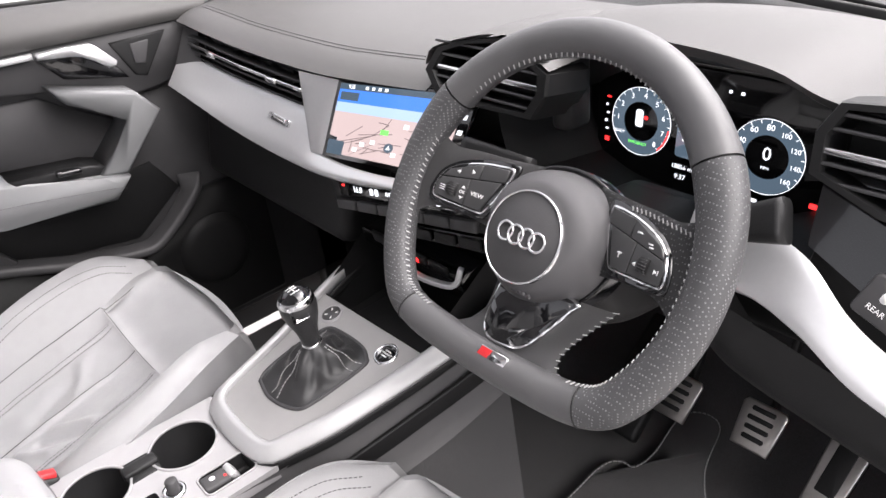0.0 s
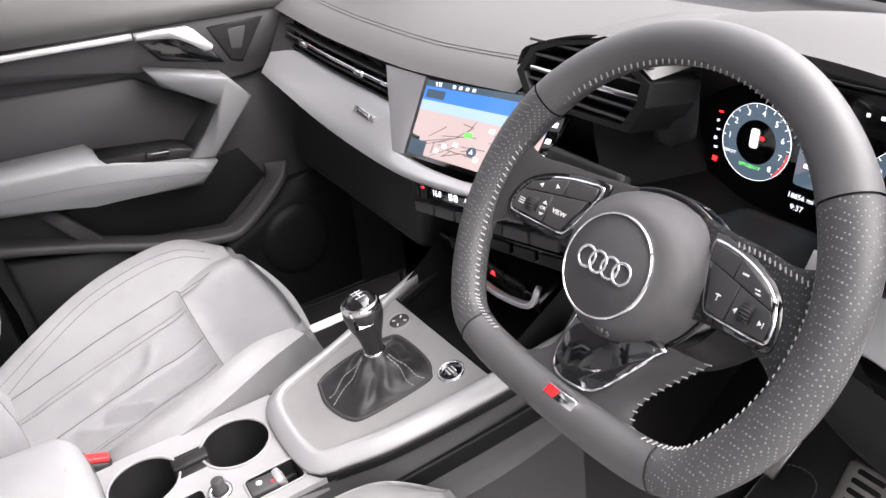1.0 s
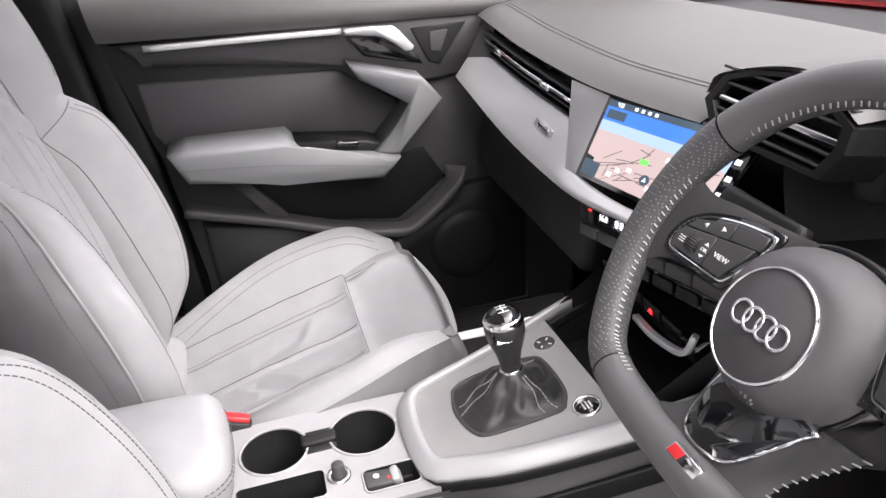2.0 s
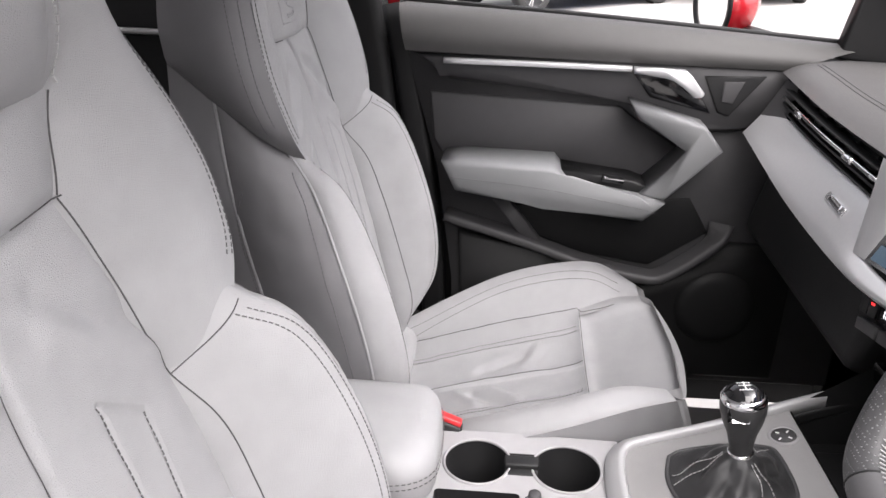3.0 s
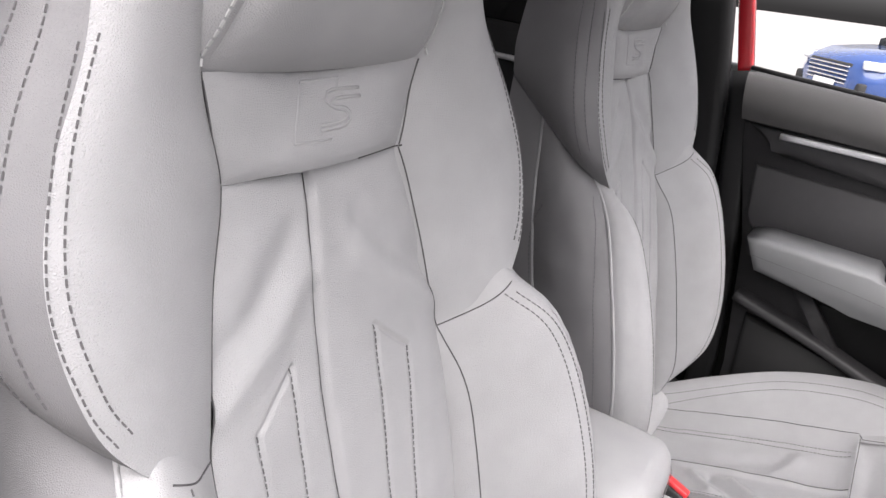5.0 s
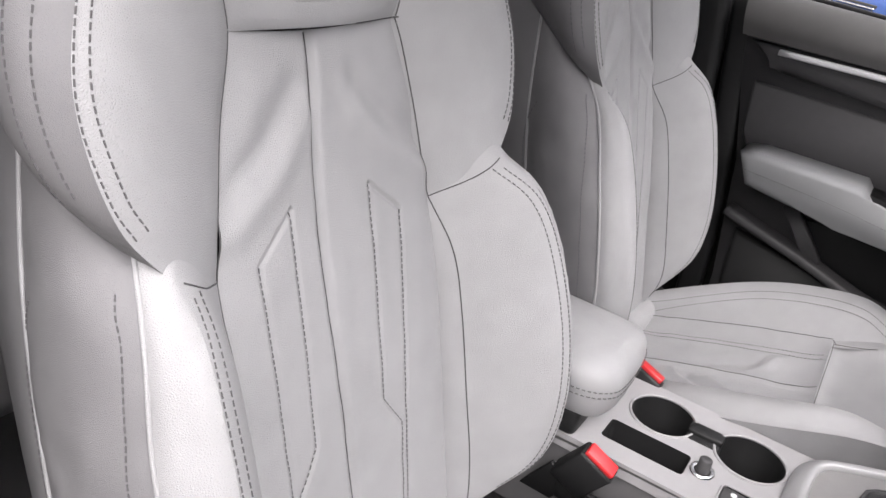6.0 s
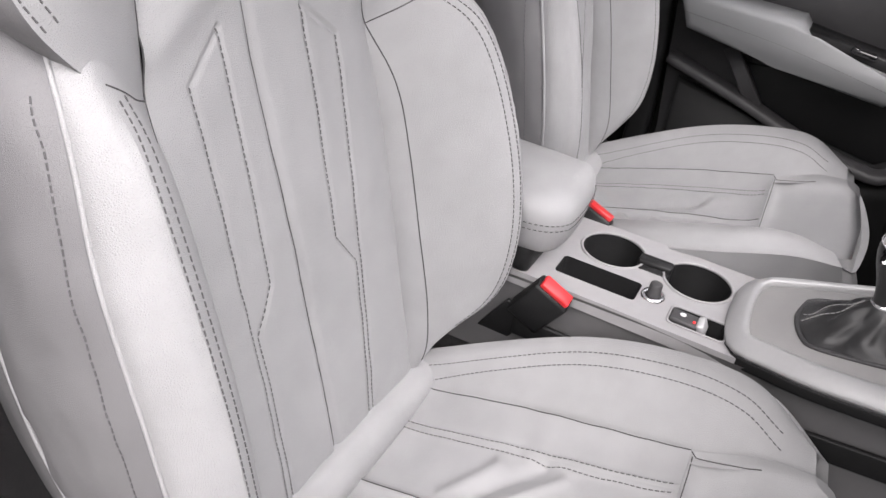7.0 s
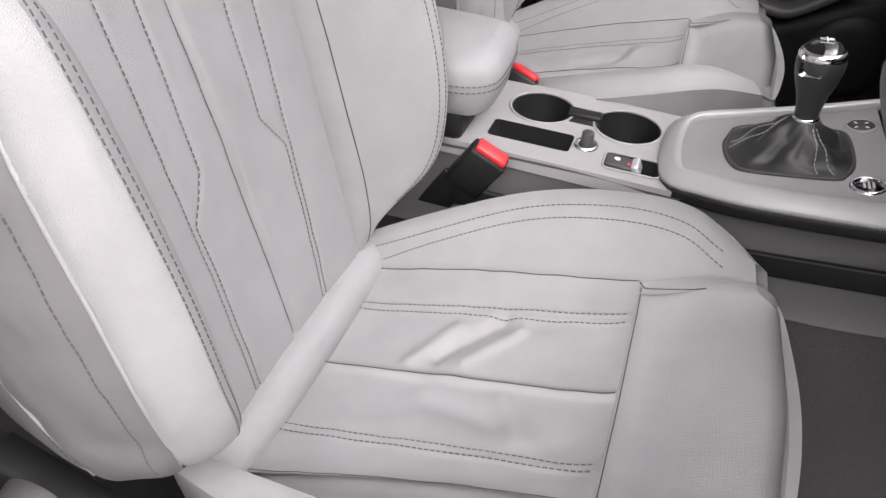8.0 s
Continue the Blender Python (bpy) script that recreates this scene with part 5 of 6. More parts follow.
start, sm2 = disc("start_button", 0.077, 0.061, 0.0185, BLACK_GLOSS, CHROME, "round start button with a chrome ring")
for i, w in enumerate((0.012, 0.015, 0.012)):
    mesh_part("button_print", prism(rounded(w, 0.0022, 0.0005), 0.002, 0.0024, sm2 @ Matrix.Translation((0, 0.0045 - i * 0.0045, 0))), WHITE_MARK, start)
roundb, rm2 = disc("drive_button", -0.065, 0.064, 0.0185, MID_PLASTIC, GREY_PLASTIC, "round grey button with four marks")
for a in range(4):
    mesh_part("button_print", prism(rounded(0.005, 0.0022, 0.0005), 0.002, 0.0024, rm2 @ pose(0, 0, 0, 0, 0, a * 90 + 45) @ Matrix.Translation((0.0085, 0, 0))), WHITE_MARK, roundb)
# storage recess in front of the gear plate
b = bmesh.new()
cave = [(-0.122, 0.088), (0.118, 0.094), (0.128, 0.30), (-0.14, 0.30)]
for i in range(4):
    (x, y), (x2, y2) = cave[i], cave[(i + 1) % 4]
    zt = [0.476, 0.478, 0.62, 0.62]
    b.faces.new([b.verts.new(v) for v in ((x, y, zt[i]), (x2, y2, zt[(i + 1) % 4]), (x2, y2, 0.415), (x, y, 0.415))])
b.faces.new([b.verts.new((x, y, 0.416)) for x, y in cave])
mesh_part("storage_recess", b, DARK_PLASTIC, console, "deep black storage recess", smooth=False)
mesh_part("recess_mat", prism(rounded(0.19, 0.15, 0.01), 0.418, 0.424, pose(-0.005, 0.19, 0), 0.002), DARK_PLASTIC, console, "black rubber mat in the recess")
for x in (-0.03, 0.03):
    mesh_part("usb_socket", box(bmesh.new(), (0.016, 0.006, 0.008), pose(x, 0.294, 0.50), 0.002), MID_PLASTIC, console)
tab = mesh_part("ashtray_lip", sweep(spline([(0.005, 0.165, 0.535), (0.06, 0.160, 0.540), (0.115, 0.165, 0.550), (0.128, 0.170, 0.580)], 16), rounded(0.010, 0.008, 0.002)), SILVER, console, "silver edge of the shelf")
# upper shelf
mesh_part("shelf", box(bmesh.new(), (0.24, 0.09, 0.03), pose(-0.005, 0.225, 0.548, 12), 0.004), BLACK_GLOSS, console, "gloss black shelf below the keys")
for i in range(4):
    mesh_part("shelf_key", box(bmesh.new(), (0.04, 0.006, 0.02), pose(-0.07 + i * 0.046, 0.179, 0.552, 12), 0.002), DARK_PLASTIC, console)
mesh_part("hazard_symbol", prism([(-0.006, -0.004), (0.006, -0.004), (0, 0.006)], 0, 0.0006, axes((0.022, 0.1755, 0.552), (1, 0, 0), (0, 0.2, 1))), GLOW_RED, console, "red hazard light mark")

# gear lever
lever = thing("gear_lever", (0.013, -0.014, 0.46), "gear lever with black leather gaiter and chrome-capped knob", "gear lever")
bm = bmesh.new()
ringT = Vector((0.013, -0.014, 0.505))
rows, n = [], len(g_line)
for j in range(15):
    t = j / 14
    row = []
    for i, p in enumerate(g_line):
        base = pm @ Vector((p.x, p.y, 0.002))
        a = math.atan2(p.y + 0.018, p.x - 0.006)
        tip = ringT + Vector((0.0135 * math.cos(a), 0.0135 * math.sin(a), 0))
        q = base.lerp(tip, t ** 0.85)
        slack = math.sin(math.pi * min(1, t * 1.02))
        wave = math.sin(a * 4 + 0.7) + 0.6 * math.sin(a * 7 + t * 5) + 0.35 * math.sin(a * 11 - t * 7)
        out = Vector((math.cos(a), math.sin(a), 0))
        q += out * (0.0050 * slack * wave * (1 - 0.5 * t)) + out * 0.002 * slack + Vector((0, 0, -0.012 * slack * (1 - t) + 0.004 * slack * math.sin(a * 5 + t * 9)))
        row.append(bm.verts.new(q))
    rows.append(row)
for a, b in zip(rows, rows[1:]):
    for i in range(n):
        bm.faces.new((a[i], a[(i + 1) % n], b[(i + 1) % n], b[i]))
gaiter = mesh_part("gaiter", bm, GAITER_LEATHER, lever, "folded black leather gaiter")
st = bmesh.new()
gv = [v.co for v in gaiter.data.vertices]
for col in (30, 33, 6, 9, 52, 55):
    stitch_run(st, [gv[j * n + col] + (gv[j * n + col] - Vector((0.006, -0.018, gv[j * n + col].z))).normalized() * 0.0012 for j in range(1, 14)], Vector((gv[5 * n + col].x - 0.006, gv[5 * n + col].y + 0.018, 0.01)).normalized(), pitch=0.0055)
mesh_part("stitching", st, THREAD_LIGHT, lever, "pale double stitching", smooth=False)
km = axes((0.013, -0.014, 0.505), (1, 0, 0.02), (0, 1, 0.10))
mesh_part("chrome_ring", lathe([(0.0125, -0.003), (0.0145, -0.002), (0.0145, 0.002), (0.0125, 0.003)], km, 32), CHROME, lever, "chrome ring under the knob")
knob = mesh_part("knob", lathe([(0.0130, 0.002), (0.0135, 0.012), (0.0165, 0.028), (0.0225, 0.046), (0.0255, 0.060), (0.0258, 0.068), (0.0245, 0.074)], km, 40), GAITER_LEATHER, lever, "black leather knob")
mesh_part("cap_ring", lathe([(0.0247, 0.073), (0.0255, 0.076), (0.0235, 0.081), (0.0215, 0.082)], km, 40), CHROME, knob, "chrome cap ring")
mesh_part("cap", lathe([(0.0222, 0.081), (0.018, 0.0865), (0.011, 0.0905), (0.0, 0.092)], km, 40), BLACK_GLOSS, knob, "gloss black cap")
mesh_part("chrome_face", patch([(0.026, 0.000, 0.058), (0.022, -0.022, 0.058)], [(0.012, 0.006, 0.083), (0.006, -0.018, 0.083)], [(0.026, 0, 0.058), (0.0235, 0.003, 0.074), (0.012, 0.006, 0.083)], [(0.022, -0.022, 0.058), (0.018, -0.022, 0.074), (0.006, -0.018, 0.083)], 8, 8, puff=0.004), CHROME, knob, "bright chrome insert")
for child in knob.children:
    if child.name.startswith("chrome_face"):
        child.data.transform(km)
gp = km @ Matrix.Translation((0, 0, 0.0921))
for x in (-0.007, 0, 0.007):
    mesh_part("shift_pattern", box(bmesh.new(), (0.0011, 0.014, 0.0006), gp @ Matrix.Translation((x, 0, -0.0012 if x else 0)), 0), WHITE_MARK, knob)
mesh_part("shift_pattern", box(bmesh.new(), (0.015, 0.0011, 0.0006), gp, 0), WHITE_MARK, knob)

# centre armrest
def arm_line(z, grow=0.0):
    return [(-0.078 - grow, -0.72, z), (-0.078 - grow, -0.50, z), (-0.074 - grow, -0.41, z), (-0.060, -0.382 + grow, z), (-0.02, -0.372 + grow, z), (0.05, -0.370 + grow, z), (0.078, -0.380 + grow, z), (0.092 + grow, -0.41, z), (0.096 + grow, -0.50, z), (0.096 + grow, -0.72, z)]
bm = bmesh.new()
rows = []
for z, grow, k in ((0.452, -0.006, 1), (0.462, 0.0, 1), (0.490, 0.004, 1), (0.508, 0.002, 1), (0.518, -0.004, 0.97), (0.525, -0.014, 0.85), (0.528, -0.02, 0.5), (0.529, -0.02, 0.0)):
    pts = spline(arm_line(z, grow), 60)
    rows.append([bm.verts.new((0.009 + (p.x - 0.009) * k, p.y, z)) for p in pts])
for a, b in zip(rows, rows[1:]):
    for i in range(60):
        bm.faces.new((a[i], a[i + 1], b[i + 1], b[i]))
arm = mesh_part("armrest", bm, LEATHER, console, "light grey padded leather armrest lid, closed")
st = bmesh.new()
for z in (0.486, 0.494):
    pts = [p + Vector((0, 0.0008, 0)) for p in spline(arm_line(z, 0.0042), 60)]
    for i in range(len(pts) - 1):
        d = pts[i + 1] - pts[i]
        out = Vector((-d.y, d.x, 0)).normalized()
        stitch_run(st, [pts[i], pts[i + 1]], out, pitch=0.0062)
mesh_part("stitching", st, THREAD, arm, smooth=False)
mesh_part("arm_base", box(bmesh.new(), (0.155, 0.33, 0.045), pose(0.009, -0.565, 0.435), 0.01), DARK_PLASTIC, arm, "black armrest base")


def buckle(at, turn, label):
    m = pose(*at, *turn)
    b = thing("seat_belt_buckle", at, label, "belt buckle", group="belt buckles")
    mesh_part("buckle_body", box(bmesh.new(), (0.026, 0.050, 0.072), m @ Matrix.Translation((0, 0, -0.038)), 0.004), DARK_PLASTIC, b, "black buckle body")
    mesh_part("release_button", box(bmesh.new(), (0.019, 0.042, 0.008), m @ Matrix.Translation((0, 0, 0.001)), 0.002), RED, b, "red release button")
    mesh_part("buckle_strap", box(bmesh.new(), (0.006, 0.04, 0.22), m @ Matrix.Translation((0, -0.01, -0.18)), 0.001), DARK_PLASTIC, b, "black strap")
    return b


buckle((0.112, -0.352, 0.425), (-30, 12, 0), "black belt buckle with red button beside the console")
buckle((-0.122, -0.372, 0.425), (-20, -14, 0), "black belt buckle with red button beside the passenger seat")

# ---- steering wheel ----
WT = radians(33.2)
W_UP, W_OUT = Vector((0, math.sin(WT), math.cos(WT))), Vector((0, -math.cos(WT), math.sin(WT)))
WM = axes(Vector((0.37, 0.056, 0.769)) + W_UP * 0.012, (1, 0, 0), W_UP)
wheel = thing("steering_wheel", (0.37, 0.20, 0.70), "flat-bottomed black leather steering wheel with perforated grips", "steering wheel")
PERF = bpy.data.materials.new("perforated_leather_glints")
PERF.use_nodes = True
n_, k_ = PERF.node_tree.nodes, PERF.node_tree.links
pb = n_["Principled BSDF"]
pb.inputs["Roughness"].default_value = 0.45
tc, vor, rp = n_.new("ShaderNodeTexCoord"), n_.new("ShaderNodeTexVoronoi"), n_.new("ShaderNodeMapRange")
vor.inputs["Scale"].default_value, vor.inputs["Randomness"].default_value = 330, 0.15
rp.inputs["From Min"].default_value, rp.inputs["From Max"].default_value = 0.20, 0.30
k_.new(tc.outputs["Object"], vor.inputs["Vector"])
k_.new(vor.outputs["Distance"], rp.inputs["Value"])
mixc = n_.new("ShaderNodeMix")
mixc.data_type = "RGBA"
# perforations coloured paler than the leather, for the light they reflect
mixc.inputs["A"].default_value, mixc.inputs["B"].default_value = (0.19, 0.19, 0.195, 1), (0.062, 0.062, 0.064, 1)
k_.new(rp.outputs[0], mixc.inputs["Factor"])
k_.new(mixc.outputs["Result"], pb.inputs["Base Color"])
bp = n_.new("ShaderNodeBump")
bp.inputs["Strength"].default_value, bp.inputs["Distance"].default_value = 0.6, 0.001
k_.new(rp.outputs[0], bp.inputs["Height"])
k_.new(bp.outputs[0], pb.inputs["Normal"])

R = 0.1765


def rim_point(a):
    """Centre line of the rim at angle a, in degrees from the car's right, flattened below."""
    x, y = R * math.cos(radians(a)), R * math.sin(radians(a))
    floor_y = -0.1345
    if y < floor_y + 0.03:
        d = (floor_y + 0.03) - y
        y = floor_y + 0.03 - 0.03 * (1 - math.exp(-d / 0.03))
    return Vector((x, y, 0))


def rim_part(a0, a1, n, mat, name, fat=1.0):
    bm = bmesh.new()
    rows = []
    for i in range(n + 1):
        a = a0 + (a1 - a0) * i / n
        c = rim_point(a)
        d = (rim_point(a + 1) - rim_point(a - 1)).normalized()
        side = Vector((d.y, -d.x, 0))
        thumb = 1 + 0.12 * (math.exp(-((a - 30) / 16) ** 2) + math.exp(-((a - 150) / 16) ** 2))
        rows.append([bm.verts.new(WM @ (c + side * 0.0182 * thumb * fat * math.cos(2 * math.pi * j / 20) + Vector((0, 0, 0.0166 * thumb * fat * math.sin(2 * math.pi * j / 20))))) for j in range(20)])
    for a, b in zip(rows, rows[1:]):
        for j in range(20):
            bm.faces.new((a[j], a[(j + 1) % 20], b[(j + 1) % 20], b[j]))
    return mesh_part(name, bm, mat, wheel, "perforated leather grip" if mat is PERF else "smooth black leather rim")


rim_part(34, 146, 60, BLACK_LEATHER, "rim_top")
rim_part(146.6, 230, 48, PERF, "rim_grip")
rim_part(230.6, 309.4, 48, BLACK_LEATHER, "rim_bottom")
rim_part(-50, 33.4, 48, PERF, "rim_grip")
for a in (33.7, 146.3, 230.3, 309.7):
    bm = bmesh.new()
    c = rim_point(a)
    d = (rim_point(a + 1) - rim_point(a - 1)).normalized()
    side = Vector((d.y, -d.x, 0))
    sweep([WM @ (c + side * 0.0180 * math.cos(2 * math.pi * j / 24) + Vector((0, 0, 0.0164 * math.sin(2 * math.pi * j / 24)))) for j in range(24)], circle(0.0011, 6), up=WM.to_3x3() @ d, closed=True, bm=bm)
    mesh_part("rim_seam", bm, DARK_PLASTIC, wheel)
st = bmesh.new()
for a in [b for b in np.arange(0, 360, 2.2) if not 240 < b < 302]:
    c = rim_point(a)
    d = (rim_point(a + 1) - rim_point(a - 1)).normalized()
    side = Vector((d.y, -d.x, 0))
    p = c - side * 0.0178 + Vector((0, 0, 0.0058))
    box(st, (0.0011, 0.0010, 0.0046), WM @ axes(p, d, side) @ pose(0, 0, 0, 28, 24, 0))
mesh_part("stitching", st, THREAD_LIGHT, wheel, "pale hand stitching round the rim", smooth=False)

# hub: a domed airbag cover, and behind it the gloss collar that parts it from the spokes
def hub_round(profile, cx, cy, n=64):
    bm = bmesh.new()
    rows = []
    for r, h in profile:
        row = []
        for i in range(n):
            a = 2 * math.pi * i / n
            k = 1 + (0.02 * math.cos(2 * a) + 0.025 * math.sin(3 * a + 0.2)) * (r > 0.05)
            row.append(bm.verts.new(WM @ Vector((cx + r * k * math.cos(a), cy + r * (k - 0.02) * math.sin(a), h))))
        rows.append(row)
    for a, b in zip(rows, rows[1:]):
        for i in range(n):
            bm.faces.new((a[i], a[(i + 1) % n], b[(i + 1) % n], b[i]))
    return bm


HUB = material("hub_skin", (0.085, 0.083, 0.086), 0.48, vary=0.06, bump=0.35, bump_scale=900, cells=True)
hub = mesh_part("hub", hub_round(((0.0685, -0.056), (0.0685, -0.032), (0.0675, -0.024), (0.0645, -0.014), (0.059, -0.004), (0.0525, 0.0025), (0.047, 0.0055), (0.042, 0.0066), (0.020, 0.0075), (0.0001, 0.0075)), 0.002, -0.006), HUB, wheel, "dark grey airbag cover")
mesh_part("hub_collar", hub_round(((0.0735, -0.056), (0.0735, -0.036), (0.0725, -0.0335), (0.0690, -0.0330), (0.0687, -0.040)), 0.002, -0.005), BLACK_GLOSS, hub, "gloss black collar round the airbag cover")
LM = WM @ Matrix.Translation((-0.0015, -0.0118, 0.0070))
mesh_part("badge_disc", lathe([(0.0418, 0.0), (0.0412, 0.0012), (0, 0.0016)], LM, 64), MID_PLASTIC, hub, "matt dark disc")
mesh_part("badge_ring", lathe([(0.0415, -0.001), (0.0421, 0.0022), (0.0431, 0.0030), (0.0443, 0.0016), (0.0447, -0.002)], LM, 72), CHROME, hub, "thin chrome ring")
for i in range(4):
    mesh_part("emblem_ring", sweep([LM @ Vector((-0.0195 + 0.0130 * i + 0.0088 * math.cos(2 * math.pi * j / 32), 0.0088 * math.sin(2 * math.pi * j / 32), 0.0026 + 0.0005 * (i % 2))) for j in range(32)], circle(0.00145, 8), up=W_OUT, closed=True), CHROME, hub, "chrome emblem ring")
font_mesh("AIRBAG", 0.0075, LM @ Matrix.Translation((0.012, -0.0495, -0.0085)) @ pose(0, 0, 0, 42), HUB, "lettering", hub, depth=0.0012)

# spokes
def wheel_plate(outline, low, high, bevel=0.003, seg=3, at=None):
    return prism(outline, low, high, at or WM, bevel, seg)


def shrink(outline, d):
    """The outline drawn in by about d on all sides."""
    cx, cy = sum(p[0] for p in outline) / len(outline), sum(p[1] for p in outline) / len(outline)
    wx, wy = max(abs(p[0] - cx) for p in outline), max(abs(p[1] - cy) for p in outline)
    return [(cx + (x - cx) * (1 - d / wx), cy + (y - cy) * (1 - d / wy)) for x, y in outline]


def soft_outline(pts, n=60):
    return [(p.x, p.y) for p in spline([(x, y, 0) for x, y in pts + pts[:1]], n)[:-1]]


KEY_TRIM = [(0.060, 0.0435), (0.075, 0.0430), (0.095, 0.0395), (0.116, 0.0325), (0.130, 0.0235), (0.137, 0.014), (0.1405, 0.002), (0.1405, -0.006), (0.136, -0.0095), (0.110, -0.0100), (0.083, -0.0105), (0.077, -0.007), (0.069, 0.010), (0.060, 0.034)]
for sx in (-1, 1):
    # the spokes sink from the rim towards the hub
    SM = WM @ Matrix(((1, 0, 0, 0), (0, 1, 0, 0), (sx * 0.25, 0, 1, -0.037), (0, 0, 0, 1)))
    tops = [(0.030, 0.056), (0.070, 0.052), (0.105, 0.0500), (0.135, 0.048), (0.158, 0.060), (0.172, 0.085)]
    lows = [(0.030, -0.030), (0.070, -0.020), (0.105, -0.0165), (0.135, -0.0185), (0.156, -0.032), (0.170, -0.055)]
    bm = patch([SM @ Vector((sx * x, y, -0.005)) for x, y in lows], [SM @ Vector((sx * x, y, -0.005)) for x, y in tops],
               [SM @ Vector((sx * lows[0][0], lows[0][1], -0.005)), SM @ Vector((sx * tops[0][0], tops[0][1], -0.005))],
               [SM @ Vector((sx * lows[-1][0], lows[-1][1], -0.005)), SM @ Vector((sx * tops[-1][0], tops[-1][1], -0.005))], 40, 20, puff=0.004, sharp=4, flip=sx < 0)
    bmesh.ops.solidify(bm, geom=bm.faces[:], thickness=0.018)
    spoke = mesh_part("spoke", bm, PERF if sx > 0 else BLACK_LEATHER, wheel, "black leather spoke with a key pad")
    trim = soft_outline([(sx * x, y) for x, y in KEY_TRIM][::sx], 70)
    mesh_part("key_surround", wheel_plate(shrink(trim, -0.0045), -0.010, 0.0002, 0.002, at=SM), BLACK_GLOSS, spoke, "gloss black surround of the keys")
    mesh_part("key_trim", wheel_plate(trim, -0.004, 0.0014, 0.0008, at=SM), CHROME, spoke, "thin chrome line round the keys")
    pad = mesh_part("key_pad", wheel_plate(shrink(trim, 0.0017), -0.004, 0.0019, 0.0005, at=SM), BLACK_GLOSS, spoke, "black key pad")
    keys = (((0.0635, 0.0275), (0.0915, 0.0225), (0.0915, 0.0378), (0.0635, 0.0408)), ((0.0925, 0.0222), (0.1325, 0.0145), (0.1265, 0.0235), (0.0925, 0.0376)),
            ((0.0815, -0.0075), (0.1005, -0.0075), (0.1005, 0.0198), (0.0680, 0.0262)), ((0.1015, -0.0075), (0.1375, -0.0068), (0.1365, 0.0070), (0.1330, 0.0132), (0.1015, 0.0196)))
    for key in keys:
        mesh_part("key", wheel_plate([(sx * x, y) for x, y in key][::sx], -0.002, 0.0034, 0.0009, at=SM), KEY_PLASTIC, pad)
    tw = (sx * 0.1165, 0.0045)
    mesh_part("thumb_wheel", lathe([(0, 0.0052), (0.0066, 0.0052), (0.0074, 0.004), (0.0074, -0.004), (0.0066, -0.0052), (0, -0.0052)], SM @ Matrix.Translation((*tw, 0.001)) @ pose(0, 0, 0, 0, 90, 0), 24), DARK_PLASTIC, pad, "ribbed thumb wheel")
    for i in range(9):
        a = radians(10 + 20 * i)
        mesh_part("wheel_rib", box(bmesh.new(), (0.0100, 0.0008, 0.0008), SM @ Matrix.Translation((tw[0], tw[1] + 0.0075 * math.cos(a), 0.001 + 0.0075 * math.sin(a))), 0), MID_PLASTIC, pad)
    if sx < 0:
        font_mesh("VIEW", 0.0062, SM @ Matrix.Translation((-0.0885, 0.0065, 0.0036)), WHITE_MARK, "lettering", pad)
        font_mesh("OK", 0.0046, SM @ Matrix.Translation((-0.1055, 0.0045, 0.0036)), WHITE_MARK, "lettering", pad)
        marks = [[(-0.1185, 0.0235), (-0.1145, 0.0258), (-0.1145, 0.0212)], [(-0.0975, 0.0275), (-0.1015, 0.0252), (-0.1015, 0.0298)], [(-0.1055, 0.0115), (-0.1030, 0.0085), (-0.1080, 0.0085)], [(-0.1055, -0.0030), (-0.1080, 0.0), (-0.1030, 0.0)]]
        bars_ = ((-0.1290, 0.0030, 0.006, 0.0009), (-0.1290, 0.0052, 0.006, 0.0009), (-0.1290, 0.0008, 0.006, 0.0009))
    else:
        marks = [[(0.1280, 0.0050), (0.1315, 0.0028), (0.1280, 0.0006)], [(0.1040, 0.0028), (0.1075, 0.0050), (0.1075, 0.0006)]]
        bars_ = ((0.0870, 0.0068, 0.0055, 0.0011), (0.0870, 0.0050, 0.0011, 0.0055), (0.1010, 0.0285, 0.0065, 0.0016), (0.1160, 0.0225, 0.0050, 0.0012), (0.1175, 0.0200, 0.0050, 0.0012), (0.1325, 0.0028, 0.0008, 0.0042))
    for m_ in marks:
        mesh_part("key_mark", wheel_plate(m_, 0.0032, 0.0037, 0, at=SM), WHITE_MARK, pad)
    for x, y, w, h in bars_:
        mesh_part("key_mark", prism([(-w / 2, -h / 2), (w / 2, -h / 2), (w / 2, h / 2), (-w / 2, h / 2)], 0.0032, 0.0037, SM @ Matrix.Translation((x, y, 0))), WHITE_MARK, pad)
    # stitching where the leather of the spoke is drawn together
    st = bmesh.new()
    if sx > 0:
        for i in range(16):
            x = 0.082 + 0.0050 * i
            box(st, (0.0010, 0.0042, 0.0010), SM @ Matrix.Translation((x, 0.0455 - 0.10 * max(0, x - 0.10), 0.0008)) @ pose(0, 0, 0, 0, 0, 32))
        mesh_part("stitching", st, THREAD_LIGHT, spoke, "pale stitching along the spoke", smooth=False)
    else:
        st.free()


def on_wheel(pts):
    return [WM @ Vector(p) for p in pts]


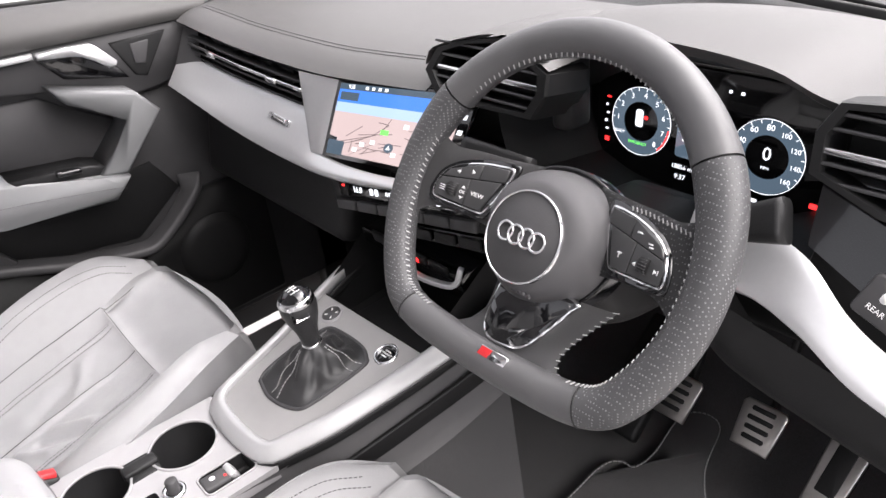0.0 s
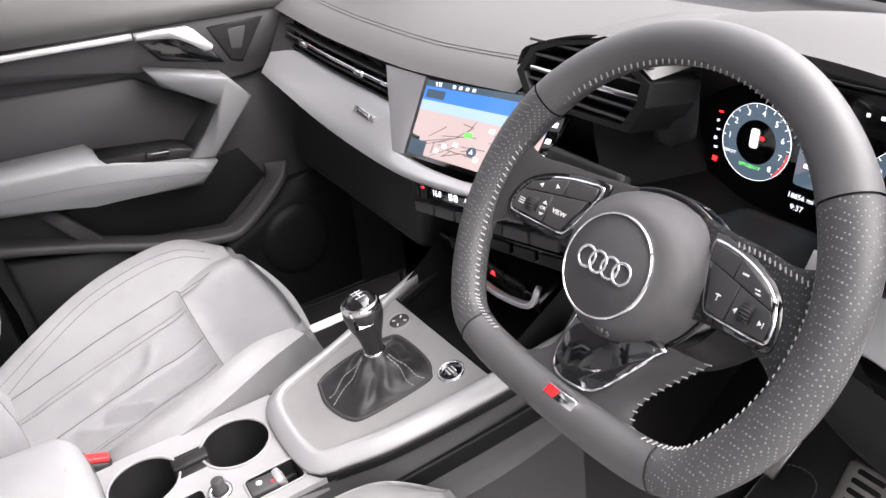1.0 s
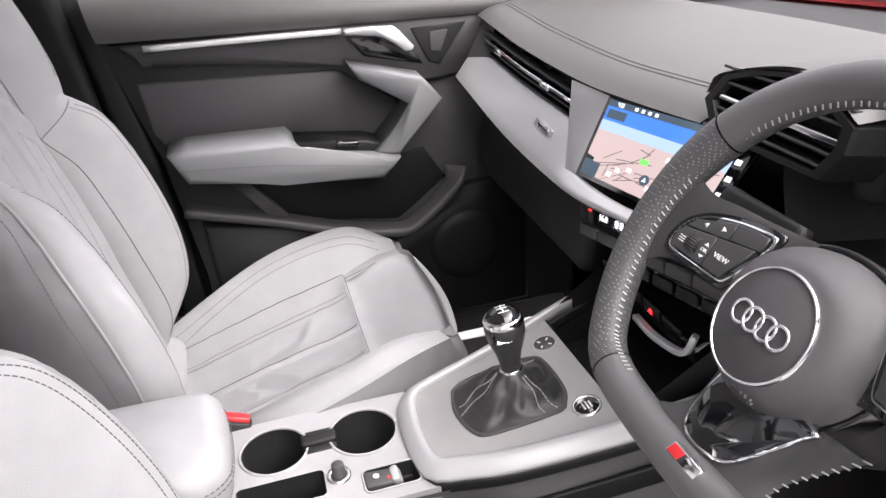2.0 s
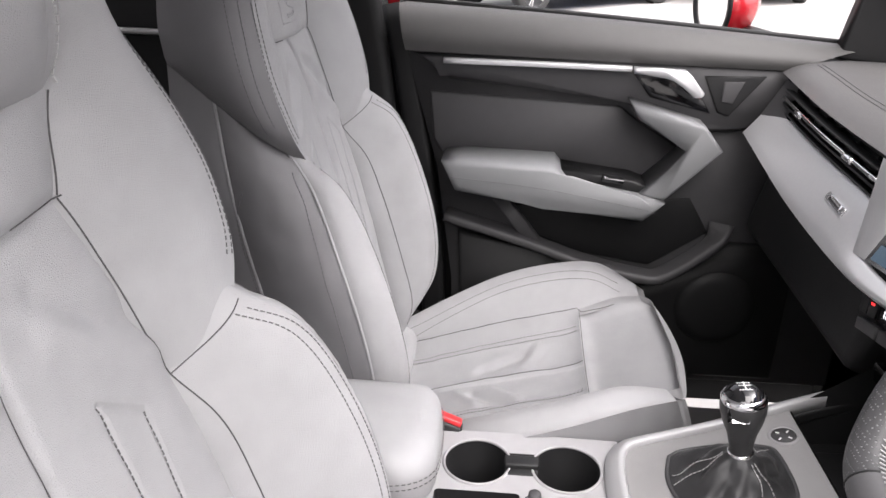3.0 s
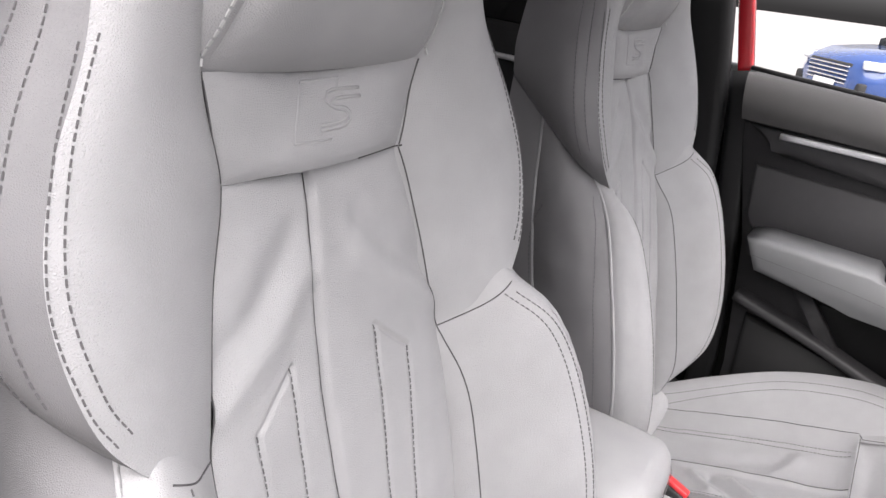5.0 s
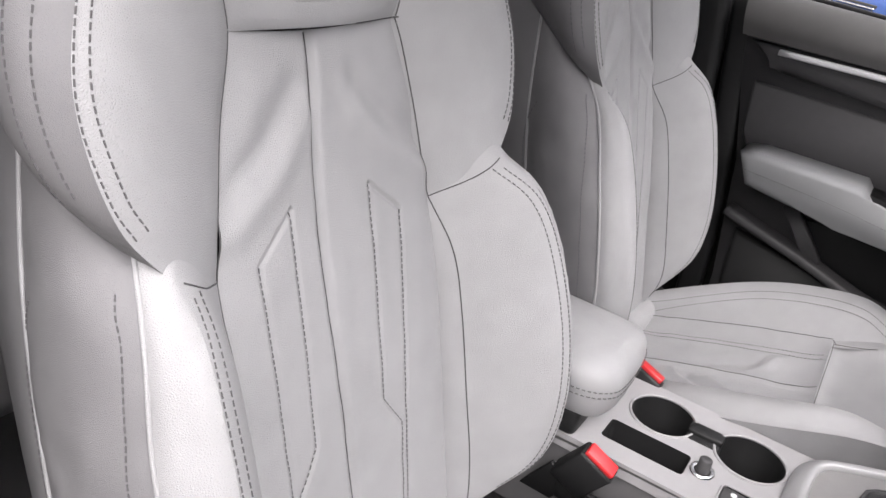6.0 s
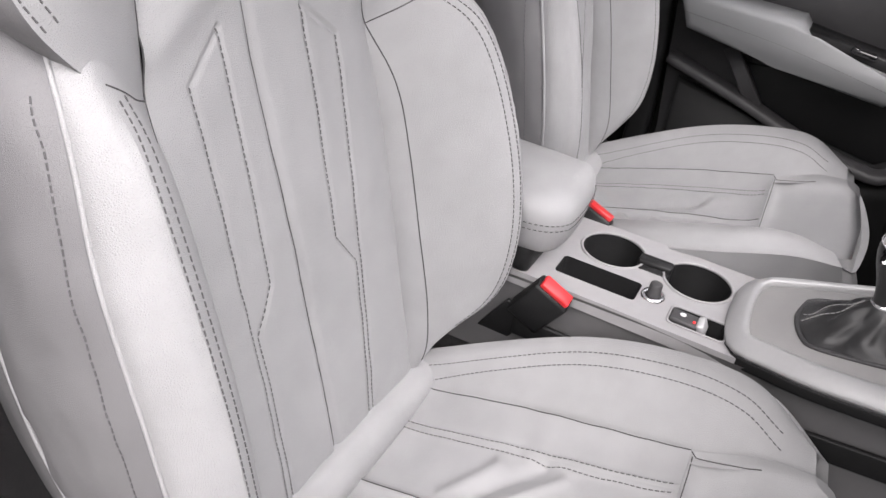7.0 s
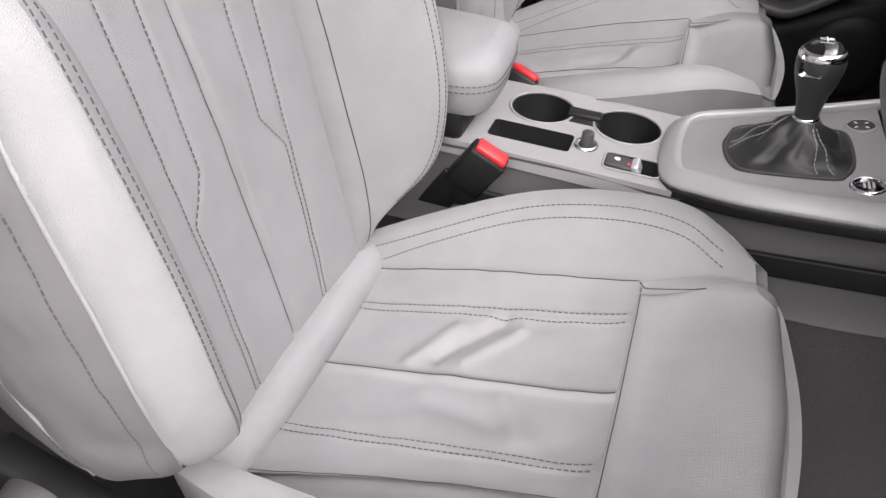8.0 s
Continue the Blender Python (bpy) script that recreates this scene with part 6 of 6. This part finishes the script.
LSP = [(-0.082, -0.138, 0.006), (-0.058, -0.119, 0.001), (-0.036, -0.103, -0.008), (-0.032, -0.088, -0.016), (-0.040, -0.060, -0.028)]
RSP = [(0.108, -0.138, 0.006), (0.086, -0.121, -0.003), (0.070, -0.106, -0.010), (0.072, -0.086, -0.018), (0.096, -0.045, -0.030)]
bm = patch(on_wheel([LSP[0], (0.0, -0.146, 0.010), RSP[0]]), on_wheel([LSP[-1], RSP[-1]]), on_wheel(LSP), on_wheel(RSP), 32, 28, puff=0.005, sharp=6)
bmesh.ops.solidify(bm, geom=bm.faces[:], thickness=0.016)
low = mesh_part("lower_spoke", bm, BLACK_LEATHER, wheel, "broad lower spoke in black leather")
# the insert lies on the slope between rim and hub
IS = WM @ Matrix(((1, 0, 0, 0), (0, 1, 0, 0), (0, -0.40, 1, -0.0435), (0, 0, 0, 1)))
ins = soft_outline([(-0.027, -0.050), (-0.025, -0.068), (-0.021, -0.090), (-0.014, -0.106), (0.000, -0.1125), (0.022, -0.1110), (0.038, -0.1035), (0.050, -0.080), (0.060, -0.058), (0.062, -0.050), (0.02, -0.046)], 60)
mesh_part("insert_trim", prism(ins, -0.006, 0.0030, IS, 0.001), CHROME, low, "chrome edge of the insert")
mesh_part("insert", prism(shrink(ins, 0.0024), -0.004, 0.0038, IS, 0.0006), BLACK_GLOSS, low, "gloss black insert")
st = bmesh.new()
for i in range(15):
    t = i / 14
    q = on_wheel([spline(RSP[1:], 14)[i]])[0]
    box(st, (0.0062, 0.0010, 0.0010), Matrix.Translation(q + W_OUT * 0.0008 + Vector((-0.001, 0, 0))) @ WM.to_3x3().to_4x4() @ pose(0, 0, 0, 0, 0, 15))
mesh_part("stitching", st, THREAD_LIGHT, low, "pale stitching along the spoke edge", smooth=False)
bd = mesh_part("trim_badge", wheel_plate([(-0.001, -0.1270), (0.034, -0.1270), (0.036, -0.1165), (0.003, -0.1165)], 0.006, 0.0158, 0.0006), CHROME, low, "small red and silver badge plate")
mesh_part("badge_red", wheel_plate([(0.0005, -0.1262), (0.013, -0.1262), (0.017, -0.1173), (0.004, -0.1173)], 0.0155, 0.0163, 0.0002), RED, bd, "red half of the badge")
# column cover and stalks
column = mesh_part("column_cover", sweep(spline([WM @ Vector((0.003, -0.005, -0.056)), WM @ Vector((0.003, -0.02, -0.11)), Vector((0.372, 0.27, 0.68))], 12), rounded(0.125, 0.105, 0.03, 6), up=W_UP), DARK_PLASTIC, wheel, "dark steering column cover")
for sx, name in ((-1, "indicator_stalk"), (1, "wiper_stalk")):
    a, b = (WM @ Vector(q) for q in (((-0.073, 0.049, -0.060), (-0.164, 0.042, -0.055)) if sx < 0 else ((0.132, 0.053, -0.060), (0.190, 0.075, -0.055))))
    sk = mesh_part(name, sweep(spline([a, a.lerp(b, 0.5), b], 12), rounded(0.030, 0.020, 0.006), up=W_OUT, scale=lambda t: 0.75 + 0.5 * t), DARK_PLASTIC, wheel, "black plastic control stalk")
    for i in range(3):
        q = a.lerp(b, 0.55 + 0.17 * i)
        mesh_part("stalk_mark", prism(rounded(0.009, 0.003, 0.001), 0.0098, 0.0104, axes(q, b - a, W_UP)), WHITE_MARK, sk)

# ---- instruments ----
cluster = thing("instrument_display", (0.37, 0.35, 0.70), "dark digital instrument display with two round dials, lit", "instruments")
IM = axes((0.37, 0.338, 0.768), (1, 0, 0), (0, 0.10, 1))
mesh_part("display_glass", prism([(-0.142, -0.045), (-0.120, -0.068), (0.125, -0.068), (0.158, -0.035), (0.160, 0.030), (0.120, 0.080), (-0.10, 0.080), (-0.145, 0.040)], -0.01, 0.0, IM, 0.002), BLACK_GLOSS, cluster, "black display glass")


def dial(cx, cy, r, numbers, a0, a1, centre, red_from=None):
    m = IM @ Matrix.Translation((cx, cy, 0))
    d = mesh_part("dial", lathe([(r * 0.98, 0.0004), (r * 0.58, 0.0005)], m, 48), GLOW_DIM, cluster, "round lit dial")
    mesh_part("dial_rim", lathe([(r * 0.992, 0.0004), (r * 0.994, 0.0010), (r * 1.004, 0.0010), (r * 1.006, 0)], m, 64), GLOW_WHITE, d)
    for i, t in enumerate(numbers):
        a = radians(a0 + (a1 - a0) * i / (len(numbers) - 1))
        font_mesh(t, 0.0092 if len(t) < 3 else 0.0078, m @ Matrix.Translation((r * 0.78 * math.cos(a), r * 0.78 * math.sin(a), 0.0008)), GLOW_WHITE, "dial_number", d, 0.0001)
    for i in range((len(numbers) - 1) * 2 + 1):
        a = a0 + (a1 - a0) * i / (2 * (len(numbers) - 1))
        mesh_part("dial_tick", box(bmesh.new(), (0.0035, 0.0006, 0.0004), m @ pose(0, 0, 0, 0, 0, a) @ Matrix.Translation((r * 0.94, 0, 0.0009)), 0), GLOW_WHITE, d)
    if red_from is not None:
        arc = [m @ Vector((r * 0.965 * math.cos(radians(a)), r * 0.965 * math.sin(radians(a)), 0.0012)) for a in np.linspace(red_from, a1, 20)]
        mesh_part("red_zone", sweep(arc, [(-0.0012, -0.0003), (0.0012, -0.0003), (0.0012, 0.0003), (-0.0012, 0.0003)], up=W_OUT), GLOW_RED, d, "red end of the scale")
    return d, m


d1, m1 = dial(-0.080, 0.004, 0.041, "1 2 3 4 5 6 7 8".split(), 180, -48, "", -5)
font_mesh("READY", 0.0052, m1 @ Matrix.Translation((-0.029, -0.017, 0.0008)), GLOW_WHITE, "dial_word", d1, 0.0001)
font_mesh("EFFICIENCY", 0.0050, m1 @ Matrix.Translation((-0.002, -0.027, 0.0008)), GLOW_GREEN, "dial_word", d1, 0.0001)
mesh_part("car_symbol", prism(rounded(0.010, 0.021, 0.003), 0.0006, 0.0010, m1 @ Matrix.Translation((-0.002, 0.004, 0))), GLOW_WHITE, d1)
mesh_part("car_symbol", prism(rounded(0.005, 0.004, 0.001), 0.0006, 0.0010, m1 @ Matrix.Translation((0.007, 0.006, 0))), GLOW_RED, d1)
d2, m2 = dial(0.078, -0.001, 0.041, "20 40 60 80 100 120 140 160".split(), 190, -42, "")
font_mesh("0", 0.021, m2 @ Matrix.Translation((0, 0.003, 0.0008)), GLOW_WHITE, "speed_digit", d2, 0.0001)
font_mesh("MPH", 0.0045, m2 @ Matrix.Translation((0, -0.012, 0.0008)), GLOW_WHITE, "dial_word", d2, 0.0001)
font_mesh("18856 mi", 0.0078, IM @ Matrix.Translation((-0.018, -0.038, 0.0008)), GLOW_WHITE, "display_word", cluster, 0.0001)
font_mesh("9:37", 0.0085, IM @ Matrix.Translation((-0.020, -0.050, 0.0008)), GLOW_WHITE, "display_word", cluster, 0.0001)
mesh_part("message_panel", prism(rounded(0.060, 0.060, 0.004), 0.0003, 0.0006, IM @ Matrix.Translation((0.0, 0.004, 0))), GLOW_DIM, cluster)
for i, w in enumerate((0.042, 0.046, 0.030)):
    mesh_part("message_bar", prism(rounded(w, 0.0045, 0.001), 0.0006, 0.0010, IM @ Matrix.Translation((-0.022 + w / 2, 0.016 - i * 0.010, 0))), GLOW_WHITE, cluster)
for x, y, w, h, g in ((-0.128, 0.026, 0.008, 0.003, GLOW_RED), (-0.130, 0.016, 0.004, 0.004, GLOW_WHITE), (-0.128, 0.006, 0.006, 0.003, GLOW_WHITE), (-0.130, -0.004, 0.005, 0.005, GLOW_WHITE), (-0.128, -0.014, 0.006, 0.003, GLOW_WHITE),
                      (-0.127, -0.027, 0.009, 0.008, GLOW_RED), (0.006, -0.050, 0.008, 0.010, GLOW_RED), (0.135, -0.040, 0.012, 0.008, GLOW_RED), (0.070, -0.052, 0.016, 0.006, GLOW_WHITE), (0.028, 0.060, 0.005, 0.005, GLOW_WHITE), (0.042, 0.060, 0.006, 0.005, GLOW_WHITE)):
    mesh_part("telltale", prism(rounded(w * 0.7, h * 0.7, 0.0008), 0.0004, 0.0008, IM @ Matrix.Translation((x, y, 0))), g, cluster)

# ---- pedals and mat ----
def pedal(name, at, turn, w, h, slots, label):
    m = pose(*at, *turn)
    p = thing(name, at, label, "pedal", group="pedals")
    plate = [(-w * 0.42, -h / 2), (w * 0.42, -h / 2), (w / 2, h / 2 - w * 0.1), (w * 0.42, h / 2), (-w * 0.42, h / 2), (-w / 2, h / 2 - w * 0.1)]
    mesh_part("pedal_plate", prism(plate, 0, 0.006, m, 0.003, 3), STEEL, p, "brushed steel pedal plate")
    mesh_part("pedal_back", prism([(x * 0.92, y * 0.95) for x, y in plate], -0.012, 0.0, m, 0), DARK_PLASTIC, p)
    for x, y, sw_, sh_ in slots:
        mesh_part("rubber_pad", prism(rounded(sw_, sh_, 0.003), 0.005, 0.008, m @ Matrix.Translation((x, y, 0)), 0.001), DARK_PLASTIC, p, "black rubber grip")
    mesh_part("pedal_arm", sweep(spline([m @ Vector((0, h * 0.3, -0.01)), m @ Vector((0, h * 0.8, -0.03)), m @ Vector((0, h * 0.8, -0.03)) + Vector((0, 0.08, 0.25))], 10), rounded(0.012, 0.02, 0.004)), DARK_PLASTIC, p, "black pedal arm")
    return p


bars = [(0, -0.020 + i * 0.0155, 0.042 - abs(i - 2) * 0.003, 0.008) for i in range(4)]
pedal("brake_pedal", (0.407, 0.515, 0.222), (48, 0, 0), 0.074, 0.078, bars, "brushed steel brake pedal with rubber grips")
pedal("clutch_pedal", (0.268, 0.500, 0.215), (48, 0, 0), 0.074, 0.078, bars, "brushed steel clutch pedal with rubber grips")
pedal("accelerator_pedal", (0.530, 0.515, 0.205), (46, 0, -6), 0.062, 0.135, [(0, 0.01, 0.030, 0.085)], "long brushed steel accelerator pedal with rubber centre")
mat_line = [(0.19, -0.02), (0.185, 0.30), (0.18, 0.40), (0.195, 0.44), (0.225, 0.445), (0.232, 0.50), (0.215, 0.60), (0.235, 0.645), (0.285, 0.635), (0.325, 0.52), (0.40, 0.43), (0.50, 0.40), (0.56, 0.36), (0.57, -0.02)]
mat_curve = [(p.x, p.y) for p in spline([(x, y, 0) for x, y in mat_line], 70)]
mat_thing = thing("floor_mat", (0.37, 0.2, 0.05), "black carpet floor mat with a stitched edge", "floor mat")
mesh_part("mat_sheet", prism(mat_curve, 0.050, 0.058, Matrix(), 0.002), CARPET, mat_thing)
st = bmesh.new()
stitch_run(st, [Vector((x * 0.975 + 0.009, y - 0.005, 0.0585)) for x, y in mat_curve], (0, 0, 1), pitch=0.009, long=0.006, wide=0.0018)
mesh_part("edge_stitching", st, THREAD_LIGHT, mat_thing, "grey edge stitching", smooth=False)
mesh_part("footrest", box(bmesh.new(), (0.09, 0.24, 0.03), pose(0.165, 0.56, 0.16, 38), 0.008), DARK_PLASTIC, None, "black plastic footrest beside the pedals")
tagged(bpy.data.objects["footrest"], "black plastic footrest beside the pedals", "footrest")

# ---- outside the car ----
CONCRETE = material("pale_concrete", (0.31, 0.30, 0.29), 0.8, vary=0.12, scale=6, big=0.4, bump=0.2, bump_scale=80)
TYRE = material("tyre_rubber", (0.03, 0.03, 0.03), 0.8)
GLASS_DARK = material("dark_car_glass", (0.02, 0.025, 0.03), 0.08, coat=0.5)
BLUE_PAINT = material("blue_car_paint", (0.03, 0.075, 0.25), 0.25, vary=0.06, coat=1.0)
GREY_PAINT = material("silver_car_paint", (0.55, 0.56, 0.58), 0.3, metal=0.3, coat=1.0)
WALL_PAINT = material("added_wall_grey", (0.45, 0.45, 0.46), 0.7, vary=0.08, scale=3, big=0.3)
LAMP = material("headlamp_glass", (0.7, 0.72, 0.75), 0.1, coat=0.8)
bm = bmesh.new()
g = 200.0
bm.faces.new([bm.verts.new(v) for v in ((-g, -g, -0.38), (g, -g, -0.38), (g, g, -0.38), (-g, g, -0.38))])
tagged(mesh_part("ground", bm, CONCRETE, smooth=False), "pale concrete forecourt", "ground", kind="structure")
# added wall, out of view, that holds back low sky on the driver's side
bm = box(bmesh.new(), (0.3, 40.0, 4.0), pose(14.0, 0.0, 1.62), 0.02)
tagged(mesh_part("wall_side", bm, WALL_PAINT), "unseen plain grey wall added to cut sky light from the right", "wall", kind="structure")
# own bonnet, scuttle and wiper
bm = patch([(-0.76, 0.84, 0.775), (0, 0.92, 0.80), (0.76, 0.84, 0.775)], [(-0.70, 1.75, 0.60), (0, 1.95, 0.62), (0.70, 1.75, 0.60)], [(-0.76, 0.84, 0.775), (-0.76, 1.3, 0.73), (-0.70, 1.75, 0.60)],
      [(0.76, 0.84, 0.775), (0.76, 1.3, 0.73), (0.70, 1.75, 0.60)], 20, 16, puff=0.01, sharp=3)
bmesh.ops.solidify(bm, geom=bm.faces[:], thickness=-0.02)
tagged(mesh_part("bonnet", bm, RED_PAINT), "glossy red bonnet beyond the windscreen", "bonnet", kind="structure")
bm = patch([(-0.76, 0.58, 0.775), (0, 0.67, 0.785), (0.76, 0.56, 0.775)], [(-0.76, 0.86, 0.768), (0, 0.94, 0.792), (0.76, 0.86, 0.768)], [(-0.76, 0.58, 0.775), (-0.76, 0.86, 0.768)], [(0.76, 0.56, 0.775), (0.76, 0.86, 0.768)], 16, 6)
tagged(mesh_part("scuttle", bm, DARK_PLASTIC), "black plastic scuttle below the windscreen", "scuttle", kind="structure")
wip = thing("wiper", (0.1, 0.86, 0.79), "black windscreen wiper lying on the scuttle", "wiper")
mesh_part("wiper_arm", sweep(spline([(0.52, 0.78, 0.797), (0.25, 0.84, 0.812), (-0.05, 0.87, 0.815)], 16), rounded(0.022, 0.010, 0.003)), DARK_PLASTIC, wip)
mesh_part("wiper_blade", sweep(spline([(0.40, 0.79, 0.800), (0.05, 0.845, 0.812), (-0.25, 0.86, 0.81)], 16), rounded(0.010, 0.014, 0.003)), TYRE, wip)
# far door mirror
mir = thing("door_mirror", (-0.80, 0.22, 0.84), "red door mirror with black rim on the passenger door", "door mirror")
mesh_part("mirror_housing", lathe([(0.0, 0.085), (0.05, 0.080), (0.085, 0.055), (0.098, 0.02), (0.100, 0.0), (0.094, -0.006)], axes((-0.985, 0.12, 0.905), (1, 0.15, 0), (0, 0, 1)) @ pose(0, 0, 0, 180) @ Matrix.Diagonal((1.05, 0.80, 1, 1)), 40), RED_PAINT, mir, "red mirror housing")
mesh_part("mirror_rim", lathe([(0.099, 0.0), (0.101, 0.006), (0.092, 0.009), (0.086, 0.002)], axes((-0.985, 0.12, 0.905), (1, 0.15, 0), (0, 0, 1)) @ Matrix.Diagonal((1.05, 0.80, 1, 1)), 40), DARK_PLASTIC, mir, "black rim")
mesh_part("mirror_glass", lathe([(0.088, 0.003), (0.0, 0.003)], axes((-0.985, 0.12, 0.905), (1, 0.15, 0), (0, 0, 1)) @ Matrix.Diagonal((1.05, 0.80, 1, 1)), 40), CHROME, mir, "mirror glass")
mesh_part("mirror_foot", sweep(spline([(-0.80, 0.27, 0.835), (-0.86, 0.24, 0.838), (-0.93, 0.18, 0.850)], 8), rounded(0.05, 0.03, 0.01)), DARK_PLASTIC, mir, "black mirror foot")


def parked_car(name, centre, forward, paint, label):
    """A tall estate car: lofted body, glasshouse, wheels with spokes, lamps and grille. Its own x runs forward."""
    f = Vector((*forward, 0)).normalized()
    m = axes((centre[0], centre[1], -0.38), f, Vector((-f.y, f.x, 0)))
    car = thing(name, (centre[0], centre[1], -0.38), label, "car", group="parked cars")

    def loft(rows, cap=True):
        bm = bmesh.new()
        rings = []
        for x, half, z0, z1, lean in rows:
            sec = [(-half * 0.92, z0), (-half, z0 + 0.15), (-half, (z0 + z1) / 2), (-half * (1 - lean * 0.5), z1 - 0.06), (-half * (1 - lean), z1), (half * (1 - lean), z1), (half * (1 - lean * 0.5), z1 - 0.06), (half, (z0 + z1) / 2), (half, z0 + 0.15), (half * 0.92, z0)]
            rings.append([bm.verts.new(m @ Vector((x, y, z))) for y, z in sec])
        for a, b in zip(rings, rings[1:]):
            for i in range(len(a)):
                bm.faces.new((a[i], a[(i + 1) % len(a)], b[(i + 1) % len(b)], b[i]))
        bm.faces.new(rings[0])
        bm.faces.new(rings[-1])
        return bm

    mesh_part("body", loft([(-2.30, 0.80, 0.45, 0.95, 0.06), (-2.15, 0.92, 0.30, 1.05, 0.05), (-1.2, 0.96, 0.24, 1.10, 0.04), (0.6, 0.96, 0.22, 1.06, 0.04), (1.2, 0.95, 0.24, 1.04, 0.12), (1.9, 0.92, 0.28, 0.96, 0.2), (2.25, 0.80, 0.35, 0.84, 0.25), (2.33, 0.62, 0.42, 0.76, 0.25)]), paint, car, "glossy car body")
    mesh_part("glasshouse", loft([(-2.15, 0.78, 1.02, 1.10, 0.1), (-1.7, 0.84, 1.04, 1.58, 0.22), (-0.6, 0.86, 1.04, 1.66, 0.24), (0.3, 0.86, 1.04, 1.60, 0.26), (1.05, 0.82, 1.0, 1.08, 0.1)]), GLASS_DARK, car, "dark windows")
    mesh_part("roof", loft([(-1.75, 0.64, 1.40, 1.61, 0.1), (-0.6, 0.68, 1.45, 1.69, 0.12), (0.35, 0.66, 1.42, 1.62, 0.12)]), paint, car)
    mesh_part("sill_strip", box(bmesh.new(), (2.0, 1.95, 0.05), m @ Matrix.Translation((0, 0, 0.34)), 0.01), CHROME, car, "bright strip along the sill")
    mesh_part("grille", box(bmesh.new(), (0.10, 1.05, 0.34), m @ Matrix.Translation((2.28, 0, 0.62)), 0.03), TYRE, car, "black grille")
    for i in range(5):
        mesh_part("grille_bar", box(bmesh.new(), (0.03, 1.0, 0.02), m @ Matrix.Translation((2.33, 0, 0.50 + i * 0.06)), 0.004), CHROME, car)
    for sy in (-1, 1):
        mesh_part("headlamp", box(bmesh.new(), (0.30, 0.36, 0.12), m @ Matrix.Translation((2.10, sy * 0.68, 0.80)) @ pose(0, 0, 0, 0, 0, -sy * 25), 0.03), LAMP, car, "clear headlamp")
        mesh_part("air_intake", box(bmesh.new(), (0.12, 0.36, 0.20), m @ Matrix.Translation((2.22, sy * 0.66, 0.45)) @ pose(0, 0, 0, 0, 0, -sy * 18), 0.03), TYRE, car, "black air intake")
        for x in (-1.45, 1.45):
            wm = m @ Matrix.Translation((x, sy * 0.86, 0.36)) @ pose(0, 0, 0, -90 * sy)
            w = mesh_part("wheel", lathe([(0.25, -0.10), (0.34, -0.11), (0.365, -0.07), (0.365, 0.08), (0.34, 0.115), (0.25, 0.105)], wm, 36), TYRE, car, "black tyre")
            mesh_part("rim", lathe([(0.255, 0.10), (0.245, 0.08), (0.235, 0.0), (0.0, -0.02)], wm, 36), MID_PLASTIC, w, "dark wheel dish")
            for s in range(5):
                for off in (-7, 7):
                    mesh_part("wheel_spoke", box(bmesh.new(), (0.21, 0.024, 0.03), wm @ pose(0, 0, 0, 0, 0, s * 72 + off) @ Matrix.Translation((0.135, 0, 0.085)), 0.006), CHROME, w)
            mesh_part("arch", sweep([m @ Vector((x + 0.42 * math.cos(a), sy * 0.955, 0.36 + 0.42 * math.sin(a))) for a in np.linspace(0, math.pi, 16)], rounded(0.07, 0.05, 0.01), up=m.col[1].to_3d()), TYRE, car, "black wheel arch")
    mesh_part("number_plate", box(bmesh.new(), (0.02, 0.52, 0.11), m @ Matrix.Translation((2.35, 0, 0.46)), 0.004), WHITE_MARK, car, "plain white plate")
    for sy in (-1, 1):
        mesh_part("side_mirror", box(bmesh.new(), (0.12, 0.2, 0.14), m @ Matrix.Translation((0.75, sy * 1.02, 1.08)), 0.04, 3), paint, car)
    return car


parked_car("parked_car", (-13.45, 0.42), (0.62, -0.78), BLUE_PAINT, "blue estate car parked across the forecourt")
parked_car("parked_car", (-15.6, 4.4), (0.93, -0.36), GREY_PAINT, "silver car parked beyond the blue one")
